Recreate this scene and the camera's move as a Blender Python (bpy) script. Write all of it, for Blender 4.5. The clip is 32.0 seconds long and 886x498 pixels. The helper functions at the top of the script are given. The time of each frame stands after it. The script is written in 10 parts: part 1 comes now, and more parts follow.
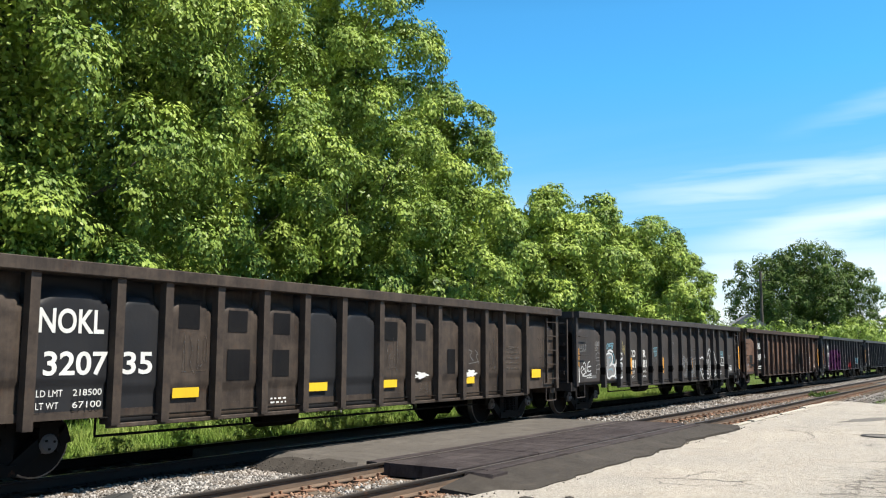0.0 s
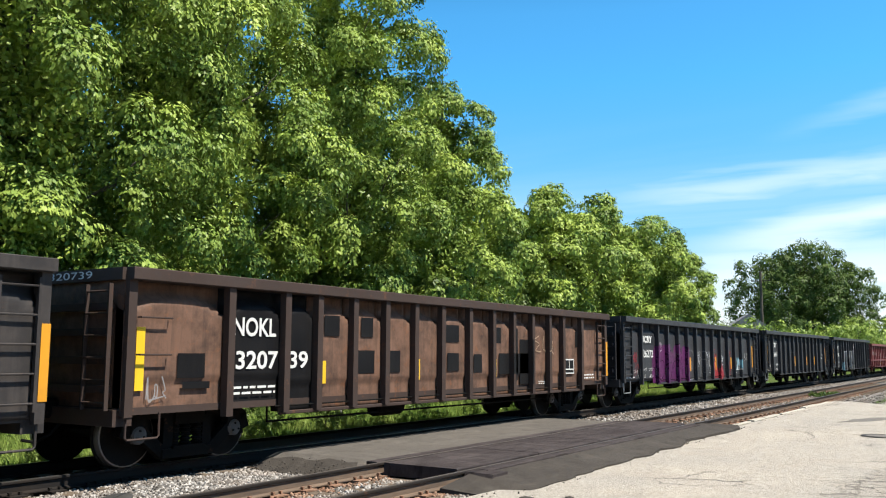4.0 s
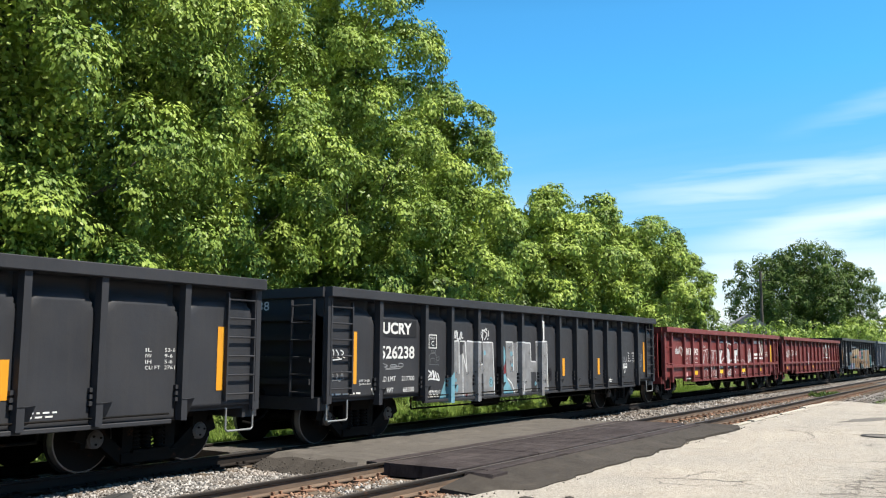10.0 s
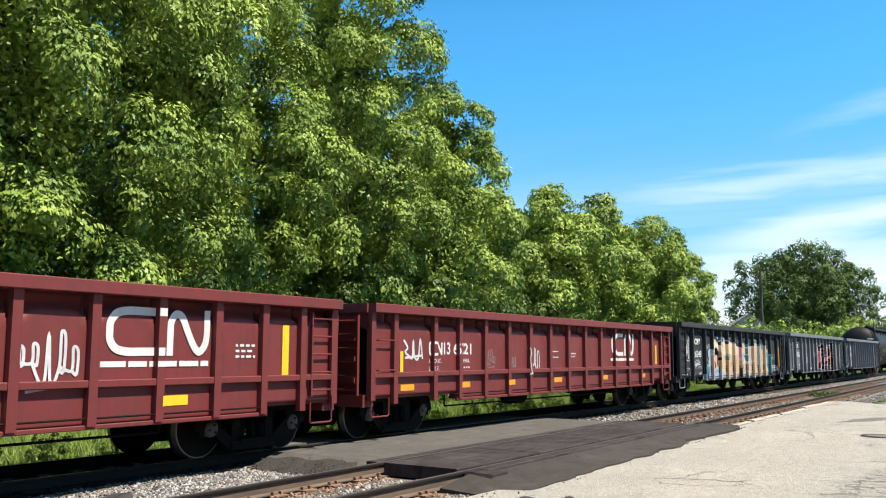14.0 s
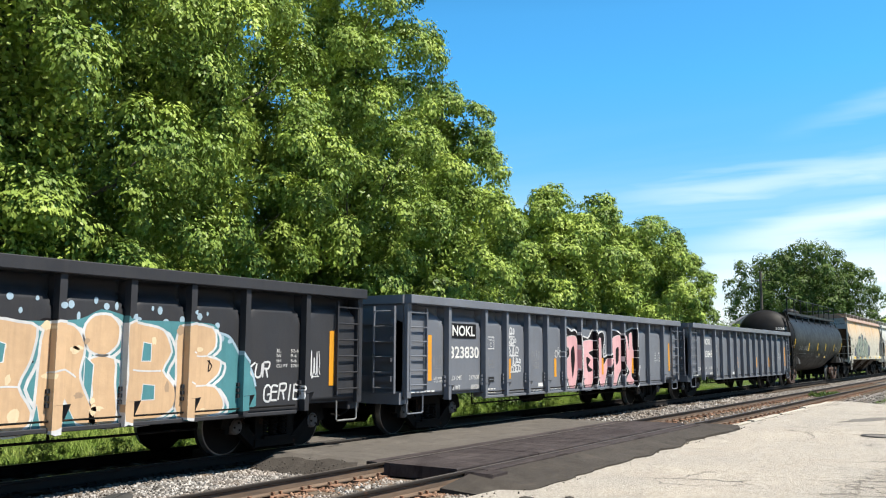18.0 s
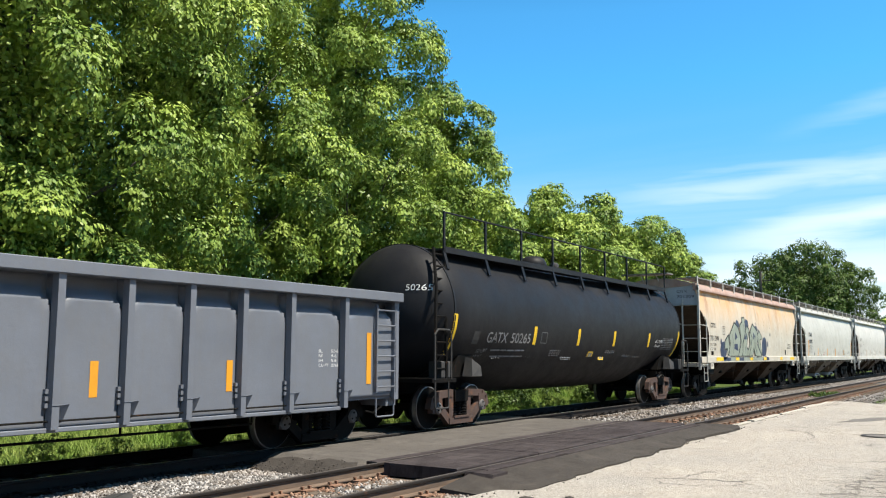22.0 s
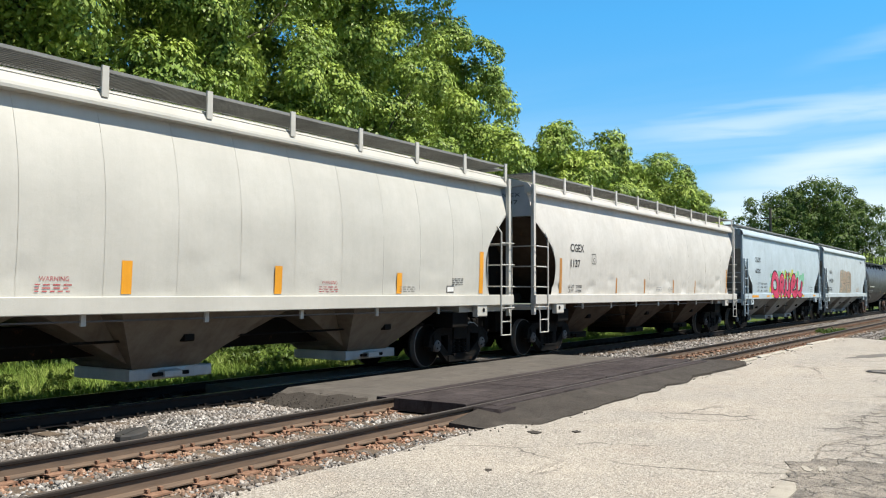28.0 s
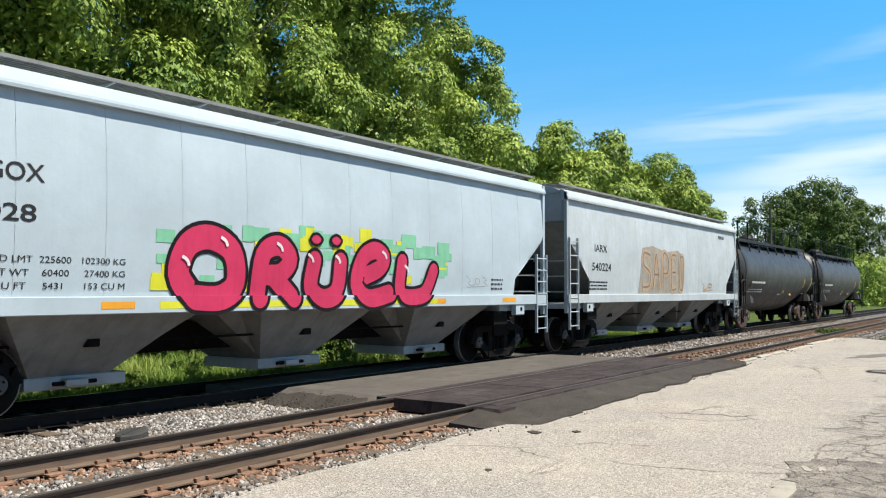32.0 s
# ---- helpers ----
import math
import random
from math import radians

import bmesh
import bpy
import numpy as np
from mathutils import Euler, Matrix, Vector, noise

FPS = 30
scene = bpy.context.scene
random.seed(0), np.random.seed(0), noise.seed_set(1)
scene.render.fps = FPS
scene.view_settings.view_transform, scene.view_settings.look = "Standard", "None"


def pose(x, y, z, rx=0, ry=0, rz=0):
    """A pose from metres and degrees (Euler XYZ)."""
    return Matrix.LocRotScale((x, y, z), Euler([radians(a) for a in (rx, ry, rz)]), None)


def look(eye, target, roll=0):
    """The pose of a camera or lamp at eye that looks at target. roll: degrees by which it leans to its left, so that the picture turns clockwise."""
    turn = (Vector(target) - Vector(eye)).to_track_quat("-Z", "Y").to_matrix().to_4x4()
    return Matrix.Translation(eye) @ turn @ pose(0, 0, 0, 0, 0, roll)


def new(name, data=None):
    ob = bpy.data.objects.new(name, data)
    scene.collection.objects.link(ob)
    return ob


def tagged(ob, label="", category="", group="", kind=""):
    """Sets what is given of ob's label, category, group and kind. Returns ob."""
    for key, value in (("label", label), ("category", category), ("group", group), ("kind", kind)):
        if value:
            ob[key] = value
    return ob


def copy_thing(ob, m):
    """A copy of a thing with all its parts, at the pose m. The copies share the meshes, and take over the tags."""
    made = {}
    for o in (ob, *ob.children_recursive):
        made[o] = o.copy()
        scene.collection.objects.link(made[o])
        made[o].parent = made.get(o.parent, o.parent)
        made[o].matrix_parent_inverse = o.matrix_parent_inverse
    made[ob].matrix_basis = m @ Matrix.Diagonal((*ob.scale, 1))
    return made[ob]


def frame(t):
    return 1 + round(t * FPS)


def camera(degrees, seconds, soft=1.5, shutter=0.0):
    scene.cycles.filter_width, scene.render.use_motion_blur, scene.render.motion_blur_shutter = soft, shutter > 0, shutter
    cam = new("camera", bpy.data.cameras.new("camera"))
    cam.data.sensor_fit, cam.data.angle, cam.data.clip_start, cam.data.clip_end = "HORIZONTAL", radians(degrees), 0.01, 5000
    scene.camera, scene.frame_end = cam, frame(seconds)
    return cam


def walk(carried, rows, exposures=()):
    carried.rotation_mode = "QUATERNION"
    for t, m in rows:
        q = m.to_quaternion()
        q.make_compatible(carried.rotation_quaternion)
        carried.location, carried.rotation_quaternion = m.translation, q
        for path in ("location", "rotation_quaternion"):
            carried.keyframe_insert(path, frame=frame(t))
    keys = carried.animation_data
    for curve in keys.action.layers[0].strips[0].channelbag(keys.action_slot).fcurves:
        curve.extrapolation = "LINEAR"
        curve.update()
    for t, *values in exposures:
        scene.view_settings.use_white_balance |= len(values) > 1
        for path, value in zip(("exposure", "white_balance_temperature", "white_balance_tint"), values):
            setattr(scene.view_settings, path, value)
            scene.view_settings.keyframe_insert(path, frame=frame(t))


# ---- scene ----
# The rail heads of both tracks lie at z = 0; x runs along the tracks, y across them, away from the camera.
cam = camera(53.7, 32.0, soft=1.15, shutter=0.0)
EYE = Vector((0.0, 0.0, 1.616))
VIEW_A = (33.23, 6.793, 0.25)      # turn from the track, tilt up, lean
VIEW_B = (33.78, 2.732, 0.17)
NEAR_RAIL, FAR_RAIL = 6.551, 10.68  # nearer rail of each track
GAUGE = 1.505
TRAIN_Y = FAR_RAIL + GAUGE / 2


def view(k):
    """Pose between the two views; k runs from 0 to 1."""
    a, b, c = [p + (q - p) * k for p, q in zip(VIEW_A, VIEW_B)]
    a, b = radians(a), radians(b)
    return look(EYE, EYE + Vector((math.cos(b) * math.cos(a), math.cos(b) * math.sin(a), math.sin(b))), c)


walk(cam, [(0, view(0)), (21, view(0)), (22, view(0)), (22.5, view(0.0175)), (23, view(0.096)), (23.5, view(0.272)), (24, view(0.5)),
           (24.5, view(0.737)), (25, view(0.904)), (25.5, view(0.982)), (26.3, view(1)), (27.5, view(1)), (32, view(1))],
     exposures=[(0, 0.83), (22, 0.83), (25, 0.77), (27.5, 0.68), (32, 0.68)])

# ---- sky, sun ----
SUN_AZ, SUN_EL = -80.0, 60.8       # degrees: from the track's far end towards the camera's side; height
world = bpy.data.worlds.new("sky")
scene.world = world
world.use_nodes = True
wn, wl = world.node_tree.nodes, world.node_tree.links
wn.clear()
w_out = wn.new("ShaderNodeOutputWorld")
w_bg = wn.new("ShaderNodeBackground")
w_bg.inputs["Strength"].default_value = 0.066
w_sky = wn.new("ShaderNodeTexSky")
w_sky.sky_type = "NISHITA"
w_sky.sun_disc = False
w_sky.sun_elevation = radians(SUN_EL)
w_sky.sun_rotation = radians(90 - SUN_AZ)
w_sky.air_density, w_sky.dust_density, w_sky.ozone_density = 1.0, 0.3, 2.5
w_geo = wn.new("ShaderNodeTexCoord")
w_sep = wn.new("ShaderNodeSeparateXYZ")
wl.new(w_geo.outputs["Generated"], w_sep.inputs[0])
# thin cirrus on a flat sheet high up: x/z and y/z of the direction
w_zc = wn.new("ShaderNodeMath"); w_zc.operation = "MAXIMUM"; w_zc.inputs[1].default_value = 0.02
wl.new(w_sep.outputs["Z"], w_zc.inputs[0])
w_dx = wn.new("ShaderNodeMath"); w_dx.operation = "DIVIDE"
w_dy = wn.new("ShaderNodeMath"); w_dy.operation = "DIVIDE"
wl.new(w_sep.outputs["X"], w_dx.inputs[0]); wl.new(w_zc.outputs[0], w_dx.inputs[1])
wl.new(w_sep.outputs["Y"], w_dy.inputs[0]); wl.new(w_zc.outputs[0], w_dy.inputs[1])
w_com = wn.new("ShaderNodeCombineXYZ")
wl.new(w_dx.outputs[0], w_com.inputs[0]); wl.new(w_dy.outputs[0], w_com.inputs[1])
w_map = wn.new("ShaderNodeMapping")
w_map.inputs["Rotation"].default_value = (0, 0, radians(-52))
w_map.inputs["Scale"].default_value = (0.30, 0.07, 1)
w_map.inputs["Location"].default_value = (0.35, 0.2, 0)
wl.new(w_com.outputs[0], w_map.inputs[0])
w_noise = wn.new("ShaderNodeTexNoise")
w_noise.inputs["Scale"].default_value = 1.0
w_noise.inputs["Detail"].default_value = 7
w_noise.inputs["Roughness"].default_value = 0.55
w_noise.inputs["Distortion"].default_value = 0.3
wl.new(w_map.outputs[0], w_noise.inputs["Vector"])
w_ramp = wn.new("ShaderNodeMapRange")
w_ramp.inputs["From Min"].default_value, w_ramp.inputs["From Max"].default_value = 0.47, 0.68
wl.new(w_noise.outputs["Fac"], w_ramp.inputs["Value"])
w_low = wn.new("ShaderNodeMapRange")   # cirrus thickens towards the horizon
w_low.inputs["From Min"].default_value, w_low.inputs["From Max"].default_value = 0.27, 0.08
wl.new(w_sep.outputs["Z"], w_low.inputs["Value"])
w_mul = wn.new("ShaderNodeMath"); w_mul.operation = "MULTIPLY"
wl.new(w_ramp.outputs[0], w_mul.inputs[0]); wl.new(w_low.outputs[0], w_mul.inputs[1])
w_haze = wn.new("ShaderNodeMapRange")   # pale haze low over the horizon
w_haze.inputs["From Min"].default_value, w_haze.inputs["From Max"].default_value = 0.13, 0.02
w_haze.inputs["To Max"].default_value = 0.62
wl.new(w_sep.outputs["Z"], w_haze.inputs["Value"])
# long soft cirrus streaks, each along its own line of azimuth and height
w_az = wn.new("ShaderNodeMath"); w_az.operation = "ARCTAN2"
wl.new(w_sep.outputs["Y"], w_az.inputs[0]); wl.new(w_sep.outputs["X"], w_az.inputs[1])
w_el = wn.new("ShaderNodeMath"); w_el.operation = "ARCSINE"
wl.new(w_sep.outputs["Z"], w_el.inputs[0])
w_pl = wn.new("ShaderNodeCombineXYZ")
wl.new(w_az.outputs[0], w_pl.inputs[0]); wl.new(w_el.outputs[0], w_pl.inputs[1])


def w_math(op, a, b):
    n = wn.new("ShaderNodeMath")
    n.operation = op
    for i, v in enumerate((a, b)):
        if isinstance(v, (int, float)):
            n.inputs[i].default_value = v
        else:
            wl.new(v, n.inputs[i])
    return n.outputs[0]


def streak(az, el, slope, width, strength, az_end, wisps):
    """A cloud along a line through azimuth az and height el, in degrees, thinning out towards az_end."""
    mp = wn.new("ShaderNodeMapping")
    mp.inputs["Rotation"].default_value = (0, 0, -math.atan(slope) * 0.8)
    mp.inputs["Scale"].default_value = (7, 60, 1)
    wl.new(w_pl.outputs[0], mp.inputs[0])
    ns = wn.new("ShaderNodeTexNoise")
    ns.inputs["Scale"].default_value = wisps
    ns.inputs["Detail"].default_value = 6
    ns.inputs["Distortion"].default_value = 0.4
    wl.new(mp.outputs[0], ns.inputs["Vector"])
    off = w_math("SUBTRACT", w_el.outputs[0], w_math("ADD", w_math("MULTIPLY", w_math("SUBTRACT", w_az.outputs[0], radians(az)), slope), radians(el)))
    off = w_math("ADD", off, w_math("MULTIPLY", w_math("SUBTRACT", ns.outputs["Fac"], 0.5), radians(width) * 1.6))
    r = wn.new("ShaderNodeMapRange")
    r.interpolation_type = "SMOOTHSTEP"
    r.inputs["From Min"].default_value, r.inputs["From Max"].default_value = radians(width), 0.0
    r.inputs["To Max"].default_value = strength
    wl.new(w_math("ABSOLUTE", off, 0.0), r.inputs["Value"])
    f = wn.new("ShaderNodeMapRange")
    f.interpolation_type = "SMOOTHSTEP"
    f.inputs["From Min"].default_value, f.inputs["From Max"].default_value = radians(az_end), radians(az_end - 12)
    wl.new(w_az.outputs[0], f.inputs["Value"])
    return w_math("MULTIPLY", w_math("MULTIPLY", r.outputs[0], f.outputs[0]), w_math("ADD", ns.outputs["Fac"], 0.45))


w_str = w_math("MAXIMUM", streak(15, 10.3, -0.085, 1.5, 0.36, 27, 1.0), streak(11.6, 7.2, -0.16, 2.2, 0.62, 21, 0.7))
w_str = w_math("MAXIMUM", w_str, streak(8, 5.0, -0.05, 3.0, 0.55, 26, 0.6))
w_str = w_math("MAXIMUM", w_str, streak(8.4, 14.2, -0.25, 1.0, 0.20, 14, 1.2))
w_max = wn.new("ShaderNodeMath"); w_max.operation = "MAXIMUM"
wl.new(w_math("MAXIMUM", w_math("MULTIPLY", w_mul.outputs[0], 0.35), w_str), w_max.inputs[0]); wl.new(w_haze.outputs[0], w_max.inputs[1])
w_mix = wn.new("ShaderNodeMix"); w_mix.data_type = "RGBA"
wl.new(w_max.outputs[0], w_mix.inputs["Factor"])
w_tint = wn.new("ShaderNodeMix"); w_tint.data_type = "RGBA"; w_tint.blend_type = "MULTIPLY"
w_tint.inputs["Factor"].default_value = 1.0
w_hue = wn.new("ShaderNodeMix"); w_hue.data_type = "RGBA"    # deeper blue overhead, paler towards the horizon
w_hz = wn.new("ShaderNodeMapRange")
w_hz.inputs["From Min"].default_value, w_hz.inputs["From Max"].default_value = 0.03, 0.30
wl.new(w_sep.outputs["Z"], w_hz.inputs["Value"])
wl.new(w_hz.outputs[0], w_hue.inputs["Factor"])
w_hue.inputs["A"].default_value = (1.0, 1.15, 1.25, 1)
w_hue.inputs["B"].default_value = (0.575, 1.67, 2.03, 1)
w_zen = wn.new("ShaderNodeMix"); w_zen.data_type = "RGBA"    # and darker again towards the zenith
w_hz2 = wn.new("ShaderNodeMapRange")
w_hz2.inputs["From Min"].default_value, w_hz2.inputs["From Max"].default_value = 0.37, 0.70
wl.new(w_sep.outputs["Z"], w_hz2.inputs["Value"])
wl.new(w_hz2.outputs[0], w_zen.inputs["Factor"])
wl.new(w_hue.outputs["Result"], w_zen.inputs["A"])
w_zen.inputs["B"].default_value = (0.055, 0.14, 0.24, 1)
wl.new(w_zen.outputs["Result"], w_tint.inputs["B"])
wl.new(w_sky.outputs[0], w_tint.inputs["A"])
wl.new(w_tint.outputs["Result"], w_mix.inputs["A"])
w_mix.inputs["B"].default_value = (11.5, 11.8, 12.0, 1)
wl.new(w_mix.outputs["Result"], w_bg.inputs["Color"])
wl.new(w_bg.outputs[0], w_out.inputs[0])
sun_data = bpy.data.lights.new("sun", "SUN")
sun_data.energy, sun_data.angle, sun_data.color = 5.2, radians(0.53), (1.0, 0.94, 0.83)
sun = new("sun", sun_data)
_a, _e = radians(SUN_AZ), radians(SUN_EL)
sun.matrix_world = look((0, 0, 60), Vector((0, 0, 60)) - Vector((math.cos(_e) * math.cos(_a), math.cos(_e) * math.sin(_a), math.sin(_e))))
scene.view_settings.exposure = 0.85
# ---- materials ----
def mat(name, colour, rough=0.7, metal=0.0):
    m = bpy.data.materials.new(name)
    m.use_nodes = True
    b = m.node_tree.nodes["Principled BSDF"]
    b.inputs["Base Color"].default_value = (*colour, 1)
    b.inputs["Roughness"].default_value = rough
    b.inputs["Metallic"].default_value = metal
    return m


class Nodes:
    """Small builder for node chains of one material."""

    def __init__(self, m):
        self.t = m.node_tree
        self.b = self.t.nodes["Principled BSDF"]

    def add(self, kind, **sets):
        n = self.t.nodes.new(kind)
        for k, v in sets.items():
            n.inputs[k.replace("_", " ")].default_value = v
        return n

    def link(self, a, b):
        self.t.links.new(a, b)

    def coords(self, scale=(1, 1, 1), kind="Object", rot=(0, 0, 0)):
        c = self.t.nodes.new("ShaderNodeTexCoord")
        mp = self.t.nodes.new("ShaderNodeMapping")
        mp.inputs["Scale"].default_value = scale
        mp.inputs["Rotation"].default_value = rot
        self.link(c.outputs[kind], mp.inputs[0])
        return mp.outputs[0]

    def place(self, scale=(1, 1, 1)):
        g = self.t.nodes.new("ShaderNodeNewGeometry")
        mp = self.t.nodes.new("ShaderNodeMapping")
        mp.inputs["Scale"].default_value = scale
        self.link(g.outputs["Position"], mp.inputs[0])
        return mp.outputs[0]

    def noise(self, vec, scale, detail=4, rough=0.55, lo=0.35, hi=0.65, distortion=0.0):
        n = self.add("ShaderNodeTexNoise", Scale=scale, Detail=detail, Roughness=rough, Distortion=distortion)
        self.link(vec, n.inputs["Vector"])
        r = self.t.nodes.new("ShaderNodeMapRange")
        r.inputs["From Min"].default_value, r.inputs["From Max"].default_value = lo, hi
        self.link(n.outputs["Fac"], r.inputs["Value"])
        return r.outputs[0]

    def voronoi(self, vec, scale, feature="F1", out="Distance", lo=0.0, hi=1.0):
        n = self.add("ShaderNodeTexVoronoi", Scale=scale)
        n.feature = feature
        self.link(vec, n.inputs["Vector"])
        if out != "Distance":
            return n.outputs[out]
        r = self.t.nodes.new("ShaderNodeMapRange")
        r.inputs["From Min"].default_value, r.inputs["From Max"].default_value = lo, hi
        self.link(n.outputs["Distance"], r.inputs["Value"])
        return r.outputs[0]

    def math(self, op, a, b):
        n = self.t.nodes.new("ShaderNodeMath")
        n.operation = op
        for i, v in enumerate((a, b)):
            if isinstance(v, (int, float)):
                n.inputs[i].default_value = v
            else:
                self.link(v, n.inputs[i])
        return n.outputs[0]

    def mix(self, fac, a, b):
        n = self.t.nodes.new("ShaderNodeMix")
        n.data_type = "RGBA"
        for key, v in (("Factor", fac), ("A", a), ("B", b)):
            if isinstance(v, (int, float)):
                n.inputs[key].default_value = v
            elif isinstance(v, tuple):
                n.inputs[key].default_value = (*v, 1)
            else:
                self.link(v, n.inputs[key])
        return n.outputs["Result"]

    def bump(self, height, strength=0.3, dist=0.01):
        n = self.add("ShaderNodeBump", Strength=strength, Distance=dist)
        self.link(height, n.inputs["Height"])
        self.link(n.outputs[0], self.b.inputs["Normal"])

    def colour(self, c):
        self.link(c, self.b.inputs["Base Color"])

    def rough(self, r):
        self.link(r, self.b.inputs["Roughness"])


def car_paint(name, base, dirt=(0.10, 0.085, 0.07), dirt_amount=0.35, rust=0.1, streak=0.3, rough=0.55, rust_col=(0.16, 0.065, 0.03), fade=None, metal=0.0, spec=None):
    """Weathered railcar paint: faded patches, fine grain, dust, vertical streaks, rust spots."""
    m = mat(name, base, rough, metal)
    n = Nodes(m)
    n.b.inputs["Specular IOR Level"].default_value = (0.06 if max(base) < 0.012 else 0.16 if max(base) < 0.05 else 0.3) if spec is None else spec
    v = n.coords()
    big = n.noise(v, 0.7, 5, 0.6, 0.3, 0.7)
    c = n.mix(n.math("MULTIPLY", big, 0.5), base, fade or tuple(min(1, x * 1.45 + 0.01) for x in base))
    st = n.noise(n.coords((5.0, 1.0, 0.32)), 2.0, 5, 0.65, 0.48, 0.72)
    c = n.mix(n.math("MULTIPLY", st, streak), c, dirt)
    d = n.noise(v, 2.3, 7, 0.7, 0.42, 0.75)
    c = n.mix(n.math("MULTIPLY", d, dirt_amount), c, dirt)
    r = n.noise(v, 4.5, 8, 0.72, 0.66 - 0.22 * rust, 0.76 - 0.18 * rust)
    c = n.mix(n.math("MULTIPLY", r, min(1, rust * 1.6)), c, rust_col)
    n.colour(c)
    n.rough(n.math("ADD", n.math("MULTIPLY", d, 0.2), rough))
    n.bump(n.noise(v, 9, 6, 0.7, 0.2, 0.8), 0.18, 0.012)
    return m


M = {}
# truck and wheel steel near black: under-car shade is put into these colours
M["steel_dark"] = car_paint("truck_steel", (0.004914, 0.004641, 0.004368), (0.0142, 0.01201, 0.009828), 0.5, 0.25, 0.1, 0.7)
M["truck_rust"] = car_paint("rusty_truck_steel", (0.062, 0.040, 0.033), (0.03, 0.022, 0.018), 0.5, 0.5, 0.1, 0.75)
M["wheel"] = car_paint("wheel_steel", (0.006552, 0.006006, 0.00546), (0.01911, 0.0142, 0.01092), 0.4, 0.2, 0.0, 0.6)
M["tread"] = mat("worn_tread_steel", (0.26, 0.25, 0.24), 0.5, 0.8)
M["hub"] = car_paint("dull_axle_cap_steel", (0.085, 0.08, 0.078), (0.03, 0.026, 0.022), 0.5, 0.1, 0.0, 0.6)
M["brown"] = car_paint("dark_brown_car_paint", (0.027, 0.0215, 0.019), (0.088, 0.068, 0.054), 1.0, 0.35, 0.55, 0.55, (0.085, 0.047, 0.03), fade=(0.055, 0.045, 0.038))
M["brown_two"] = car_paint("brown_black_car_paint", (0.031, 0.0285, 0.0285), (0.070, 0.060, 0.056), 0.8, 0.15, 0.5, 0.6, fade=(0.05, 0.046, 0.045))
M["rust"] = car_paint("rust_brown_car_paint", (0.140, 0.076, 0.050), (0.04, 0.025, 0.019), 1.0, 0.5, 0.6, 0.7, (0.1794, 0.078, 0.039))
M["rust_frame"] = car_paint("dull_brown_frame_paint", (0.042, 0.030, 0.026), (0.0546, 0.03354, 0.02652), 0.6, 0.35, 0.4, 0.65)
M["charcoal"] = car_paint("charcoal_car_paint", (0.0275, 0.0288, 0.0335), (0.048, 0.046, 0.046), 0.35, 0.04, 0.35, 0.5)
M["red"] = car_paint("oxide_red_car_paint", (0.165, 0.030, 0.029), (0.075, 0.03, 0.026), 0.45, 0.10, 0.5, 0.5, (0.0702, 0.0312, 0.0234), fade=(0.16, 0.032, 0.030))
M["grey"] = car_paint("grey_car_paint", (0.118, 0.129, 0.152), (0.138, 0.138, 0.136), 0.3, 0.03, 0.3, 0.5)
M["tank"] = car_paint("black_tank_paint", (0.0090, 0.0092, 0.0108), (0.020, 0.019, 0.0185), 0.35, 0.02, 0.35, 0.48, spec=0.16)
# lighter copy of the tank paint, with the light from above in its colour
M["tank_lit"] = car_paint("lit_tank_paint", (0.023, 0.0235, 0.026), (0.042, 0.040, 0.038), 0.5, 0.05, 0.45, 0.42, spec=0.4)
M["cream"] = car_paint("cream_hopper_paint", (0.44, 0.415, 0.355), (0.34, 0.255, 0.16), 0.3, 0.10, 0.5, 0.5, (0.234, 0.1014, 0.0429))
# brown stain, with the shade under the body also put into the colour
M["cream_low"] = car_paint("stained_shaded_hopper_paint", (0.036, 0.024, 0.016), (0.014, 0.009, 0.006), 0.5, 0.3, 0.4, 0.6)
M["rust_eave"] = car_paint("rusty_pink_eave_paint", (0.335, 0.235, 0.195), (0.20, 0.10, 0.066), 0.6, 0.3, 0.3, 0.6)
m = M["cream"]            # rust running down from the eave in tapering streaks
n = Nodes(m)
old = n.b.inputs["Base Color"].links[0].from_socket
sp = n.t.nodes.new("ShaderNodeSeparateXYZ")
tc = n.t.nodes.new("ShaderNodeTexCoord")
n.link(tc.outputs["Object"], sp.inputs[0])
fall = n.t.nodes.new("ShaderNodeMapRange")
fall.inputs["From Min"].default_value, fall.inputs["From Max"].default_value = 2.35, 4.15
n.link(sp.outputs["Z"], fall.inputs["Value"])
runs = n.noise(n.coords((0.8, 1, 0.16)), 1.3, 6, 0.6, 0.34, 0.60)
c = n.mix(n.math("MULTIPLY", n.math("POWER", fall.outputs[0], 1.3), n.math("ADD", n.math("MULTIPLY", runs, 0.70), 0.34)), old, (0.62, 0.33, 0.105))
deep = n.noise(n.coords((1.1, 1, 0.22)), 1.4, 7, 0.68, 0.52, 0.68)
c = n.mix(n.math("MULTIPLY", n.math("MULTIPLY", fall.outputs[0], deep), 0.95), c, (0.26, 0.095, 0.032))
n.colour(c)
M["white"] = car_paint("pale_grey_hopper_paint", (0.39, 0.3822, 0.3471), (0.2808, 0.2691, 0.2379), 0.16, 0.02, 0.10, 0.45)
M["ivory"] = car_paint("ivory_hopper_paint", (0.43, 0.415, 0.385), (0.30, 0.28, 0.25), 0.30, 0.03, 0.16, 0.45)
M["blue"] = car_paint("pale_blue_hopper_paint", (0.325, 0.388, 0.43), (0.26, 0.29, 0.30), 0.16, 0.02, 0.10, 0.45)
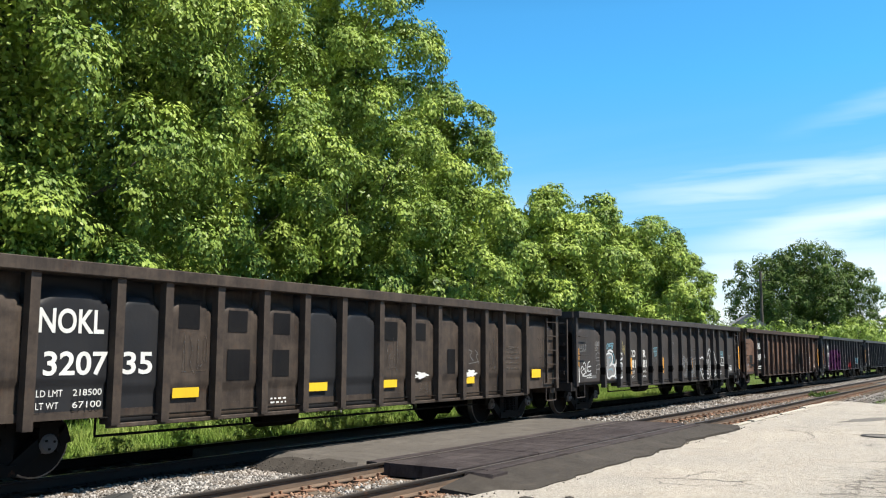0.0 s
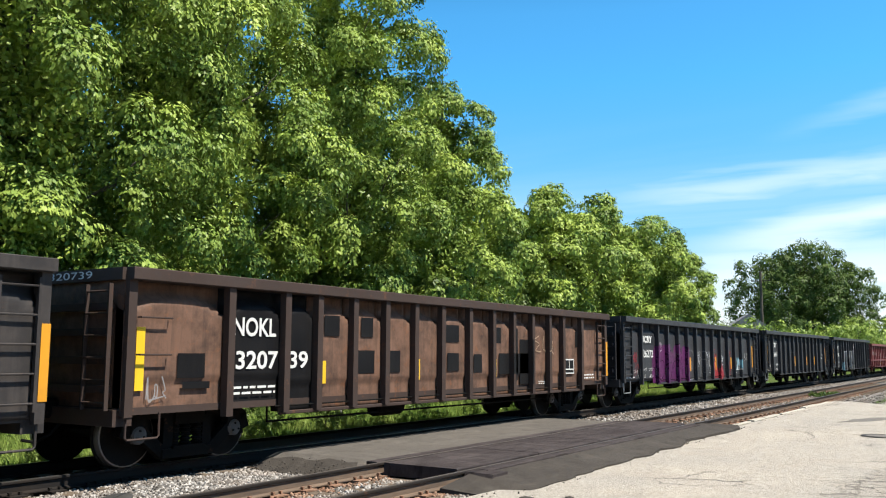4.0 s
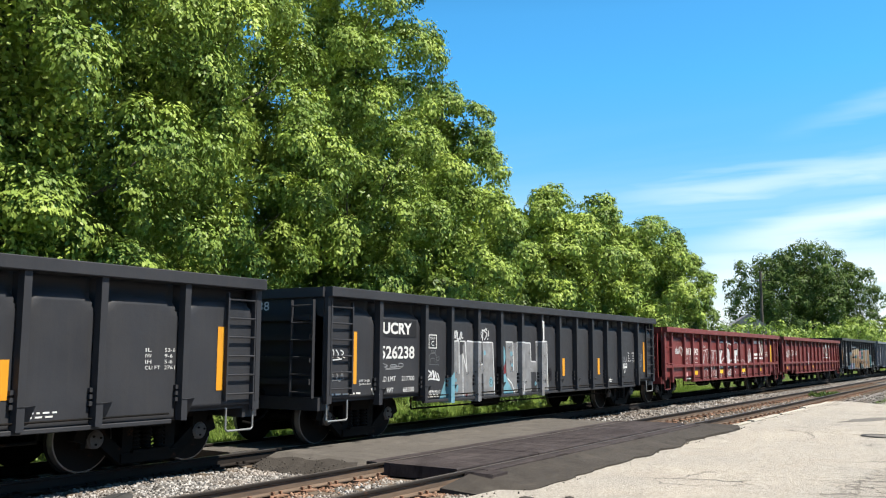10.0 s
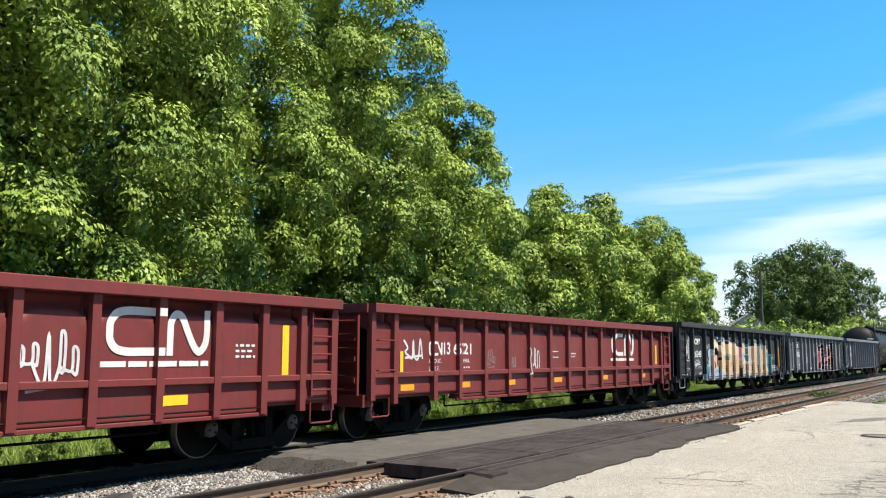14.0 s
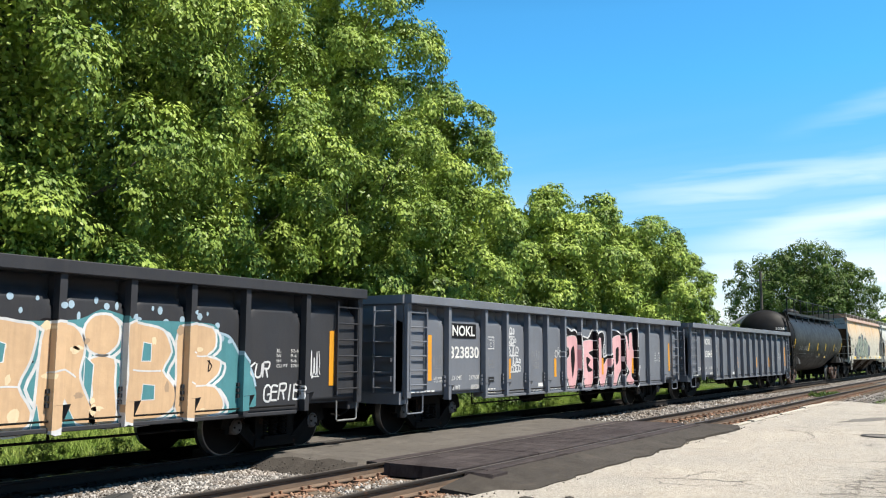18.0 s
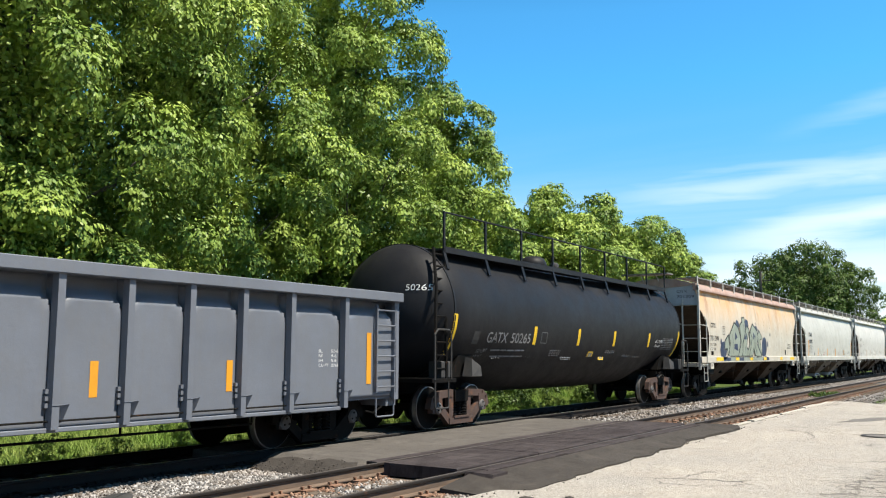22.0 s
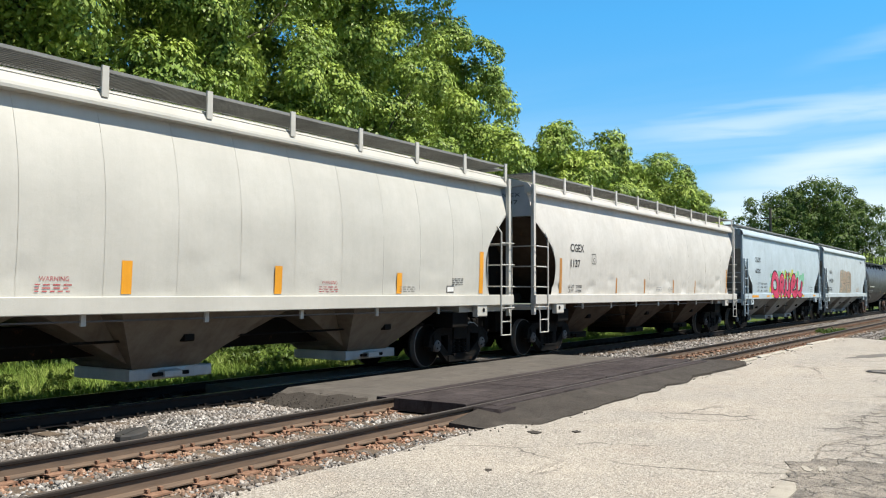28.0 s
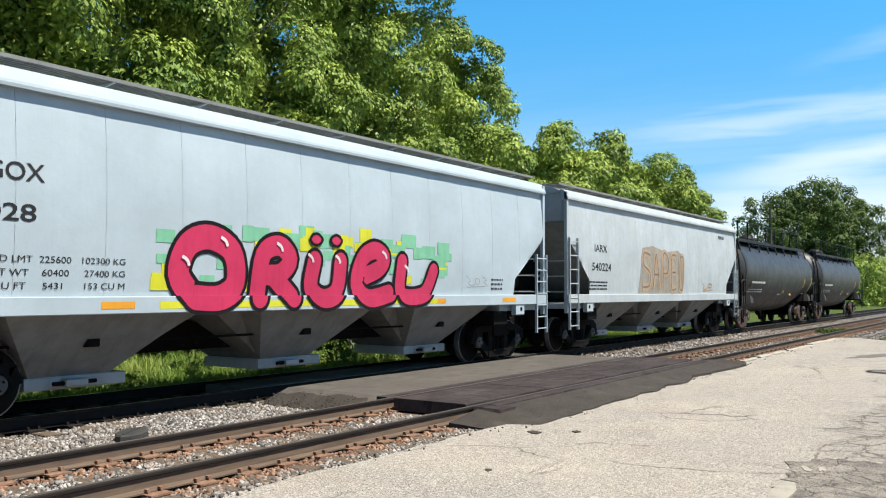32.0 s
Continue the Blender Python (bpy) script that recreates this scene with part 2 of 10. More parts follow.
M["blue_two"] = car_paint("faded_blue_hopper_paint", (0.345, 0.392, 0.42), (0.29, 0.285, 0.265), 0.4, 0.06, 0.5, 0.5)
M["hop_end"] = car_paint("grey_blue_end_paint", (0.36, 0.39, 0.42), (0.22, 0.215, 0.21), 0.4, 0.05, 0.35, 0.5)
# underside tone: shade and warm bounce from the ground are in the colour
M["hop_low"] = car_paint("shade_and_bounce_underside_tone", (0.125, 0.108, 0.085), (0.05, 0.036, 0.027), 0.5, 0.1, 0.3, 0.6)
M["walk_steel"] = car_paint("grey_walkway_steel", (0.17, 0.175, 0.17), (0.08, 0.075, 0.07), 0.4, 0.1, 0.2, 0.6)
M["hop_low_grey"] = car_paint("grey_blue_underside_tone", (0.20, 0.205, 0.205), (0.09, 0.08, 0.07), 0.45, 0.08, 0.35, 0.6)
M["gate_paint"] = car_paint("pale_gate_paint", (0.36, 0.37, 0.37), (0.17, 0.16, 0.15), 0.4, 0.05, 0.2, 0.5)
M["letter"] = car_paint("white_lettering", (0.585, 0.585, 0.5694), (0.273, 0.2652, 0.2496), 0.25, 0.0, 0.2, 0.6)
M["letter_black"] = car_paint("black_lettering", (0.0156, 0.0156, 0.01716), (0.0624, 0.0624, 0.0624), 0.2, 0.0, 0.2, 0.6)
M["yellow"] = car_paint("yellow_reflector", (0.663, 0.429, 0.0156), (0.39, 0.234, 0.0234), 0.25, 0.0, 0.2, 0.5)
M["orange"] = car_paint("amber_reflector", (0.585, 0.2574, 0.0156), (0.312, 0.1404, 0.0234), 0.3, 0.0, 0.2, 0.5)
M["patch_grey"] = car_paint("dark_grey_patch_paint", (0.016, 0.0165, 0.019), (0.03, 0.029, 0.028), 0.3, 0.03, 0.2, 0.5)
M["patch"] = car_paint("black_patch_paint", (0.007, 0.007, 0.008), (0.022, 0.020, 0.018), 0.3, 0.05, 0.2, 0.45)


COVER = {"sp_silver": 0.66, "sp_purple": 0.86, "sp_red": 0.72, "sp_sky": 0.80, "sp_faded": 0.66, "sp_dust": 0.7, "sp_buff": 0.8, "sp_dim": 0.75, "sp_wine": 0.75, "sp_plum": 0.7, "sp_yellowed": 0.6, "sp_white": 0.95}


def spray(name, c):
    """Spray paint; a thin coat lets the steel under it show through in places."""
    m = M[name] = car_paint("spray_" + name, c, tuple(x * 0.6 for x in c), 0.35, 0.0, 0.35, 0.5)
    if name in COVER:
        n = Nodes(m)
        n.link(n.math("ADD", n.math("MULTIPLY", n.noise(n.coords(), 2.6, 6, 0.65, 0.3, 0.7), 0.36), COVER[name] - 0.22), n.b.inputs["Alpha"])


for _n, _c in (("sp_white", (0.5616, 0.5694, 0.5772)), ("sp_dust", (0.075, 0.062, 0.052)), ("sp_faded", (0.12, 0.122, 0.125)), ("sp_silver", (0.27, 0.275, 0.285)), ("sp_purple", (0.088, 0.012, 0.078)), ("sp_pink", (0.5616, 0.312, 0.3276)),
               ("sp_black", (0.01092, 0.00936, 0.01092)), ("sp_rose", (0.429, 0.0234, 0.078)), ("sp_lime", (0.4836, 0.4836, 0.0234)), ("sp_mint", (0.156, 0.39, 0.2496)),
               ("sp_sage", (0.235, 0.265, 0.215)), ("sp_slate", (0.026, 0.034, 0.034)), ("sp_navy", (0.0273, 0.039, 0.078)), ("sp_peach", (0.50, 0.34, 0.205)), ("sp_buff", (0.30, 0.27, 0.22)), ("amber_worn", (0.36, 0.17, 0.04)), ("sp_red", (0.351, 0.0273, 0.039)),
               ("sp_sky", (0.15, 0.33, 0.41)), ("sp_teal", (0.0624, 0.195, 0.2184)), ("sp_tan", (0.3276, 0.234, 0.156)), ("sp_skyline", (0.29, 0.39, 0.47)), ("sp_coral", (0.50, 0.10, 0.10)), ("sp_cream", (0.62, 0.50, 0.33)), ("sp_mauve", (0.42, 0.33, 0.40)), ("sp_dim", (0.16, 0.165, 0.17)), ("sp_wine", (0.20, 0.02, 0.024)), ("sp_plum", (0.035, 0.008, 0.032)), ("sp_yellowed", (0.42, 0.36, 0.16))):
    spray(_n, _c)

# rails, ties, ballast, ground
m = M["rail"] = mat("rail_steel", (0.072, 0.04, 0.0256), 0.75)
n = Nodes(m)
n.colour(n.mix(n.noise(n.place((0.6, 6, 6)), 3, 6, 0.6, 0.3, 0.7), (0.085, 0.064, 0.051), (0.165, 0.118, 0.086)))
M["rail_head"] = car_paint("dark_rail_steel", (0.012, 0.010, 0.009), (0.034, 0.024, 0.018), 0.5, 0.15, 0.0, 0.7)
m = M["rail_top"] = mat("dull_rail_running_surface", (0.07, 0.06, 0.053), 0.6)
n = Nodes(m)
n.colour(n.mix(n.noise(n.place((0.3, 14, 1)), 3, 6, 0.6, 0.35, 0.65), (0.085, 0.072, 0.063), (0.04, 0.033, 0.028)))
M["rail_shine"] = mat("polished_rail_running_surface", (0.62, 0.60, 0.57), 0.34, 1.0)
m = M["tie"] = mat("weathered_tie_wood", (0.112, 0.072, 0.048), 0.9)
n = Nodes(m)
v = n.coords((7, 0.7, 7))
g = n.noise(v, 5, 7, 0.65, 0.3, 0.7)
c = n.mix(g, (0.050, 0.038, 0.030), (0.19, 0.15, 0.115))
oi = n.t.nodes.new("ShaderNodeObjectInfo")
c = n.mix(n.math("MULTIPLY", oi.outputs["Random"], 0.5), c, (0.115, 0.088, 0.066))
n.colour(c)
n.bump(g, 0.6, 0.01)
m = M["plate"] = mat("rusty_tie_plate", (0.192, 0.088, 0.048), 0.85)
n = Nodes(m)
n.colour(n.mix(n.noise(n.place(), 9, 6, 0.7, 0.3, 0.7), (0.13, 0.07, 0.048), (0.30, 0.185, 0.125)))
# dark copy of the plate for the far track, train shade in its colour
M["shaded_plate"] = car_paint("shaded_tie_plate", (0.012, 0.010, 0.009), (0.022, 0.017, 0.013), 0.5, 0.1, 0.0, 0.8)
m = M["stone"] = mat("ballast_stone", (0.26, 0.24, 0.22), 0.85)
n = Nodes(m)
g = n.t.nodes.new("ShaderNodeNewGeometry")
c = n.mix(n.math("POWER", g.outputs["Random Per Island"], 1.6), (0.085, 0.08, 0.075), (0.60, 0.57, 0.54))
c = n.mix(n.math("MULTIPLY", n.noise(n.place(), 0.9, 4, 0.6, 0.4, 0.72), 0.6), c, (0.21, 0.15, 0.105))
n.colour(n.mix(n.math("MULTIPLY", n.noise(n.place(), 45, 4, 0.6), 0.45), c, (0.10, 0.092, 0.086)))
m = M["rusty_stone"] = mat("rust_stained_stone", (0.2, 0.13, 0.09), 0.9)
n = Nodes(m)
g = n.t.nodes.new("ShaderNodeNewGeometry")
c = n.mix(g.outputs["Random Per Island"], (0.07, 0.042, 0.028), (0.38, 0.25, 0.175))
n.colour(n.mix(n.math("MULTIPLY", n.noise(n.place(), 3.0, 4, 0.6, 0.4, 0.65), 0.6), c, (0.24, 0.105, 0.055)))
m = M["ballast"] = mat("ballast_bed", (0.24, 0.224, 0.208), 0.9)
n = Nodes(m)
v = n.place()
cell = n.voronoi(v, 17, out="Color")
hsv = n.t.nodes.new("ShaderNodeSeparateColor")
n.link(cell, hsv.inputs[0])
c = n.mix(hsv.outputs[0], (0.08, 0.0744, 0.0688), (0.4, 0.38, 0.36))
c = n.mix(n.math("MULTIPLY", n.noise(v, 0.8, 4, 0.6, 0.4, 0.75), 0.4), c, (0.224, 0.152, 0.104))
edge = n.voronoi(v, 17, feature="DISTANCE_TO_EDGE", lo=0.0, hi=0.12)
c = n.mix(edge, (0.024, 0.0224, 0.0208), c)
n.colour(c)
n.bump(edge, 0.9, 0.03)
# near-black bed: the shade under the train is put into its colour
m = M["shaded_ballast"] = mat("shaded_ballast_bed", (0.04, 0.036, 0.032), 0.8)
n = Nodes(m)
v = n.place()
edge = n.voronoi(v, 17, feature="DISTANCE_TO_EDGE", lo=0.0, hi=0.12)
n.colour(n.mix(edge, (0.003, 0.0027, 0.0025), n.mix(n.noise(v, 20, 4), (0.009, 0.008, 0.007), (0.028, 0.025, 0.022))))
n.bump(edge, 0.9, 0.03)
m = M["pavement"] = mat("worn_pale_pavement", (0.30, 0.265, 0.225), 0.85)
n = Nodes(m)
v = n.place()
c = n.mix(n.noise(v, 0.35, 6, 0.6, 0.35, 0.68), (0.46, 0.41, 0.345), (0.345, 0.322, 0.288))
c = n.mix(n.math("MULTIPLY", n.noise(v, 1.6, 7, 0.7, 0.5, 0.72), 0.5), c, (0.225, 0.205, 0.18))
c = n.mix(n.math("MULTIPLY", n.noise(v, 0.9, 5, 0.6, 0.55, 0.7), 0.45), c, (0.40, 0.33, 0.265))
agg = n.voronoi(v, 52, out="Color")
sc = n.t.nodes.new("ShaderNodeSeparateColor")
n.link(agg, sc.inputs[0])
c = n.mix(n.math("MULTIPLY", sc.outputs[0], 0.62), c, (0.15, 0.135, 0.118))
pit = n.noise(v, 44, 4, 0.65, 0.54, 0.62)                      # dark pits between the stones
c = n.mix(n.math("MULTIPLY", pit, 0.75), c, (0.095, 0.085, 0.074))
c = n.mix(n.math("MULTIPLY", n.noise(v, 60, 3, 0.6, 0.56, 0.64), 0.8), c, (0.62, 0.585, 0.53))
wob = n.add("ShaderNodeTexNoise", Scale=1.3, Detail=5.0)
n.link(v, wob.inputs["Vector"])
vm = n.t.nodes.new("ShaderNodeVectorMath")
vm.operation = "MULTIPLY_ADD"
n.link(wob.outputs["Color"], vm.inputs[0])
vm.inputs[1].default_value = (1.1, 1.1, 0)
n.link(v, vm.inputs[2])


def zone(cx, cy, rx, ry, turn):
    """One inside an oval stretch of broken pavement, fading to nothing at its rim."""
    mp = n.t.nodes.new("ShaderNodeMapping")
    mp.vector_type = "TEXTURE"
    mp.inputs["Location"].default_value = (cx, cy, 0)
    mp.inputs["Rotation"].default_value = (0, 0, turn)
    mp.inputs["Scale"].default_value = (rx, ry, 1000)
    n.link(vm.outputs[0], mp.inputs[0])
    ln = n.t.nodes.new("ShaderNodeVectorMath")
    ln.operation = "LENGTH"
    n.link(mp.outputs[0], ln.inputs[0])
    r = n.t.nodes.new("ShaderNodeMapRange")
    r.inputs["From Min"].default_value, r.inputs["From Max"].default_value = 1.0, 0.65
    n.link(ln.outputs["Value"], r.inputs["Value"])
    return r.outputs[0]


broken = zone(13.4, 2.05, 3.4, 0.75, 0.03)
crack = n.voronoi(vm.outputs[0], 0.55, feature="DISTANCE_TO_EDGE", lo=0.014, hi=0.004)
crack = n.math("MULTIPLY", crack, n.noise(v, 0.42, 3, 0.5, 0.5, 0.6))
fine = n.voronoi(vm.outputs[0], 2.4, feature="DISTANCE_TO_EDGE", lo=0.050, hi=0.012)
fine = n.math("MULTIPLY", fine, broken)
crack = n.math("MAXIMUM", crack, fine)
c = n.mix(n.math("MULTIPLY", broken, 0.35), c, (0.20, 0.185, 0.165))
c = n.mix(n.math("MULTIPLY", crack, 0.85), c, (0.06, 0.053, 0.046))
n.colour(c)
hgt = n.math("SUBTRACT", n.math("MULTIPLY", sc.outputs[0], 0.5), n.math("ADD", n.math("MULTIPLY", crack, 2.0), n.math("MULTIPLY", pit, 0.8)))
n.bump(hgt, 0.7, 0.010)


def asphalt(name, a, b, spot):
    m = M[name] = mat(name, a, 0.85)
    n = Nodes(m)
    v = n.place()
    c = n.mix(n.noise(v, 0.6, 6, 0.65, 0.35, 0.7), a, b)
    c = n.mix(n.math("MULTIPLY", n.noise(v, 70, 3, 0.6, 0.55, 0.75), 0.45), c, spot)
    c = n.mix(n.math("MULTIPLY", n.noise(v, 3, 7, 0.75, 0.50, 0.68), 0.6), c, tuple(x * 0.5 for x in a))
    c = n.mix(n.math("MULTIPLY", n.noise(v, 1.3, 6, 0.7, 0.54, 0.68), 0.5), c, tuple(x * 1.5 for x in b))
    n.colour(c)
    n.bump(n.noise(v, 55, 4, 0.6), 0.5, 0.008)


asphalt("dark_asphalt", (0.046, 0.0405, 0.036), (0.062, 0.055, 0.049), (0.1267, 0.1152, 0.1037))
asphalt("grey_asphalt", (0.09248, 0.08432, 0.07616), (0.1142, 0.1034, 0.09248), (0.1741, 0.1578, 0.1414))
asphalt("crossing_panel", (0.038, 0.031, 0.032), (0.066, 0.056, 0.056), (0.105, 0.092, 0.09))
n = Nodes(M["crossing_panel"])                                   # tyre scuffs and long scrapes
old = n.b.inputs["Base Color"].links[0].from_socket
c = n.mix(n.math("MULTIPLY", n.noise(n.place((0.5, 5, 1)), 2.2, 6, 0.65, 0.50, 0.64), 0.75), old, (0.017, 0.014, 0.014))
n.colour(n.mix(n.math("MULTIPLY", n.noise(n.place((1.6, 0.5, 1)), 2.6, 6, 0.7, 0.55, 0.70), 0.6), c, (0.105, 0.09, 0.088)))
asphalt("patch_asphalt", (0.104, 0.096, 0.088), (0.152, 0.14, 0.128), (0.24, 0.224, 0.2))
m = M["broken_asphalt"] = mat("broken_asphalt", (0.09, 0.082, 0.074), 0.9)
n = Nodes(m)
v = n.place()
c = n.mix(n.noise(v, 2.2, 6, 0.7, 0.35, 0.65), (0.13, 0.118, 0.104), (0.36, 0.32, 0.27))
c = n.mix(n.math("MULTIPLY", n.noise(v, 46, 4, 0.65, 0.52, 0.62), 0.7), c, (0.34, 0.31, 0.275))
c = n.mix(n.math("MULTIPLY", n.noise(v, 24, 5, 0.7, 0.55, 0.63), 0.8), c, (0.03, 0.027, 0.024))
wv = n.add("ShaderNodeTexNoise", Scale=3.0, Detail=4.0)
n.link(v, wv.inputs["Vector"])
wm = n.t.nodes.new("ShaderNodeVectorMath")
wm.operation = "MULTIPLY_ADD"
n.link(wv.outputs["Color"], wm.inputs[0])
wm.inputs[1].default_value = (0.4, 0.4, 0)
n.link(v, wm.inputs[2])
ck = n.voronoi(wm.outputs[0], 2.6, feature="DISTANCE_TO_EDGE", lo=0.035, hi=0.008)
n.colour(n.mix(n.math("MULTIPLY", ck, 0.55), c, (0.04, 0.036, 0.032)))
n.bump(n.math("SUBTRACT", n.noise(v, 40, 5, 0.7), n.math("MULTIPLY", ck, 2.0)), 0.8, 0.012)
asphalt("pale_patch", (0.34, 0.3128, 0.2652), (0.3808, 0.3536, 0.306), (0.4216, 0.3944, 0.34))
m = M["earth"] = mat("grassy_earth", (0.08, 0.10, 0.035), 0.95)
n = Nodes(m)
v = n.place()
c = n.mix(n.noise(v, 0.5, 6, 0.6, 0.35, 0.65), (0.055, 0.095, 0.02), (0.095, 0.135, 0.035))
n.colour(n.mix(n.math("MULTIPLY", n.noise(v, 3, 6, 0.7, 0.5, 0.7), 0.5), c, (0.10, 0.085, 0.05)))
n.bump(n.noise(v, 12, 5, 0.7), 0.8, 0.05)


def foliage(name, dark, light, yellow, trans=0.3):
    m = M[name] = mat(name, dark, 0.5)
    n = Nodes(m)
    g = n.t.nodes.new("ShaderNodeNewGeometry")
    c = n.mix(n.math("ADD", n.math("MULTIPLY", g.outputs["Random Per Island"], 0.42), 0.28), dark, light)
    c = n.mix(n.math("MULTIPLY", n.noise(n.place(), 0.55, 3, 0.5, 0.40, 0.64), 0.7), c, yellow)
    n.colour(c)
    n.b.inputs["Specular IOR Level"].default_value = 0.18
    n.b.inputs["Roughness"].default_value = 0.46
    tr = n.t.nodes.new("ShaderNodeBsdfTranslucent")
    n.link(c, tr.inputs["Color"])
    mx = n.t.nodes.new("ShaderNodeMixShader")
    mx.inputs[0].default_value = trans
    out = n.t.nodes["Material Output"]
    n.link(n.b.outputs[0], mx.inputs[1])
    n.link(tr.outputs[0], mx.inputs[2])
    n.link(mx.outputs[0], out.inputs["Surface"])


foliage("leaf", (0.026, 0.058, 0.014), (0.265, 0.385, 0.072), (0.43, 0.535, 0.108), 0.14)
foliage("leaf_dark", (0.022, 0.048, 0.015), (0.095, 0.155, 0.034), (0.14, 0.20, 0.046), 0.2)
foliage("grass", (0.13, 0.23, 0.04), (0.26, 0.38, 0.08), (0.42, 0.48, 0.15), 0.35)
m = M["bark"] = mat("grey_brown_bark", (0.10, 0.085, 0.07), 0.95)
n = Nodes(m)
g = n.noise(n.coords((6, 6, 1)), 4, 7, 0.7, 0.3, 0.7)
n.colour(n.mix(g, (0.045, 0.038, 0.03), (0.16, 0.14, 0.12)))
n.bump(g, 0.8, 0.03)
M["dark_rubber"] = car_paint("dark_painted_steel", (0.0351, 0.0351, 0.0351), (0.0936, 0.0858, 0.078), 0.5, 0.1, 0.0, 0.7)
M["roof"] = car_paint("grey_shingle", (0.1716, 0.1716, 0.1794), (0.1092, 0.1092, 0.1092), 0.4, 0.0, 0.2, 0.85)
M["siding"] = car_paint("white_siding", (0.546, 0.546, 0.5382), (0.39, 0.39, 0.3744), 0.3, 0.0, 0.3, 0.7)
M["pole"] = car_paint("grey_pole_wood", (0.078, 0.0663, 0.0546), (0.0468, 0.039, 0.0312), 0.4, 0.0, 0.3, 0.9)
M["galv"] = car_paint("galvanised_steel", (0.234, 0.2418, 0.2418), (0.156, 0.1482, 0.1326), 0.4, 0.05, 0.3, 0.5, metal=0.4)
M["blocker_dark"] = car_paint("dark_light_blocker", (0.09, 0.06, 0.05), (0.06, 0.045, 0.04), 0.5, 0.1, 0.3, 0.9)
M["glass"] = mat("window_glass", (0.03, 0.035, 0.04), 0.1)

for _k in ("stone", "ballast", "shaded_ballast", "tie", "rail", "plate", "dark_asphalt", "grey_asphalt", "crossing_panel", "earth", "bark"):
    M[_k].node_tree.nodes["Principled BSDF"].inputs["Specular IOR Level"].default_value = 0.12
# ---- mesh helpers ----
def mesh_of(name, verts, faces, mats=(), smooth=False, index=None):
    me = bpy.data.meshes.new(name)
    me.from_pydata([tuple(v) for v in verts], [], faces)
    for k in mats:
        me.materials.append(M[k] if isinstance(k, str) else k)
    if index is not None:
        me.polygons.foreach_set("material_index", index)
    if smooth:
        me.polygons.foreach_set("use_smooth", [True] * len(me.polygons))
    me.update()
    return me


class Shape:
    """Collects vertices and faces of simple solids for one mesh."""

    def __init__(self):
        self.v, self.f, self.i = [], [], []

    def add(self, verts, faces, index=0):
        k = len(self.v)
        self.v += [tuple(p) for p in verts]
        self.f += [tuple(a + k for a in q) for q in faces]
        self.i += [index] * len(faces)
        return self

    def box(self, x0, x1, y0, y1, z0, z1, index=0, c=0.0):
        """A box; c: width of its chamfered edges along x, as an eight-sided bar."""
        if c <= 0:
            vs = [(x, y, z) for x in (x0, x1) for y in (y0, y1) for z in (z0, z1)]
            return self.add(vs, [(0, 1, 3, 2), (4, 6, 7, 5), (0, 4, 5, 1), (2, 3, 7, 6), (0, 2, 6, 4), (1, 5, 7, 3)], index)
        ring = [(y0 + c, z0), (y1 - c, z0), (y1, z0 + c), (y1, z1 - c), (y1 - c, z1), (y0 + c, z1), (y0, z1 - c), (y0, z0 + c)]
        return self.sweep([(x0, ring), (x1, ring)], index)

    def sweep(self, rings, index=0, caps=True):
        """Rings of (y, z) points at given x."""
        n = len(rings[0][1])
        vs = [(x, y, z) for x, r in rings for y, z in r]
        fs = []
        for k in range(len(rings) - 1):
            for j in range(n):
                a, b = k * n + j, k * n + (j + 1) % n
                fs.append((a, b, b + n, a + n))
        if caps:
            fs.append(tuple(range(n))[::-1])
            fs.append(tuple(range((len(rings) - 1) * n, len(rings) * n)))
        return self.add(vs, fs, index)

    def tube(self, pts, r, n=6, index=0, r1=None):
        """A round bar along points."""
        pts = [Vector(p) for p in pts]
        vs, fs = [], []
        for k, p in enumerate(pts):
            t = (pts[min(k + 1, len(pts) - 1)] - pts[max(k - 1, 0)]).normalized()
            a = t.orthogonal().normalized() if k == 0 else (a - t * a.dot(t)).normalized()
            b = t.cross(a)
            rr = r if r1 is None else r + (r1 - r) * k / max(1, len(pts) - 1)
            for j in range(n):
                w = 2 * math.pi * j / n
                vs.append(p + a * (rr * math.cos(w)) + b * (rr * math.sin(w)))
        for k in range(len(pts) - 1):
            for j in range(n):
                q, s = k * n + j, k * n + (j + 1) % n
                fs.append((q, s, s + n, q + n))
        fs.append(tuple(range(n))[::-1])
        fs.append(tuple(range((len(pts) - 1) * n, len(pts) * n)))
        return self.add(vs, fs, index)

    def disc(self, prof, n=32, axis="y", index=0, centre=(0, 0, 0)):
        """A turned solid: prof is (offset along the axis, radius)."""
        vs, fs = [], []
        for o, r in prof:
            for j in range(n):
                w = 2 * math.pi * j / n
                c, s = r * math.cos(w), r * math.sin(w)
                p = (c, o, s) if axis == "y" else ((c, s, o) if axis == "z" else (o, c, s))
                vs.append(tuple(a + b for a, b in zip(p, centre)))
        for k in range(len(prof) - 1):
            for j in range(n):
                q, s = k * n + j, k * n + (j + 1) % n
                fs.append((q, q + n, s + n, s))
        fs.append(tuple(range(n)))
        fs.append(tuple(range((len(prof) - 1) * n, len(prof) * n))[::-1])
        return self.add(vs, fs, index)

    def mesh(self, name, *mats, smooth=False):
        me = mesh_of(name, self.v, self.f, mats, smooth, self.i)
        bm = bmesh.new()
        bm.from_mesh(me)
        bmesh.ops.recalc_face_normals(bm, faces=bm.faces)
        bm.to_mesh(me)
        bm.free()
        return me


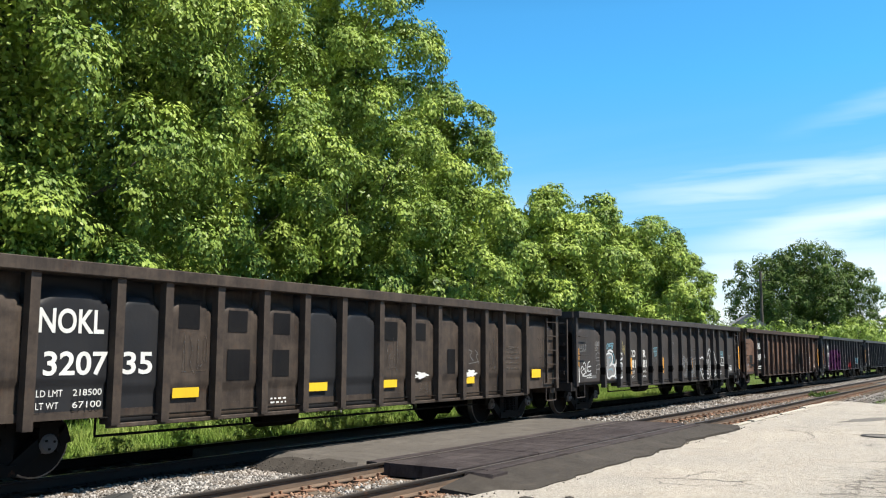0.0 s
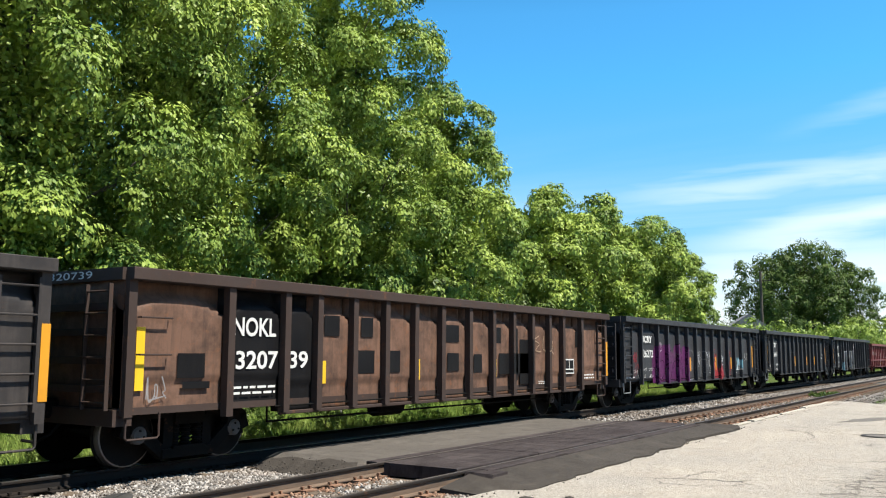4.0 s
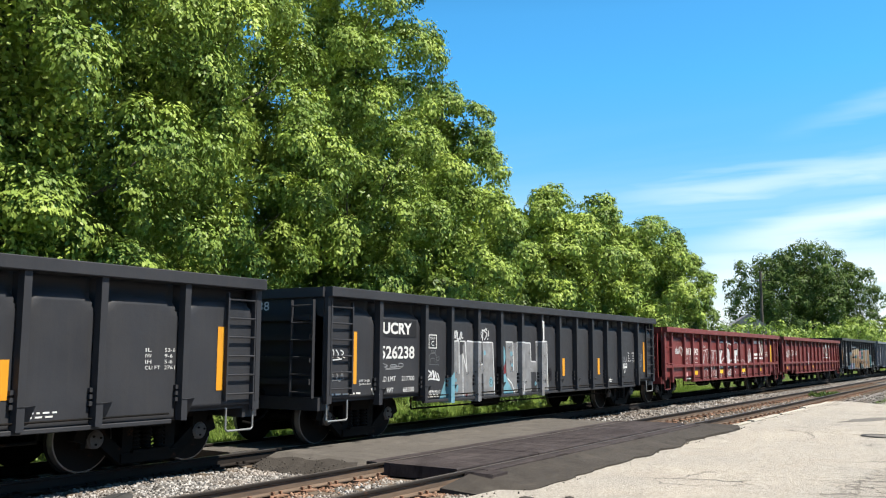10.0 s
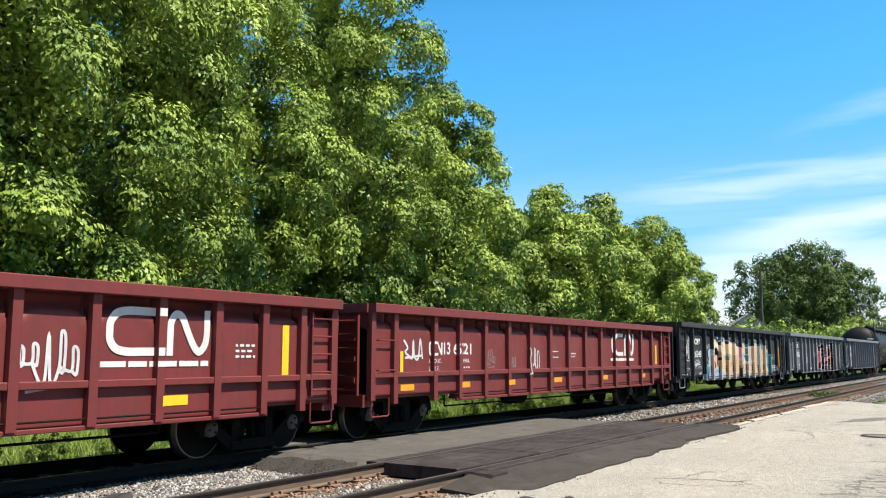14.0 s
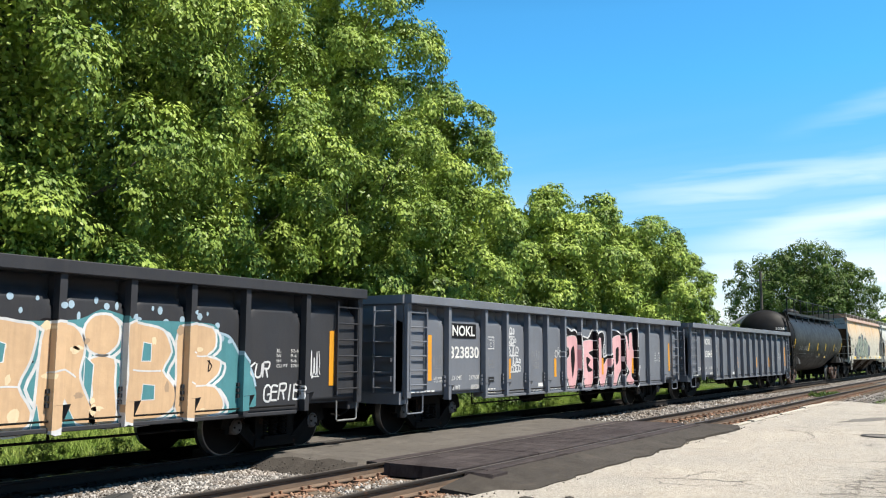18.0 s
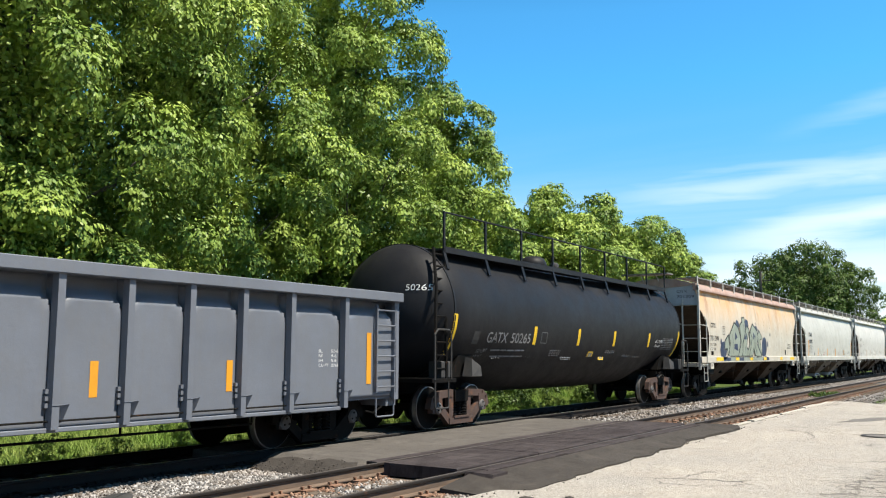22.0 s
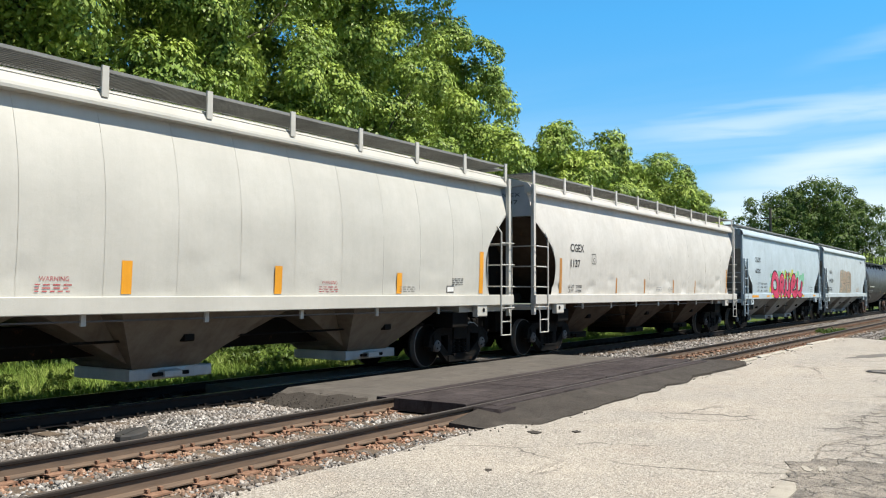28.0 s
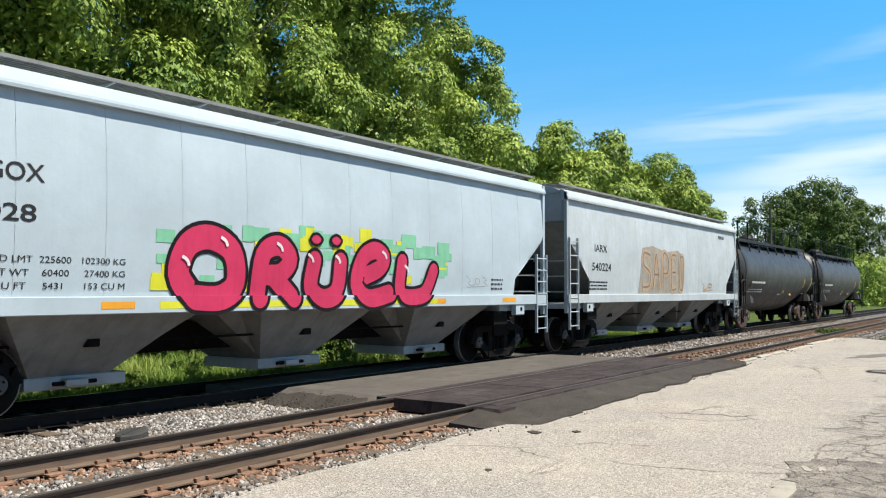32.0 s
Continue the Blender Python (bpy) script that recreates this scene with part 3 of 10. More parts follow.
def part(name, me, parent, at=None, label=""):
    """Links a mesh (or a Shape with its material already set) as one part of a thing."""
    ob = new(name, me)
    ob.parent = parent
    if at is not None:
        ob.matrix_basis = at if isinstance(at, Matrix) else Matrix.Translation(at)
    return tagged(ob, label) if label else ob


def thing(name, label, category, at=None, group="", kind=""):
    ob = new(name)
    ob.empty_display_size = 0.3
    if at is not None:
        ob.matrix_basis = at if isinstance(at, Matrix) else Matrix.Translation(at)
    return tagged(ob, label, category, group, kind)


def fbm(x, y, s=1.0, o=0.0):
    return noise.fractal(Vector((x * s, y * s, o)), 1.0, 2.0, 3)


# ---- ground and tracks ----
NY, FY = NEAR_RAIL, FAR_RAIL
PAVE_Z = -0.14


def strip_ground():
    """One sheet to the horizon with the cross-section of the two tracks."""
    ys = [-2500, -300, -60, -20, 5.2, 5.9, 6.0, 8.3, 9.4, 10.55, 12.9, 13.8, 15.0, 18, 26, 60, 300, 2500]
    zs = [-0.5, -0.5, -0.4, -0.32, -0.32, -0.28, -0.235, -0.235, -0.24, -0.24, -0.28, -0.42, -0.40, -0.34, -0.34, -0.5, -0.5, -0.5]
    xs = [-2500, -400, -100, -30] + list(range(-20, 120, 4)) + [150, 200, 300, 500, 1000, 2500]
    vs = [(x, y, z) for x in xs for y, z in zip(ys, zs)]
    k = len(ys)
    fs, ix = [], []
    for i in range(len(xs) - 1):
        for j in range(k - 1):
            a = i * k + j
            fs.append((a, a + k, a + k + 1, a + 1))
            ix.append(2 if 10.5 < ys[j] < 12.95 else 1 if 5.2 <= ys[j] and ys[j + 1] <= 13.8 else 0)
    return tagged(new("ground", mesh_of("ground", vs, fs, ("earth", "ballast", "shaded_ballast"), False, ix)), "grassy ground with the stone bed of two tracks", "ground", kind="structure")


strip_ground()


def light_blocker(name, x0, x1, y0, y1, hgt):
    """An unseen plain wall, added behind the camera to cut the sky's fill light."""
    me = Shape().box(x0, x1, y0, y1, -0.4, hgt).mesh(name, "blocker_dark")
    tagged(new(name, me), "unseen dark wall added to block sky light", "wall", kind="structure")


light_blocker("wall_south", -60, 70, -27.0, -26.6, 9.0)
light_blocker("wall_west", -30.4, -30.0, -26.6, 3.5, 9.0)


def slab(name, outline, z_of, thick, key, label, category, skirt=None):
    """A thick sheet over an outline, its top at z_of(x, y); gridded inside."""
    bm = bmesh.new()
    vs = [bm.verts.new((x, y, 0)) for x, y in outline]
    bm.faces.new(vs)
    xs, ys = [p[0] for p in outline], [p[1] for p in outline]
    for ax, lo, hi in ((0, min(xs), max(xs)), (1, min(ys), max(ys))):
        k = max(1, min(14, int((hi - lo) / 0.6)))
        for i in range(1, k):
            co, no = [0, 0, 0], [0, 0, 0]
            co[ax], no[ax] = lo + (hi - lo) * i / k, 1
            bmesh.ops.bisect_plane(bm, geom=bm.verts[:] + bm.edges[:] + bm.faces[:], plane_co=co, plane_no=no)
    for v in bm.verts:
        v.co.z = z_of(v.co.x, v.co.y)
    top = bm.faces[:]
    ret = bmesh.ops.extrude_face_region(bm, geom=top)
    for v in [e for e in ret["geom"] if isinstance(e, bmesh.types.BMVert)]:
        v.co.z += 0.0
    for f in top:
        for v in f.verts:
            v.co.z = min(v.co.z, z_of(v.co.x, v.co.y)) - thick
    bmesh.ops.recalc_face_normals(bm, faces=bm.faces)
    me = bpy.data.meshes.new(name)
    bm.to_mesh(me)
    bm.free()
    me.materials.append(M[key])
    return tagged(new(name, me), label, category, kind="structure")


def rough_edge(x0, x1, y, amp, step=0.25, seed=0.0, f=0.9):
    out, x = [], x0
    while x < x1:
        out.append((x, y(x) + amp * fbm(x, seed, f) + 0.3 * amp * fbm(x, seed + 9, 5)))
        x += step
    return out


# pale yard pavement; its edge runs beside the near track
edge = rough_edge(-14, 36.5, lambda x: 5.78 + 0.012 * max(0, x - 12), 0.12, 0.3)
slab("pavement", edge + [(36.6, 5.4), (35.2, 4.2), (37, 2.0), (44, -2), (48, -30), (-14, -30)], lambda x, y: PAVE_Z + 0.012 * fbm(x, y, 0.25), 0.16, "pavement",
     "pale worn pavement with cracks and exposed gravel", "pavement")
# dark asphalt aprons of the crossing
near_edge = [(x, y) for x, y in rough_edge(9.9, 21.6, lambda x: 5.38 + 0.03 * (x - 10), 0.16, 0.25, 4.0, 0.7)]
slab("apron", [(9.75, 6.42)] + near_edge + [(21.9, 5.8), (21.0, 6.42)], lambda x, y: max(-0.01 - 0.115 * max(0.0, (6.25 - y)) / 0.8, -0.128) - 0.12 * max(0.0, (10.45 - x)) / 0.7 * (1 if y < 9 else 0) + 0.004, 0.14,
     "dark_asphalt", "dark asphalt apron of the rail crossing", "road")
mid_edge = [(10.0 + 0.18 * fbm(i, 3, 0.8) + 0.5 * abs(i - 5) / 8, 8.30 + i * 0.225) for i in range(10)]
slab("crossing_infill", mid_edge + [(20.6, 10.36), (21.2, 9.4), (21.4, 8.9), (20.9, 8.3)], lambda x, y: 0.0 - 0.26 * min(1.0, max(0.0, 10.75 - x) / 0.75) - 0.16 * min(1, max(0, x - 20.4)) + 0.006 * fbm(x, y, 1.0), 0.16,
     "grey_asphalt", "grey asphalt between the two tracks at the crossing", "road")
slope_in = [(10.62 + 0.12 * fbm(i, 7, 0.9), 10.30 - i * 0.2) for i in range(10)]
slab("crossing_end", [(x - 0.02, y) for x, y in mid_edge] + slope_in, lambda x, y: 0.007 - 0.26 * min(1.0, max(0.0, 10.75 - x) / 0.75) + 0.012 * fbm(x, y, 6.0), 0.16, "dark_asphalt", "crumbling dark asphalt slope at the end of the crossing", "road")
slab("crossing_far", [(10.4, 11.0), (20.6, 11.0), (20.6, 11.9), (10.4, 11.9)], lambda x, y: -0.02, 0.2, "grey_asphalt", "grey asphalt between the rails of the far track", "road")
slab("crossing_far_apron", [(10.4, 12.4), (20.6, 12.4), (20.8, 13.4), (10.2, 13.4)], lambda x, y: -0.02 - 0.3 * (y - 12.4), 0.2, "grey_asphalt", "grey asphalt apron behind the far track", "road")

# crossing panels between the near rails
panels = thing("crossing_panels", "dark crossing panels laid between rails", "crossing", kind="structure")
for i in range(4):
    x0 = 10.56 + i * 2.5
    sh = Shape().box(x0, x0 + 2.47, NY + 0.115, NY + GAUGE - 0.115, -0.17, 0.012, c=0.012)
    part("panel", sh.mesh("panel", "crossing_panel"), panels)
sh = Shape().box(10.62, 20.5, NY + GAUGE + 0.06, NY + GAUGE + 0.26, -0.17, 0.004, c=0.01)
part("field_panel", sh.mesh("field_panel", "crossing_panel"), panels)
sh = Shape().box(10.78, 20.5, NY - 0.26, NY - 0.055, -0.17, 0.004, c=0.01)
part("field_panel", sh.mesh("field_panel", "crossing_panel"), panels)
# sloped dark end plate beside the near rail
sh = Shape().add([(10.5, NY - 0.06, 0.0), (10.5, NY - 0.50, -0.01), (10.42, NY - 0.06, -0.17), (10.42, NY - 0.50, -0.17), (10.9, NY - 0.06, 0.002), (10.9, NY - 0.5, -0.01), (10.9, NY - 0.06, -0.17), (10.9, NY - 0.5, -0.17)],
                [(0, 1, 3, 2), (0, 4, 5, 1), (4, 6, 7, 5), (0, 2, 6, 4), (1, 5, 7, 3), (2, 3, 7, 6)])
part("end_plate", sh.mesh("end_plate", "crossing_panel"), panels)


def rail_ring(y):
    h = [(0.036, -0.034), (0.036, -0.012), (0.028, 0.0), (-0.028, 0.0), (-0.036, -0.012), (-0.036, -0.034), (-0.009, -0.046), (-0.010, -0.140), (-0.076, -0.158), (-0.076, -0.172),
         (0.076, -0.172), (0.076, -0.158), (0.010, -0.140), (0.009, -0.046)]
    return [(y + a, b) for a, b in h]


def track(label, y0, x0, x1, tie_from, tie_to, plate_key="plate", top_key="rail_top"):
    t = thing("railway_track", label, "track", kind="structure")
    for k in (0, 1):
        y = y0 + k * GAUGE
        sh = Shape().sweep([(x, rail_ring(y)) for x in (-120, -20, 0, 20, 60, 120, 400)])
        me = sh.mesh("rail", "rail", top_key, "rail_head")
        for p in me.polygons:
            if p.normal.z > 0.95 and p.center.z > -0.02:
                p.material_index = 1
            # far rail dark on all its sides: the train's shade put into the colour
            elif p.center.z > -0.044 or top_key == "rail_shine":
                p.material_index = 2
        part("rail", me, t)
    tie_me = []
    rnd = random.Random(int(y0 * 10))
    for k in range(3):
        sh = Shape()
        n = 6
        rings = []
        for i in range(n + 1):
            yy = -1.3 + 2.6 * i / n
            w, h = 0.112 + rnd.uniform(-0.008, 0.008), rnd.uniform(-0.012, 0.004)
            rings.append((yy, [(-w, -0.18), (w, -0.18), (w, h - 0.01), (w - 0.012, h), (-w + 0.012, h), (-w, h - 0.01)]))
        vs = [(b, y, z) for y, r in rings for b, z in r]
        fs = []
        for i in range(n):
            for j in range(6):
                a, b = i * 6 + j, i * 6 + (j + 1) % 6
                fs.append((a, b, b + 6, a + 6))
        fs += [(0, 1, 2, 3, 4, 5), tuple(range(n * 6, n * 6 + 6))]
        tie_me.append(Shape().add(vs, fs).mesh("tie", "tie"))
    plate = Shape().box(-0.115, 0.115, -0.195, 0.195, 0.0, 0.018)
    for sx in (-0.07, 0.07):
        for sy in (-0.095, 0.095):
            plate.box(sx - 0.012, sx + 0.012, sy - 0.014, sy + 0.014, 0.01, 0.05)
            plate.box(sx - 0.018, sx + 0.018, sy - 0.022 * (1 if sy > 0 else 0.2) - 0.008, sy + 0.022 * (0.2 if sy > 0 else 1) + 0.008, 0.042, 0.058)
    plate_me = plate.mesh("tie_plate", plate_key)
    x = tie_from
    while x < tie_to:
        if not (11.0 < x < 20.6):
            a = part("tie", rnd.choice(tie_me), t, pose(x + rnd.uniform(-0.03, 0.03), y0 + GAUGE / 2 + rnd.uniform(-0.05, 0.05), -0.19, 0, 0, rnd.uniform(-1.2, 1.2)))
            for k in (0, 1):
                part("tie_plate", plate_me, t, (x, y0 + k * GAUGE, -0.187))
        x += 0.545
    return t


track("rusty near track with weathered wooden ties", NY, -60, 400, -2.0, 62)
track("far track in stone ballast under the train", FY, -60, 400, 1.0, 60, "shaded_plate", "rail_shine")


def stones():
    """Loose ballast stones where the camera sees them nearest."""
    rng = np.random.default_rng(5)
    # a block with its corners knocked about
    bv = np.array([(i, j, k) for i in (-0.75, 0.75) for j in (-0.75, 0.75) for k in (-0.75, 0.75)])
    bf = np.array([(0, 1, 3, 2), (4, 6, 7, 5), (0, 4, 5, 1), (2, 3, 7, 6), (0, 2, 6, 4), (1, 5, 7, 3)])

    def keep(x, y):
        for r in (NY, NY + GAUGE, FY, FY + GAUGE):
            if abs(y - r) < 0.09:
                return False
        return True
    pts = []
    for (x0, x1, y0, y1, num) in ((2.5, 10.3, 8.25, 10.62, 23000), (2.5, 10.5, 6.60, 8.02, 11500), (2.5, 10.3, 5.85, 6.5, 6400), (20.8, 42, 8.2, 10.6, 6500), (21.5, 45, 5.9, 8.0, 3500),
                                  (35, 60, 2.0, 5.6, 1500)):
        n = 0
        while n < num:
            x, y = rng.uniform(x0, x1), rng.uniform(y0, y1)
            if not keep(x, y):
                continue
            # fewer stones over the ties
            ph = ((x + 2.0) / 0.545) % 1.0
            tie = min(ph, 1 - ph) * 0.545 < 0.115 and (NY - 0.55 < y < NY + GAUGE + 0.35)
            n += 1
            if tie and rng.random() < 0.62:
                continue
            z = -0.215 if (y < 8.1) else -0.22 + 0.015 * math.sin(x * 1.7)
            pts.append((x, y, z + rng.uniform(-0.02, 0.02), rng.uniform(0.012, 0.029) * (1.45 if x > 20 else 1)))
    # crumbs of asphalt and grit along the edges of the aprons and down the broken end of the infill
    first_crumb = len(pts)
    for k in range(420):
        if k < 60:
            x = rng.uniform(9.9, 21.8)
            y, z = 5.40 + 0.03 * (x - 10) + rng.normal() * 0.10, PAVE_Z + 0.008
        elif k < 260:
            x, y = 10.0 + abs(rng.normal()) * 0.25, rng.uniform(8.35, 10.3)
            z = -0.22 + 0.26 * min(1, max(0, x - 10.0) / 0.75)
        else:
            x, y = rng.uniform(2.5, 36), 5.72 + rng.normal() * 0.10
            z = PAVE_Z + 0.006
        pts.append((x, y, z, rng.uniform(0.004, 0.015)))
    p = np.array(pts)
    n = len(p)
    sc = rng.uniform(0.5, 1.35, (n, 1, 3)) * p[:, None, 3:4]
    ang = rng.uniform(0, 6.28, (n, 2))
    v = np.repeat(bv[None], n, 0) * (1 + rng.uniform(-0.55, 0.35, (n, 8, 3)))
    v = v * sc
    c, s = np.cos(ang[:, :1]), np.sin(ang[:, :1])
    x, y, z = v[..., 0], v[..., 1], v[..., 2]
    x, y = c * x - s * y, s * x + c * y
    c, s = np.cos(ang[:, 1:]), np.sin(ang[:, 1:])
    y, z = c * y - s * z, s * y + c * z
    v = np.stack([x, y, z], -1) + p[:, None, :3]
    f = (bf[None] + (np.arange(n) * 8)[:, None, None]).reshape(-1, 4)
    v = v.reshape(-1, 3)
    k = first_crumb
    near = np.zeros(n, bool)
    near[:k] = (np.minimum(np.abs(p[:k, 1] - NY), np.abs(p[:k, 1] - NY - GAUGE)) + rng.normal(0, 0.10, k) < 0.34) & (p[:k, 1] < 8.6)
    v3 = v.reshape(-1, 8, 3)
    grey, rusty = ~near, near
    grey[k:] = False
    for who, name, key, label in ((grey, "ballast_stones", "stone", "loose grey ballast stones beside the rails"), (rusty, "rusty_stones", "rusty_stone", "rust-stained stones and flakes beside the near rails")):
        w = v3[who].reshape(-1, 3)
        ob = new(name, fast_mesh(name, w, f[:len(w) // 8 * 6], key))
        tagged(ob, label, "ballast", kind="stuff")
    ob = new("asphalt_crumbs", fast_mesh("asphalt_crumbs", v[k * 8:], f[:(n - k) * 6], "dark_asphalt"))
    tagged(ob, "dark asphalt crumbs at the crossing's broken edges", "rubble", kind="stuff")


def fast_mesh(name, v, f, key):
    k = f.shape[1]
    me = bpy.data.meshes.new(name)
    me.vertices.add(len(v))
    me.vertices.foreach_set("co", np.ascontiguousarray(v, dtype=np.float32).ravel())
    me.loops.add(len(f) * k)
    me.loops.foreach_set("vertex_index", np.ascontiguousarray(f, dtype=np.int32).ravel())
    me.polygons.add(len(f))
    me.polygons.foreach_set("loop_start", np.arange(0, len(f) * k, k, dtype=np.int32))
    me.materials.append(M[key])
    me.update(calc_edges=True)
    return me


stones()
# ---- trees, shrubs, grass ----
def kites(rng, pos, out, nor, size, wide):
    """One kite-shaped leaf at each place, its tip along out."""
    n = len(pos)
    out = out / (np.linalg.norm(out, axis=1)[:, None] + 1e-9)
    nor = nor - out * (nor * out).sum(1)[:, None]
    nor /= np.linalg.norm(nor, axis=1)[:, None] + 1e-9
    b = np.cross(nor, out)
    s = (size * rng.uniform(0.6, 1.35, n))[:, None]
    w = s * wide
    v = np.stack([pos - out * s, pos + b * w, pos + out * s, pos - b * w], 1)
    return v.reshape(-1, 3), np.arange(n * 4).reshape(-1, 4)


def leaf_cloud(rng, centres, radii, per, size, face=None, flat=0.75, twig=11):
    """Leaves in sprays: short drooping twigs spread from each clump's centre, outwards and up."""
    m = max(1, per // twig)
    cid = np.repeat(np.arange(len(centres)), m)
    d = rng.normal(size=(len(cid), 3))
    if face is not None:
        d += face[cid] * 0.6
    d /= np.linalg.norm(d, axis=1)[:, None]
    d *= np.array([1, 1, flat])
    length = radii[cid] * rng.uniform(0.7, 1.35, len(cid))
    tid = np.repeat(np.arange(len(cid)), twig)
    n = len(tid)
    u = (0.15 + 0.85 * rng.random(n) ** 0.7)[:, None]
    ln = length[tid][:, None]
    pos = centres[cid][tid] + d[tid] * u * ln + np.array([0, 0, -0.30]) * u ** 2 * ln + rng.normal(size=(n, 3)) * size * 0.75
    out = d[tid] * 0.7 + rng.normal(size=(n, 3)) * 0.55 + np.array([0, 0, -0.35])
    nor = d[tid] * 0.85 + rng.normal(size=(n, 3)) * 0.36 + np.array([0.0, -0.10, 0.38])
    return kites(rng, pos, out, nor, size, 0.54)


def spray_domes(rng, centres, radii, face, per, size, flat=0.85):
    """Leaves on the upper and outer skin of each spray, overlapping like shingles, their tips hanging down."""
    cid = np.repeat(np.arange(len(centres)), per)
    n = len(cid)
    d = rng.normal(size=(n, 3)) * 0.72 + face[cid] * 0.80 + np.array([0, 0, 0.12])
    d /= np.linalg.norm(d, axis=1)[:, None]
    r = radii[cid] * (1 - 0.10 * rng.random(n) ** 2)
    lobe = 1 + 0.26 * np.sin(d[:, 0] * 6 + cid * 1.7) * np.sin(d[:, 1] * 5 + cid) + 0.16 * np.sin(d[:, 2] * 11 + cid * 2.3)
    pos = centres[cid] + d * (r * lobe)[:, None] * np.array([1, 1, flat]) + rng.normal(size=(n, 3)) * size * 0.25
    hang = np.array([0, 0, -0.75]) + d * np.array([0.9, 0.9, 0.2]) + rng.normal(size=(n, 3)) * 0.42
    nor = d + np.array([0, 0, 0.30]) + rng.normal(size=(n, 3)) * 0.26
    nor /= np.linalg.norm(nor, axis=1)[:, None]
    hang -= nor * (hang * nor).sum(1)[:, None]
    return kites(rng, pos, hang, nor, size, 0.50)


def limb(sh, rng, a, b, r0, r1, k=5, wob=0.25):
    a, b = Vector(a), Vector(b)
    pts = []
    for i in range(k + 1):
        u = i / k
        p = a.lerp(b, u)
        if 0 < i < k:
            p += Vector((rng.normal() * wob, rng.normal() * wob, rng.normal() * wob * 0.5))
        pts.append(p)
    sh.tube(pts, r0, 7, 0, r1)


def make_tree(seed, H, R, low=0.10, boughs=56, each=8, per=170, size=0.070, key="leaf", label="tall leafy green tree beside the track", bough_r=1.18, clump_r=(0.38, 0.66), top=0.55, fill=5000, ragged=0.14, peak=0.62):
    """A tapered trunk with limbs out to each bough; a bough is a dome of leafy sprays, with dark gaps between the boughs."""
    rng = np.random.default_rng(seed)
    t = thing("tree", label, "tree", group="trees behind the track")

    def reach(u, a):
        full = min(1.0, 0.52 + u * 1.05) if u < top else max(0.0, 1 - ((u - top) / (1.02 - top)) ** 1.9) ** peak
        return R * full * (1 + 0.13 * math.sin(a * 3 + seed) + 0.09 * math.sin(a * 5 + u * 9 + seed))

    heads, cs, face, rad = [], [], [], []
    for i in range(boughs):
        u = ((i + 0.5) / boughs) ** 0.92
        a = i * 2.39996 + rng.uniform(-0.35, 0.35)
        br = bough_r * rng.uniform(0.72, 1.25) * (1.0 if u < 0.85 else 0.75)
        rr = max(0.0, reach(u, a) * (1 + ragged * rng.normal() * 0.7) - br * 0.65)
        z = H * (low + (0.985 - low) * u) - br * 0.35
        h = np.array([math.cos(a) * rr, math.sin(a) * rr, z])
        o = np.array([math.cos(a), math.sin(a), 0.25 + u * 0.5])
        o /= np.linalg.norm(o)
        heads.append((h, br))
        for j in range(each):
            d = rng.normal(size=3) * 0.62 + o * 0.80 + np.array([0, 0, 0.08])
            d /= np.linalg.norm(d)
            cs.append(h + d * br * rng.uniform(0.55, 1.0) * np.array([1, 1, 0.72]))
            face.append(d)
            rad.append(rng.uniform(*clump_r))
    cs, face, rad = np.array(cs), np.array(face), np.array(rad)
    v, f = spray_domes(rng, cs, rad, face, per, size)
    # the thick of the crown further in
    parts_v, parts_f = [v], [f]
    for num, lo, hi, big in ((fill, 0.30, 0.56, 0.085), (fill * 3 // 2, 0.10, 0.52, 0.12), (fill // 2, 0.0, 0.34, 0.20)):
        u = rng.random(num) ** 0.9 * 0.95
        a = rng.uniform(0, 6.2832, num)
        big *= min(1.0, size / 0.062, R / 3.0)
        rr = np.array([reach(x, y) for x, y in zip(u, a)]) * np.sqrt(rng.uniform(lo * lo, hi * hi, num))
        pos = np.stack([np.cos(a) * rr, np.sin(a) * rr, H * (low + (0.92 - low) * u)], 1)
        v2, f2 = kites(rng, pos, rng.normal(size=(num, 3)), rng.normal(size=(num, 3)) + np.array([0, -0.3, 0.2]), big, 0.6)
        parts_f.append(f2 + sum(len(q) for q in parts_v))
        parts_v.append(v2)
    v, f = np.concatenate(parts_v), np.concatenate(parts_f)
    part("crown", fast_mesh("crown", v, f, key), t)
    sh = Shape()
    r0 = 0.013 * H + 0.04
    limb(sh, rng, (0, 0, -0.8), (rng.normal() * 0.3, rng.normal() * 0.3, H * 0.45), r0, r0 * 0.6, 6, 0.10)
    limb(sh, rng, (0, 0, H * 0.42), (rng.normal() * 0.4, rng.normal() * 0.4, H * 0.85), r0 * 0.6, 0.03, 6, 0.2)
    for i in range(2, boughs, 3):
        h, br = heads[i]
        z0 = max(H * 0.14, h[2] - H * 0.18)
        limb(sh, rng, (0, 0, min(z0, H * 0.7)), h, r0 * 0.26, 0.015, 4, 0.14)
    part("trunk", sh.mesh("trunk", "bark", smooth=True), t)
    return t


GZ = -0.36
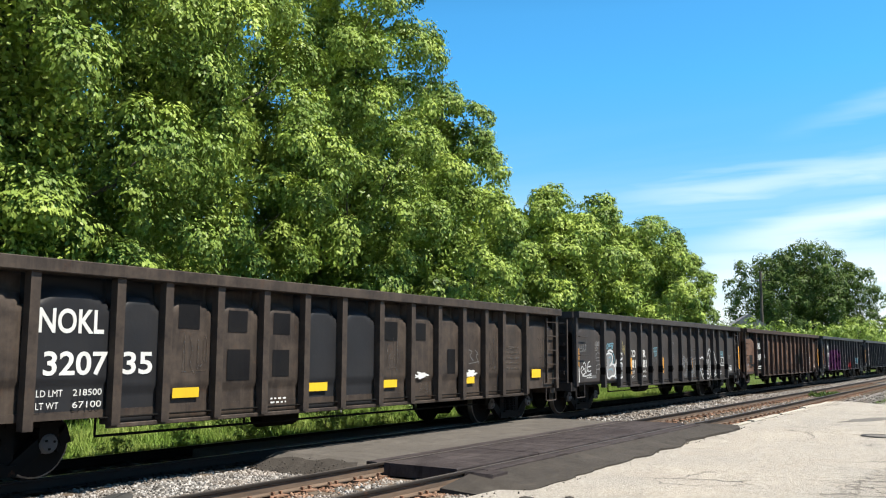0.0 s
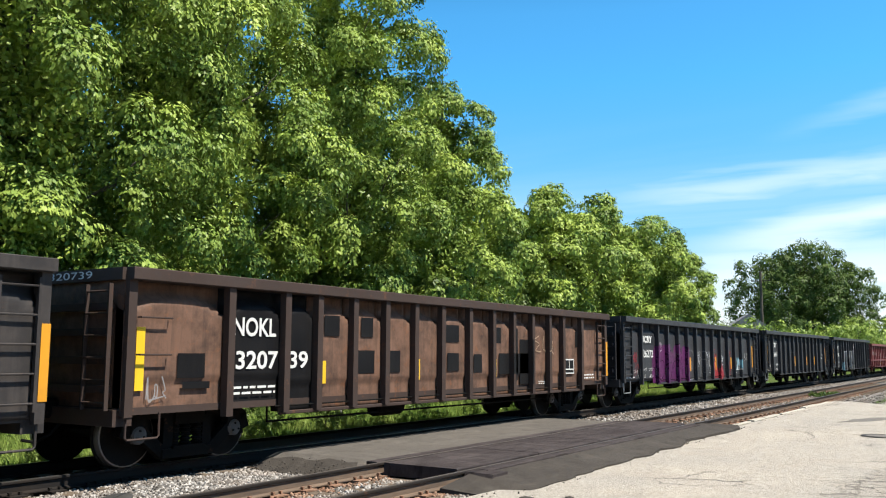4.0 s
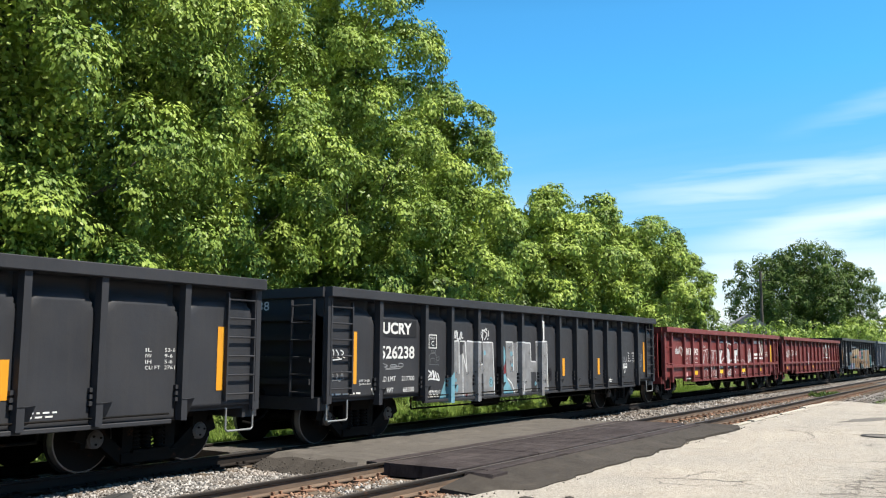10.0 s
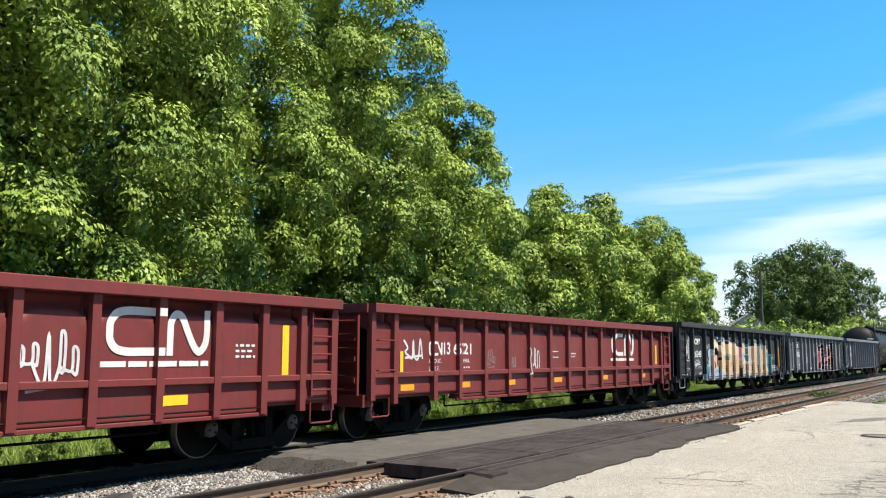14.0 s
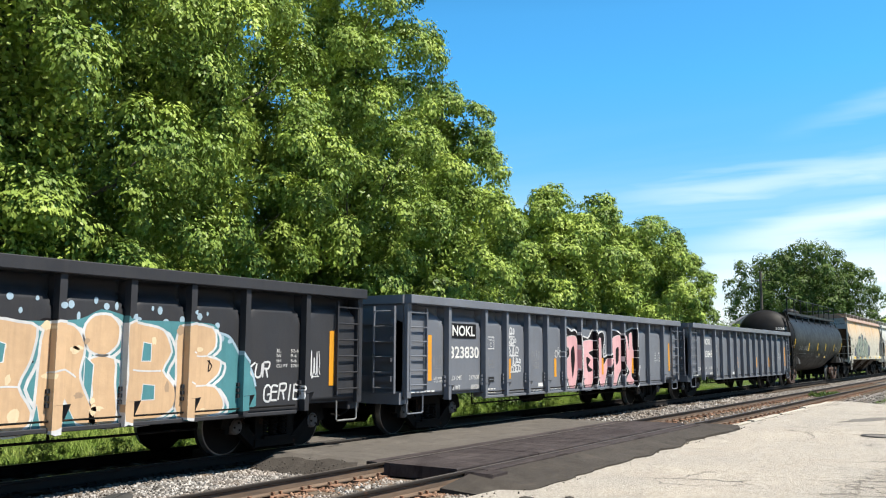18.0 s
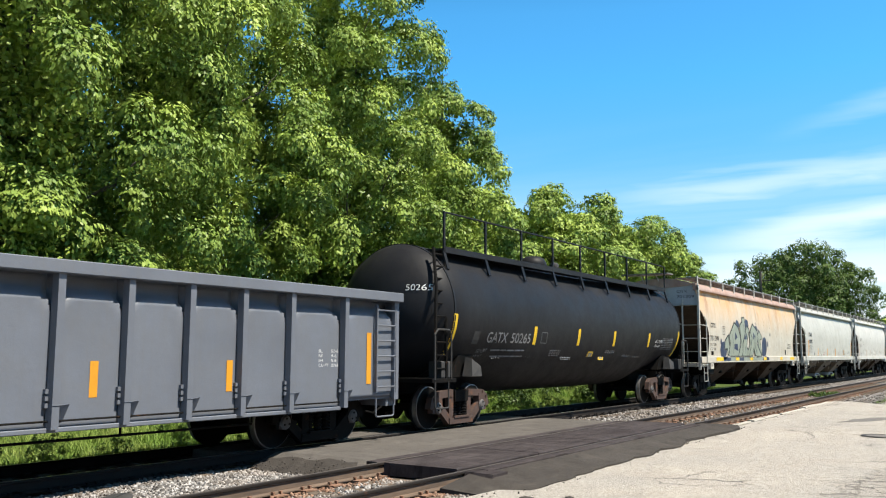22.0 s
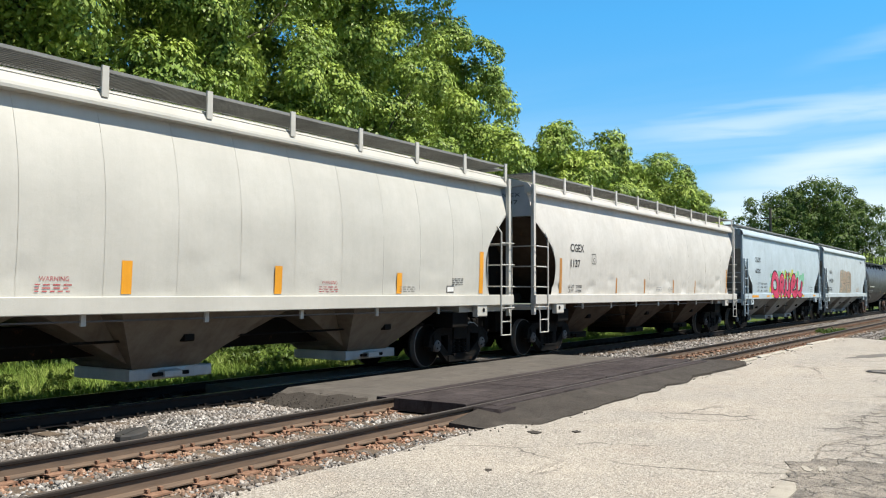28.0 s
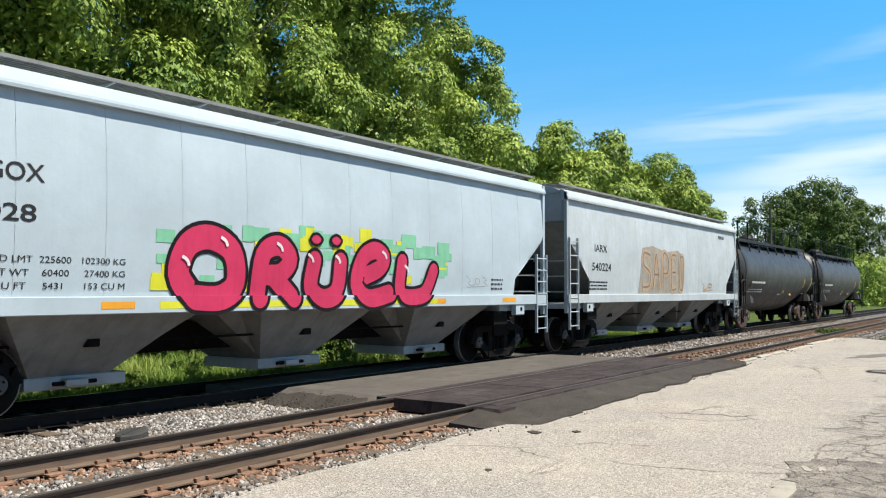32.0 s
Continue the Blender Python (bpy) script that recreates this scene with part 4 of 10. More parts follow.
protos = [make_tree(11, 16.8, 4.9, boughs=58, each=10, per=270, size=0.074, bough_r=1.5, clump_r=(0.46, 0.82), low=0.06, fill=8000),
          make_tree(13, 17.4, 3.4, boughs=48, each=10, per=270, top=0.78, peak=0.4, bough_r=1.4, clump_r=(0.44, 0.78), low=0.10, size=0.074, fill=7000),
          make_tree(12, 15.2, 3.7, low=0.16, boughs=36, each=9, per=235, top=0.34, peak=0.85, bough_r=1.2, clump_r=(0.42, 0.70), size=0.08),
          make_tree(14, 11.0, 3.5, boughs=30, each=9, per=180, bough_r=1.25, size=0.094, clump_r=(0.44, 0.76), fill=4000, low=0.03, peak=0.5),
          make_tree(15, 14.5, 4.8, boughs=50, each=4, per=60, size=0.12, bough_r=1.4, clump_r=(0.6, 0.95), fill=5000)]
spots = [(0, 13.0, 22.6, 0, 1.0), (0, 19.6, 23.4, 70, 1.0), (1, 26.8, 22.4, 0, 1.02), (0, 6.2, 21.8, 200, 1.02),
         (2, 35.6, 23.4, 0, 1.0), (3, 31.6, 21.2, 140, 0.95), (3, 41.0, 22.6, 60, 1.0), (3, 46.2, 21.6, 80, 1.04),
         (3, 53.6, 21.2, 150, 0.98), (3, 58.0, 21.2, 220, 1.0), (3, 62.0, 20.9, 30, 0.84), (3, 50.2, 23.2, 290, 1.0), (3, 56.6, 23.6, 20, 0.94),
         (4, 22.5, 28.5, 250, 1.0), (4, 14.0, 29, 190, 1.0), (4, 29.5, 28.0, 60, 0.90), (4, 59.0, 25, 60, 0.60), (4, 7.5, 27.5, 20, 1.0)]
used = set()
for k, x, y, a, s in spots:
    m = pose(x, y, GZ, 0, 0, a) @ Matrix.Scale(s, 4)
    if k not in used:
        used.add(k)
        protos[k].matrix_basis = m
    else:
        copy_thing(protos[k], pose(0, 0, 0)).matrix_basis = m

shrub = make_tree(31, 4.6, 2.3, low=0.02, boughs=16, each=5, per=55, size=0.10, key="leaf_dark", label="dense green shrub under the trees", bough_r=0.8, clump_r=(0.35, 0.65), top=0.7, fill=300)
shrub.name = "shrub"
tagged(shrub, category="shrub", group="shrubs along the track")
first = True
srng = random.Random(8)
for i, x in enumerate([7.5, 10.5, 13.8, 17.2, 20.6, 23.5, 27, 30.4, 33.5, 36.5, 40, 43, 46.5, 50, 53.5, 57, 60.5, 64, 67]):
    m = pose(x, 20.3 + srng.uniform(-0.6, 1.0), GZ - 0.05, 0, 0, srng.uniform(0, 360)) @ Matrix.Scale(srng.uniform(0.75, 1.1), 4)
    if first:
        shrub.matrix_basis, first = m, False
    else:
        copy_thing(shrub, pose(0, 0, 0)).matrix_basis = m

far = make_tree(41, 19.5, 7.4, low=0.10, boughs=66, each=7, per=44, size=0.22, key="leaf_dark", label="tall dark green tree far along the track", bough_r=2.2, clump_r=(0.7, 1.25), top=0.6, fill=2500)
far.matrix_basis = pose(146, 32.6, GZ, 0, 0, 0) @ Matrix.Scale(0.90, 4)
for x, y, a, s in ((148, 27.5, 90, 1.0), (149.5, 23.0, 200, 0.82), (158, 31, 300, 0.9)):
    copy_thing(far, pose(0, 0, 0)).matrix_basis = pose(x, y, GZ, 0, 0, a) @ Matrix.Scale(s, 4)
# low growth far along the track
bush = make_tree(32, 4.6, 2.3, low=0.02, boughs=12, each=4, per=33, size=0.15, label="low green bush far along the track", bough_r=0.8, clump_r=(0.4, 0.7), top=0.7, fill=300)
bush.name = "bush"
tagged(bush, category="shrub", group="bushes far along the track")
for i in range(34):
    x = 76 + i * 5.2
    y = 21.0 + srng.uniform(-1.5, 5) - 0.035 * (x - 76) * srng.uniform(0.6, 1.2)
    c = copy_thing(bush, pose(0, 0, 0)) if i else bush
    c.matrix_basis = pose(x, max(y, 15.5), GZ - 0.2, 0, 0, srng.uniform(0, 360)) @ Matrix.Scale(srng.uniform(0.8, 1.35) * (1 + (x - 76) / 260), 4)

# leafy weeds at the front of the grass
for i in range(22):
    x = 4.5 + i * 1.25 + srng.uniform(-0.5, 0.5)
    c = copy_thing(bush, pose(0, 0, 0))
    c.name = "weed"
    tagged(c, "leafy dark green weed at the edge of the grass", "weed", group="weeds beside the far track")
    c.matrix_basis = pose(x, 13.75 + srng.uniform(-0.15, 0.7), -0.44, 0, 0, srng.uniform(0, 360)) @ Matrix.Scale(srng.uniform(0.08, 0.15), 4)


def grass_field():
    rng = np.random.default_rng(9)
    n = 90000
    x, y = rng.uniform(3, 52, n), 13.5 + 6.5 * rng.random(n) ** 1.3
    h = rng.uniform(0.07, 0.24, n) * (0.7 + 0.6 * np.clip((y - 13.6) / 3, 0, 1))
    h *= 1 + 0.8 * (np.sin(x * 1.3) * np.sin(y * 2.1 + x) > 0.55)
    z = np.interp(y, [12.9, 13.8, 15.0, 18, 26], [-0.30, -0.42, -0.40, -0.34, -0.34])
    a = rng.uniform(0, 6.28, n)
    lean = rng.normal(size=(n, 2)) * 0.35
    w = 0.007 + 0.008 * rng.random(n)
    base = np.stack([x, y, z - 0.02], 1)
    side = np.stack([np.cos(a) * w, np.sin(a) * w, 0 * a], 1)
    tip = base + np.stack([lean[:, 0] * h, lean[:, 1] * h, h], 1)
    mid = base + np.stack([lean[:, 0] * h * 0.3, lean[:, 1] * h * 0.3, h * 0.55], 1)
    v = np.stack([base, mid + side, tip, mid - side], 1).reshape(-1, 3)
    f = np.arange(n * 4).reshape(-1, 4)
    tagged(new("grass", fast_mesh("grass", v, f, "grass")), "long sunlit green grass behind the far track", "grass", kind="stuff")


grass_field()
# ---- smaller things of the place ----
def along(x, y, r):
    """A point r metres from the eye in the direction of (x, y)."""
    k = r / math.hypot(x, y)
    return x * k, y * k


def utility_pole(x, y, hgt, s=1.0):
    t = thing("utility_pole", "tall grey wooden utility pole with a crossarm", "pole", (x, y, GZ), "utility poles")
    part("shaft", Shape().disc([(-0.5, 0.17 * s), (hgt, 0.11 * s)], 10, "z").mesh("shaft", "pole"), t)
    arm = part("crossarm", Shape().box(-0.07, 0.07, -1.3, 1.3, hgt - 1.5, hgt - 1.36, c=0.01).mesh("crossarm", "pole"), t)
    for yy in (-1.2, -0.6, 0.6, 1.2):
        part("insulator", Shape().disc([(hgt - 1.36, 0.05), (hgt - 1.26, 0.06), (hgt - 1.2, 0.03)], 8, "z", centre=(0, yy, 0)).mesh("insulator", "galv"), arm)
    return t


utility_pole(126.0, 29.6, 13.6, 1.5)


def house(x, y, turn):
    t = thing("house", "small white house with a grey gable roof behind trees", "house", pose(x, y, GZ, 0, 0, turn))
    part("wall", Shape().box(-4, 4, -3, 3, 0, 4.6).mesh("wall", "siding"), t)
    roof = Shape().add([(-4.4, -3.5, 4.5), (4.4, -3.5, 4.5), (4.4, 0, 6.9), (-4.4, 0, 6.9), (-4.4, 3.5, 4.5), (4.4, 3.5, 4.5), (-4.4, -3.5, 4.35), (4.4, -3.5, 4.35), (4.4, 3.5, 4.35), (-4.4, 3.5, 4.35)],
                       [(0, 1, 2, 3), (3, 2, 5, 4), (6, 9, 8, 7), (0, 3, 4, 9, 6), (1, 7, 8, 5, 2), (0, 6, 7, 1), (4, 5, 8, 9)])
    part("roof", roof.mesh("roof", "roof"), t)
    for xx in (-2.2, 0.2, 2.4):
        w = part("window", Shape().box(xx - 0.5, xx + 0.5, -3.06, -2.98, 2.6, 4.0).mesh("window", "siding"), t)
        part("pane", Shape().box(xx - 0.42, xx + 0.42, -3.09, -3.05, 2.7, 3.9).mesh("pane", "glass"), w)


house(113.0, 28.6, 20)

# dark steel pad lying on the ballast beside the near track
pad = thing("steel_pad", "dark steel pad lying on the ballast", "pad", pose(6.93, 9.25, -0.20, 0, 0, 32))
ring = [(0.34 * math.cos(a * math.pi / 5) * 1.05, 0.17 * math.sin(a * math.pi / 5)) for a in range(10)]
sh = Shape()
sh.add([(x, y, 0.0) for x, y in ring] + [(x, y, 0.055) for x, y in ring] + [(x * 0.93, y * 0.90, 0.075) for x, y in ring],
       [(a, (a + 1) % 10, (a + 1) % 10 + 10, a + 10) for a in range(10)] + [(a + 10, (a + 1) % 10 + 10, (a + 1) % 10 + 20, a + 20) for a in range(10)] + [tuple(range(20, 30)), tuple(range(9, -1, -1))])
part("plate", sh.mesh("plate", "dark_rubber"), pad)
part("rib", Shape().box(-0.28, 0.28, -0.015, 0.015, 0.07, 0.085).mesh("rib", "dark_rubber"), pad)

# manhole with a dark rim in the pavement
mh = thing("manhole", "round manhole with dark rim sunk in pavement", "manhole", (21.4, 2.62, PAVE_Z + 0.012))
part("rim", Shape().disc([(0.0, 0.42), (0.012, 0.40), (0.014, 0.33), (0.004, 0.32)], 28, "z").mesh("rim", "dark_rubber"), mh)
part("cover", Shape().disc([(-0.01, 0.315), (0.009, 0.31)], 28, "z").mesh("cover", "patch_asphalt"), mh)


def patch(name, label, cx, cy, rx, ry, key, seed, up=0.004, wob=0.5, n=40, turn=0.0):
    """A thin uneven patch on the pavement."""
    vs = []
    for k in range(n):
        a = 2 * math.pi * k / n
        w = 1 + wob * noise.noise(Vector((math.cos(a) * 1.6, math.sin(a) * 1.6, seed * 2.3))) + 0.2 * noise.noise(Vector((math.cos(a) * 7, math.sin(a) * 7, seed))) + (0.16 * noise.noise(Vector((math.cos(a) * 21, math.sin(a) * 21, seed))) if n > 60 else 0)
        x, y = rx * w * math.cos(a), ry * w * math.sin(a)
        c, s = math.cos(turn), math.sin(turn)
        vs.append((cx + c * x - s * y, cy + s * x + c * y))
    top = [(x, y, PAVE_Z + 0.012 * fbm(x, y, 0.25) + up) for x, y in vs]
    me = mesh_of(name, top + [(x, y, z - 0.03) for x, y, z in top], [tuple(range(n))] + [(k, k + n, (k + 1) % n + n, (k + 1) % n) for k in range(n)], (key,))
    tagged(new(name, me), label, "pavement patch", "patches in the pavement", "structure")


patch("patch", "thin grey patch on the pavement", 27.3, 3.35, 1.7, 0.30, "patch_asphalt", 1, turn=-0.35)
patch("patch", "dark cracked asphalt worn through the pavement", 8.95, 0.86, 1.5, 0.98, "broken_asphalt", 2, wob=0.55, n=90, turn=0.1)
patch("patch", "pale smooth concrete patch", 8.1, 1.84, 0.42, 0.10, "pale_patch", 3, 0.014, wob=0.25, turn=0.05)
patch("patch", "pale chipped concrete patch", 9.24, 1.85, 0.11, 0.045, "pale_patch", 4, 0.010, turn=0.5, wob=0.9)
patch("patch", "pale chipped concrete patch", 9.32, 1.74, 0.12, 0.035, "pale_patch", 5, 0.010, turn=0.3, wob=0.9)
for k, (x, y, rx, ry) in enumerate(((9.75, 5.15, 0.13, 0.06), (10.1, 4.74, 0.07, 0.05), (7.3, 4.72, 0.13, 0.05), (7.42, 4.45, 0.11, 0.05))):
    patch("patch", "small dark tar stain on the pavement", x, y, rx, ry, "dark_asphalt", 10 + k, 0.003, 0.9, 18, 0.4)



def crack(pts, width, seed):
    """A ragged crack in the pavement, filled with dark grit."""
    rc = random.Random(seed)
    line = []
    for (ax, ay), (bx, by) in zip(pts, pts[1:]):
        k = max(3, int(math.hypot(bx - ax, by - ay) / 0.09))
        for i in range(k):
            u = i / k
            line.append((ax + (bx - ax) * u + rc.gauss(0, 0.018), ay + (by - ay) * u + rc.gauss(0, 0.018)))
    line.append(pts[-1])
    vs, n = [], len(line)
    for i, (x, y) in enumerate(line):
        (ax, ay), (bx, by) = line[max(0, i - 1)], line[min(n - 1, i + 1)]
        m = math.hypot(bx - ax, by - ay) + 1e-6
        w = width * rc.uniform(0.35, 1.3) * (0.3 if i in (0, n - 1) else 1)
        for e in (-1, 1):
            qx, qy = x - (by - ay) / m * w * e / 2, y + (bx - ax) / m * w * e / 2
            vs.append((qx, qy, PAVE_Z + 0.012 * fbm(qx, qy, 0.25) + 0.0035))
    tagged(new("crack", mesh_of("crack", vs, [(2 * i, 2 * i + 1, 2 * i + 3, 2 * i + 2) for i in range(n - 1)], ("broken_asphalt",))), "thin dark crack across the pale pavement", "pavement crack", "cracks in the pavement", "structure")


for k, (pts, w) in enumerate((
        ([(16.6, 1.6), (15.35, 1.91), (14.2, 1.84), (13.2, 1.95), (12.2, 1.78), (11.34, 1.82), (10.85, 1.98), (10.2, 1.96), (9.74, 1.89), (8.9, 1.98)], 0.035),
        ([(13.2, 1.95), (12.95, 1.66), (12.4, 1.52), (11.6, 1.62), (10.5, 1.59), (9.9, 1.7)], 0.025), ([(12.4, 1.52), (12.1, 1.2), (11.3, 1.0)], 0.025), ([(11.34, 1.82), (11.2, 1.65), (11.6, 1.62)], 0.02),
        ([(13.8, 4.45), (13.62, 3.55), (13.5, 2.8), (13.45, 2.3)], 0.016), ([(14.2, 1.84), (14.4, 1.5), (15.2, 1.2)], 0.02))):
    crack(pts, w, 60 + k)

# a tuft of weeds between the near rails, and weeds in the grass
def weed(x, y, z, hgt, rad, seed, label="leafy green weed growing beside the track"):
    rng = np.random.default_rng(seed)
    c = np.stack([rng.normal(0, rad * 0.5, 16), rng.normal(0, rad * 0.5, 16), rng.uniform(0.15, 1.0, 16) * hgt], 1)
    v, f = leaf_cloud(rng, c, rng.uniform(0.25, 0.5, 16) * hgt * 0.7, 45, 0.055)
    t = thing("weed", label, "weed", (x, y, z), "weeds by the track")
    part("leaves", fast_mesh("leaves", v, f, "leaf_dark"), t)
    sh = Shape()
    for k in range(4):
        sh.tube([(0, 0, -0.05), (c[k][0] * 0.5, c[k][1] * 0.5, c[k][2] * 0.5), tuple(c[k])], 0.008, 4)
    part("stem", sh.mesh("stem", "bark"), t)
    return t


weed(41.5, 7.35, -0.2, 0.13, 0.5, 3, "low green weeds growing between the rails")
weed(43.0, 7.2, -0.2, 0.10, 0.4, 5, "low green weeds growing between the rails")
wr = random.Random(3)
for k in range(16):
    weed(wr.uniform(9, 38), wr.uniform(15.2, 18.2), -0.4, wr.uniform(0.5, 0.95), wr.uniform(0.35, 0.7), 20 + k * 2)

# bare twigs standing out of the tallest crown
tw = thing("dead_branch", "bare dead branch sticking out of a tree crown", "branch", (31.0, 20.6, 13.2))
sh = Shape()
tr = np.random.default_rng(6)
limb(sh, tr, (-1.6, 0.4, -1.4), (0.7, 0, 1.5), 0.035, 0.012, 6, 0.05)
for k in range(9):
    u = 0.35 + 0.06 * k
    a = (-1.6 + 2.3 * u, 0.4 - 0.4 * u, -1.4 + 2.9 * u)
    limb(sh, tr, a, (a[0] + tr.uniform(0.3, 1.1), a[1] + tr.uniform(-0.5, 0.5), a[2] + tr.uniform(-0.1, 0.9)), 0.014, 0.006, 4, 0.06)
part("twigs", sh.mesh("twigs", "bark"), tw)

# a slim steel marker post in the grass
post = thing("marker_post", "slim pale steel post standing in the grass", "post", (19.6, 16.3, -0.4))
part("shaft", Shape().box(-0.03, 0.03, -0.012, 0.012, 0, 0.75).mesh("shaft", "galv"), post)

# broken pale concrete edging along the pavement
edging = tagged(new("edging"), "broken pale concrete edging along the pavement", "edging", kind="structure")
er = random.Random(12)
x = 22.6
while x < 35:
    w = er.uniform(0.9, 2.4)
    y = 6.0 + er.uniform(-0.05, 0.05)
    sh = Shape().box(x, x + w - er.uniform(0.02, 0.25), y, y + er.uniform(0.12, 0.22), -0.2, -0.115 + er.uniform(-0.01, 0.01), c=0.02)
    part("edge_stone", sh.mesh("edge_stone", "pale_patch"), edging)
    x += w
# ---- railcars ----
SIDE = -1.56                      # local y of a car's near side sheet
CAR_LEN = 16.1
WHEEL_R = 0.457
movers = []                       # (car, its place along the track at the start)
wheelsets = {-1: [], 1: []}


def wheelset_mesh():
    sh = Shape()
    for s in (-1, 1):
        y = s * GAUGE / 2
        o = s
        prof = [(y - o * 0.085, 0.10), (y - o * 0.085, 0.40), (y - o * 0.085, 0.487), (y - o * 0.055, 0.487), (y - o * 0.045, WHEEL_R + 0.003)]
        sh.disc(prof, 32)
        sh.disc([(y - o * 0.045, WHEEL_R + 0.003), (y + o * 0.06, WHEEL_R - 0.004)], 32, index=1)
        sh.disc([(y + o * 0.06, WHEEL_R - 0.004), (y + o * 0.064, WHEEL_R - 0.022)], 32, index=1)
        sh.disc([(y + o * 0.0641, WHEEL_R - 0.022), (y + o * 0.064, 0.385), (y + o * 0.02, 0.36), (y - o * 0.005, 0.20), (y + o * 0.03, 0.155), (y + o * 0.07, 0.145), (y + o * 0.07, 0.085)], 32)
        sh.disc([(y + o * 0.07, 0.085), (s * 1.11, 0.08)], 14)
        sh.disc([(s * 0.93, 0.125), (s * 1.09, 0.125), (s * 1.10, 0.11), (s * 1.115, 0.10), (s * 1.12, 0.05)], 18, index=2)
        for k in range(3):
            w = k * 2.094 + 0.4
            sh.disc([(s * 1.115, 0.018), (s * 1.135, 0.016)], 6, centre=(0.065 * math.cos(w), 0, 0.065 * math.sin(w)))
    sh.disc([(-0.7, 0.085), (0.7, 0.085)], 14)
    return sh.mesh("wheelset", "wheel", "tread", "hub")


def bars(sh, pts, w, y0, y1):
    """A flat cast bar of width w along (x, z) points."""
    for (xa, za), (xb, zb) in zip(pts, pts[1:]):
        d = Vector((xb - xa, zb - za)).normalized() * (w * 0.15)
        n = Vector((-(zb - za), xb - xa)).normalized() * (w / 2)
        a, b = Vector((xa, za)) - d, Vector((xb, zb)) + d
        q = [a + n, b + n, b - n, a - n]
        vs = [(p.x, y, p.y) for y in (y0, y1) for p in q]
        sh.add(vs, [(0, 1, 2, 3), (7, 6, 5, 4), (0, 4, 5, 1), (1, 5, 6, 2), (2, 6, 7, 3), (3, 7, 4, 0)])


def sideframe_mesh(s, key):
    sh = Shape()
    y0, y1 = s * 0.94, s * 1.07
    for e in (-1, 1):
        bars(sh, [(e * 1.13, 0.46), (e * 1.07, 0.64), (e * 0.92, 0.73), (e * 0.34, 0.76)], 0.15, y0, y1 + 0.012 * s)
        bars(sh, [(e * 0.36, 0.16), (e * 0.36, 0.80)], 0.17, y0 + 0.008 * s, y1 - 0.01 * s)
        bars(sh, [(e * 0.97, 0.60), (e * 0.42, 0.16)], 0.17, y0 + 0.004 * s, y1 + 0.006 * s)
        bars(sh, [(e * 0.889, 0.52), (e * 0.889, 0.68)], 0.27, y0, y1 + 0.02 * s)
        bars(sh, [(e * 1.06, 0.36), (e * 1.04, 0.60)], 0.08, y0, y1)
    bars(sh, [(-0.46, 0.165), (0.46, 0.165)], 0.13, y0, y1 + 0.03 * s)
    bars(sh, [(-0.30, 0.245), (0.30, 0.245)], 0.04, y0 - 0.06 * s, y1 + 0.05 * s)
    return sh.mesh("side_frame", key)


def spring_mesh():
    """One coil spring as a ridged column."""
    prof = [(0.26, 0.05)]
    for k in range(5):
        z = 0.275 + k * 0.057
        prof += [(z, 0.066), (z + 0.012, 0.088), (z + 0.026, 0.088), (z + 0.038, 0.066)]
    return Shape().disc(prof + [(0.57, 0.05)], 9, "z").mesh("spring", "steel_dark")


def bolster_mesh():
    sh = Shape()
    sh.box(-0.27, 0.27, -1.10, 1.10, 0.57, 0.82)
    sh.box(-0.30, 0.30, -0.35, 0.35, 0.45, 0.80)
    for x in (-0.55, 0.55):   # brake beams
        sh.box(x - 0.05, x + 0.05, -0.78, 0.78, 0.36, 0.46)
        for y in (-0.76, 0.76):
            sh.box(x - 0.06 * (1 if x > 0 else -1) + 0.0 - 0.07, x + 0.07, y - 0.05, y + 0.05, 0.30, 0.56)
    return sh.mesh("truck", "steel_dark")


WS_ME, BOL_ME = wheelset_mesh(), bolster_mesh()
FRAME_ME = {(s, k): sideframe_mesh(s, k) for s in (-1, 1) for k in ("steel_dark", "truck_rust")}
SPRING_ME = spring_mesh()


def truck(car, x, key="steel_dark"):
    t = part("truck", BOL_ME, car, (x, 0, 0))
    for s in (-1, 1):
        part("side_frame", FRAME_ME[s, key], t)
        for x in (-0.21, 0.0, 0.21):
            part("spring", SPRING_ME, t, (x, s * 1.0, 0))
        wheelsets[s].append(part("wheelset", WS_ME, t, (s * 0.889, 0, WHEEL_R)))
    return t


def coupler_mesh():
    sh = Shape()
    sh.box(-0.75, 0.1, -0.09, 0.09, 0.74, 0.94, c=0.02)
    sh.box(-0.05, 0.30, -0.17, 0.17, 0.70, 0.98, c=0.05)
    sh.box(0.25, 0.48, -0.17, -0.04, 0.71, 0.97, c=0.03)
    sh.box(0.30, 0.45, 0.05, 0.16, 0.74, 0.94, c=0.03)
    return sh.mesh("coupler", "steel_dark")


def hose_mesh():
    pts = [(0.0, 0.32, 0.66), (0.18, 0.33, 0.50), (0.36, 0.28, 0.40), (0.52, 0.2, 0.44)]
    return Shape().tube(pts, 0.022, 6).mesh("brake_hose", "steel_dark")


COUP_ME, HOSE_ME = coupler_mesh(), hose_mesh()


def ends_gear(car, half):
    for s in (-1, 1):
        m = pose(s * half, 0, 0, 0, 0, 0 if s > 0 else 180)
        part("coupler", COUP_ME, car, m)
        part("brake_hose", HOSE_ME, car, m)


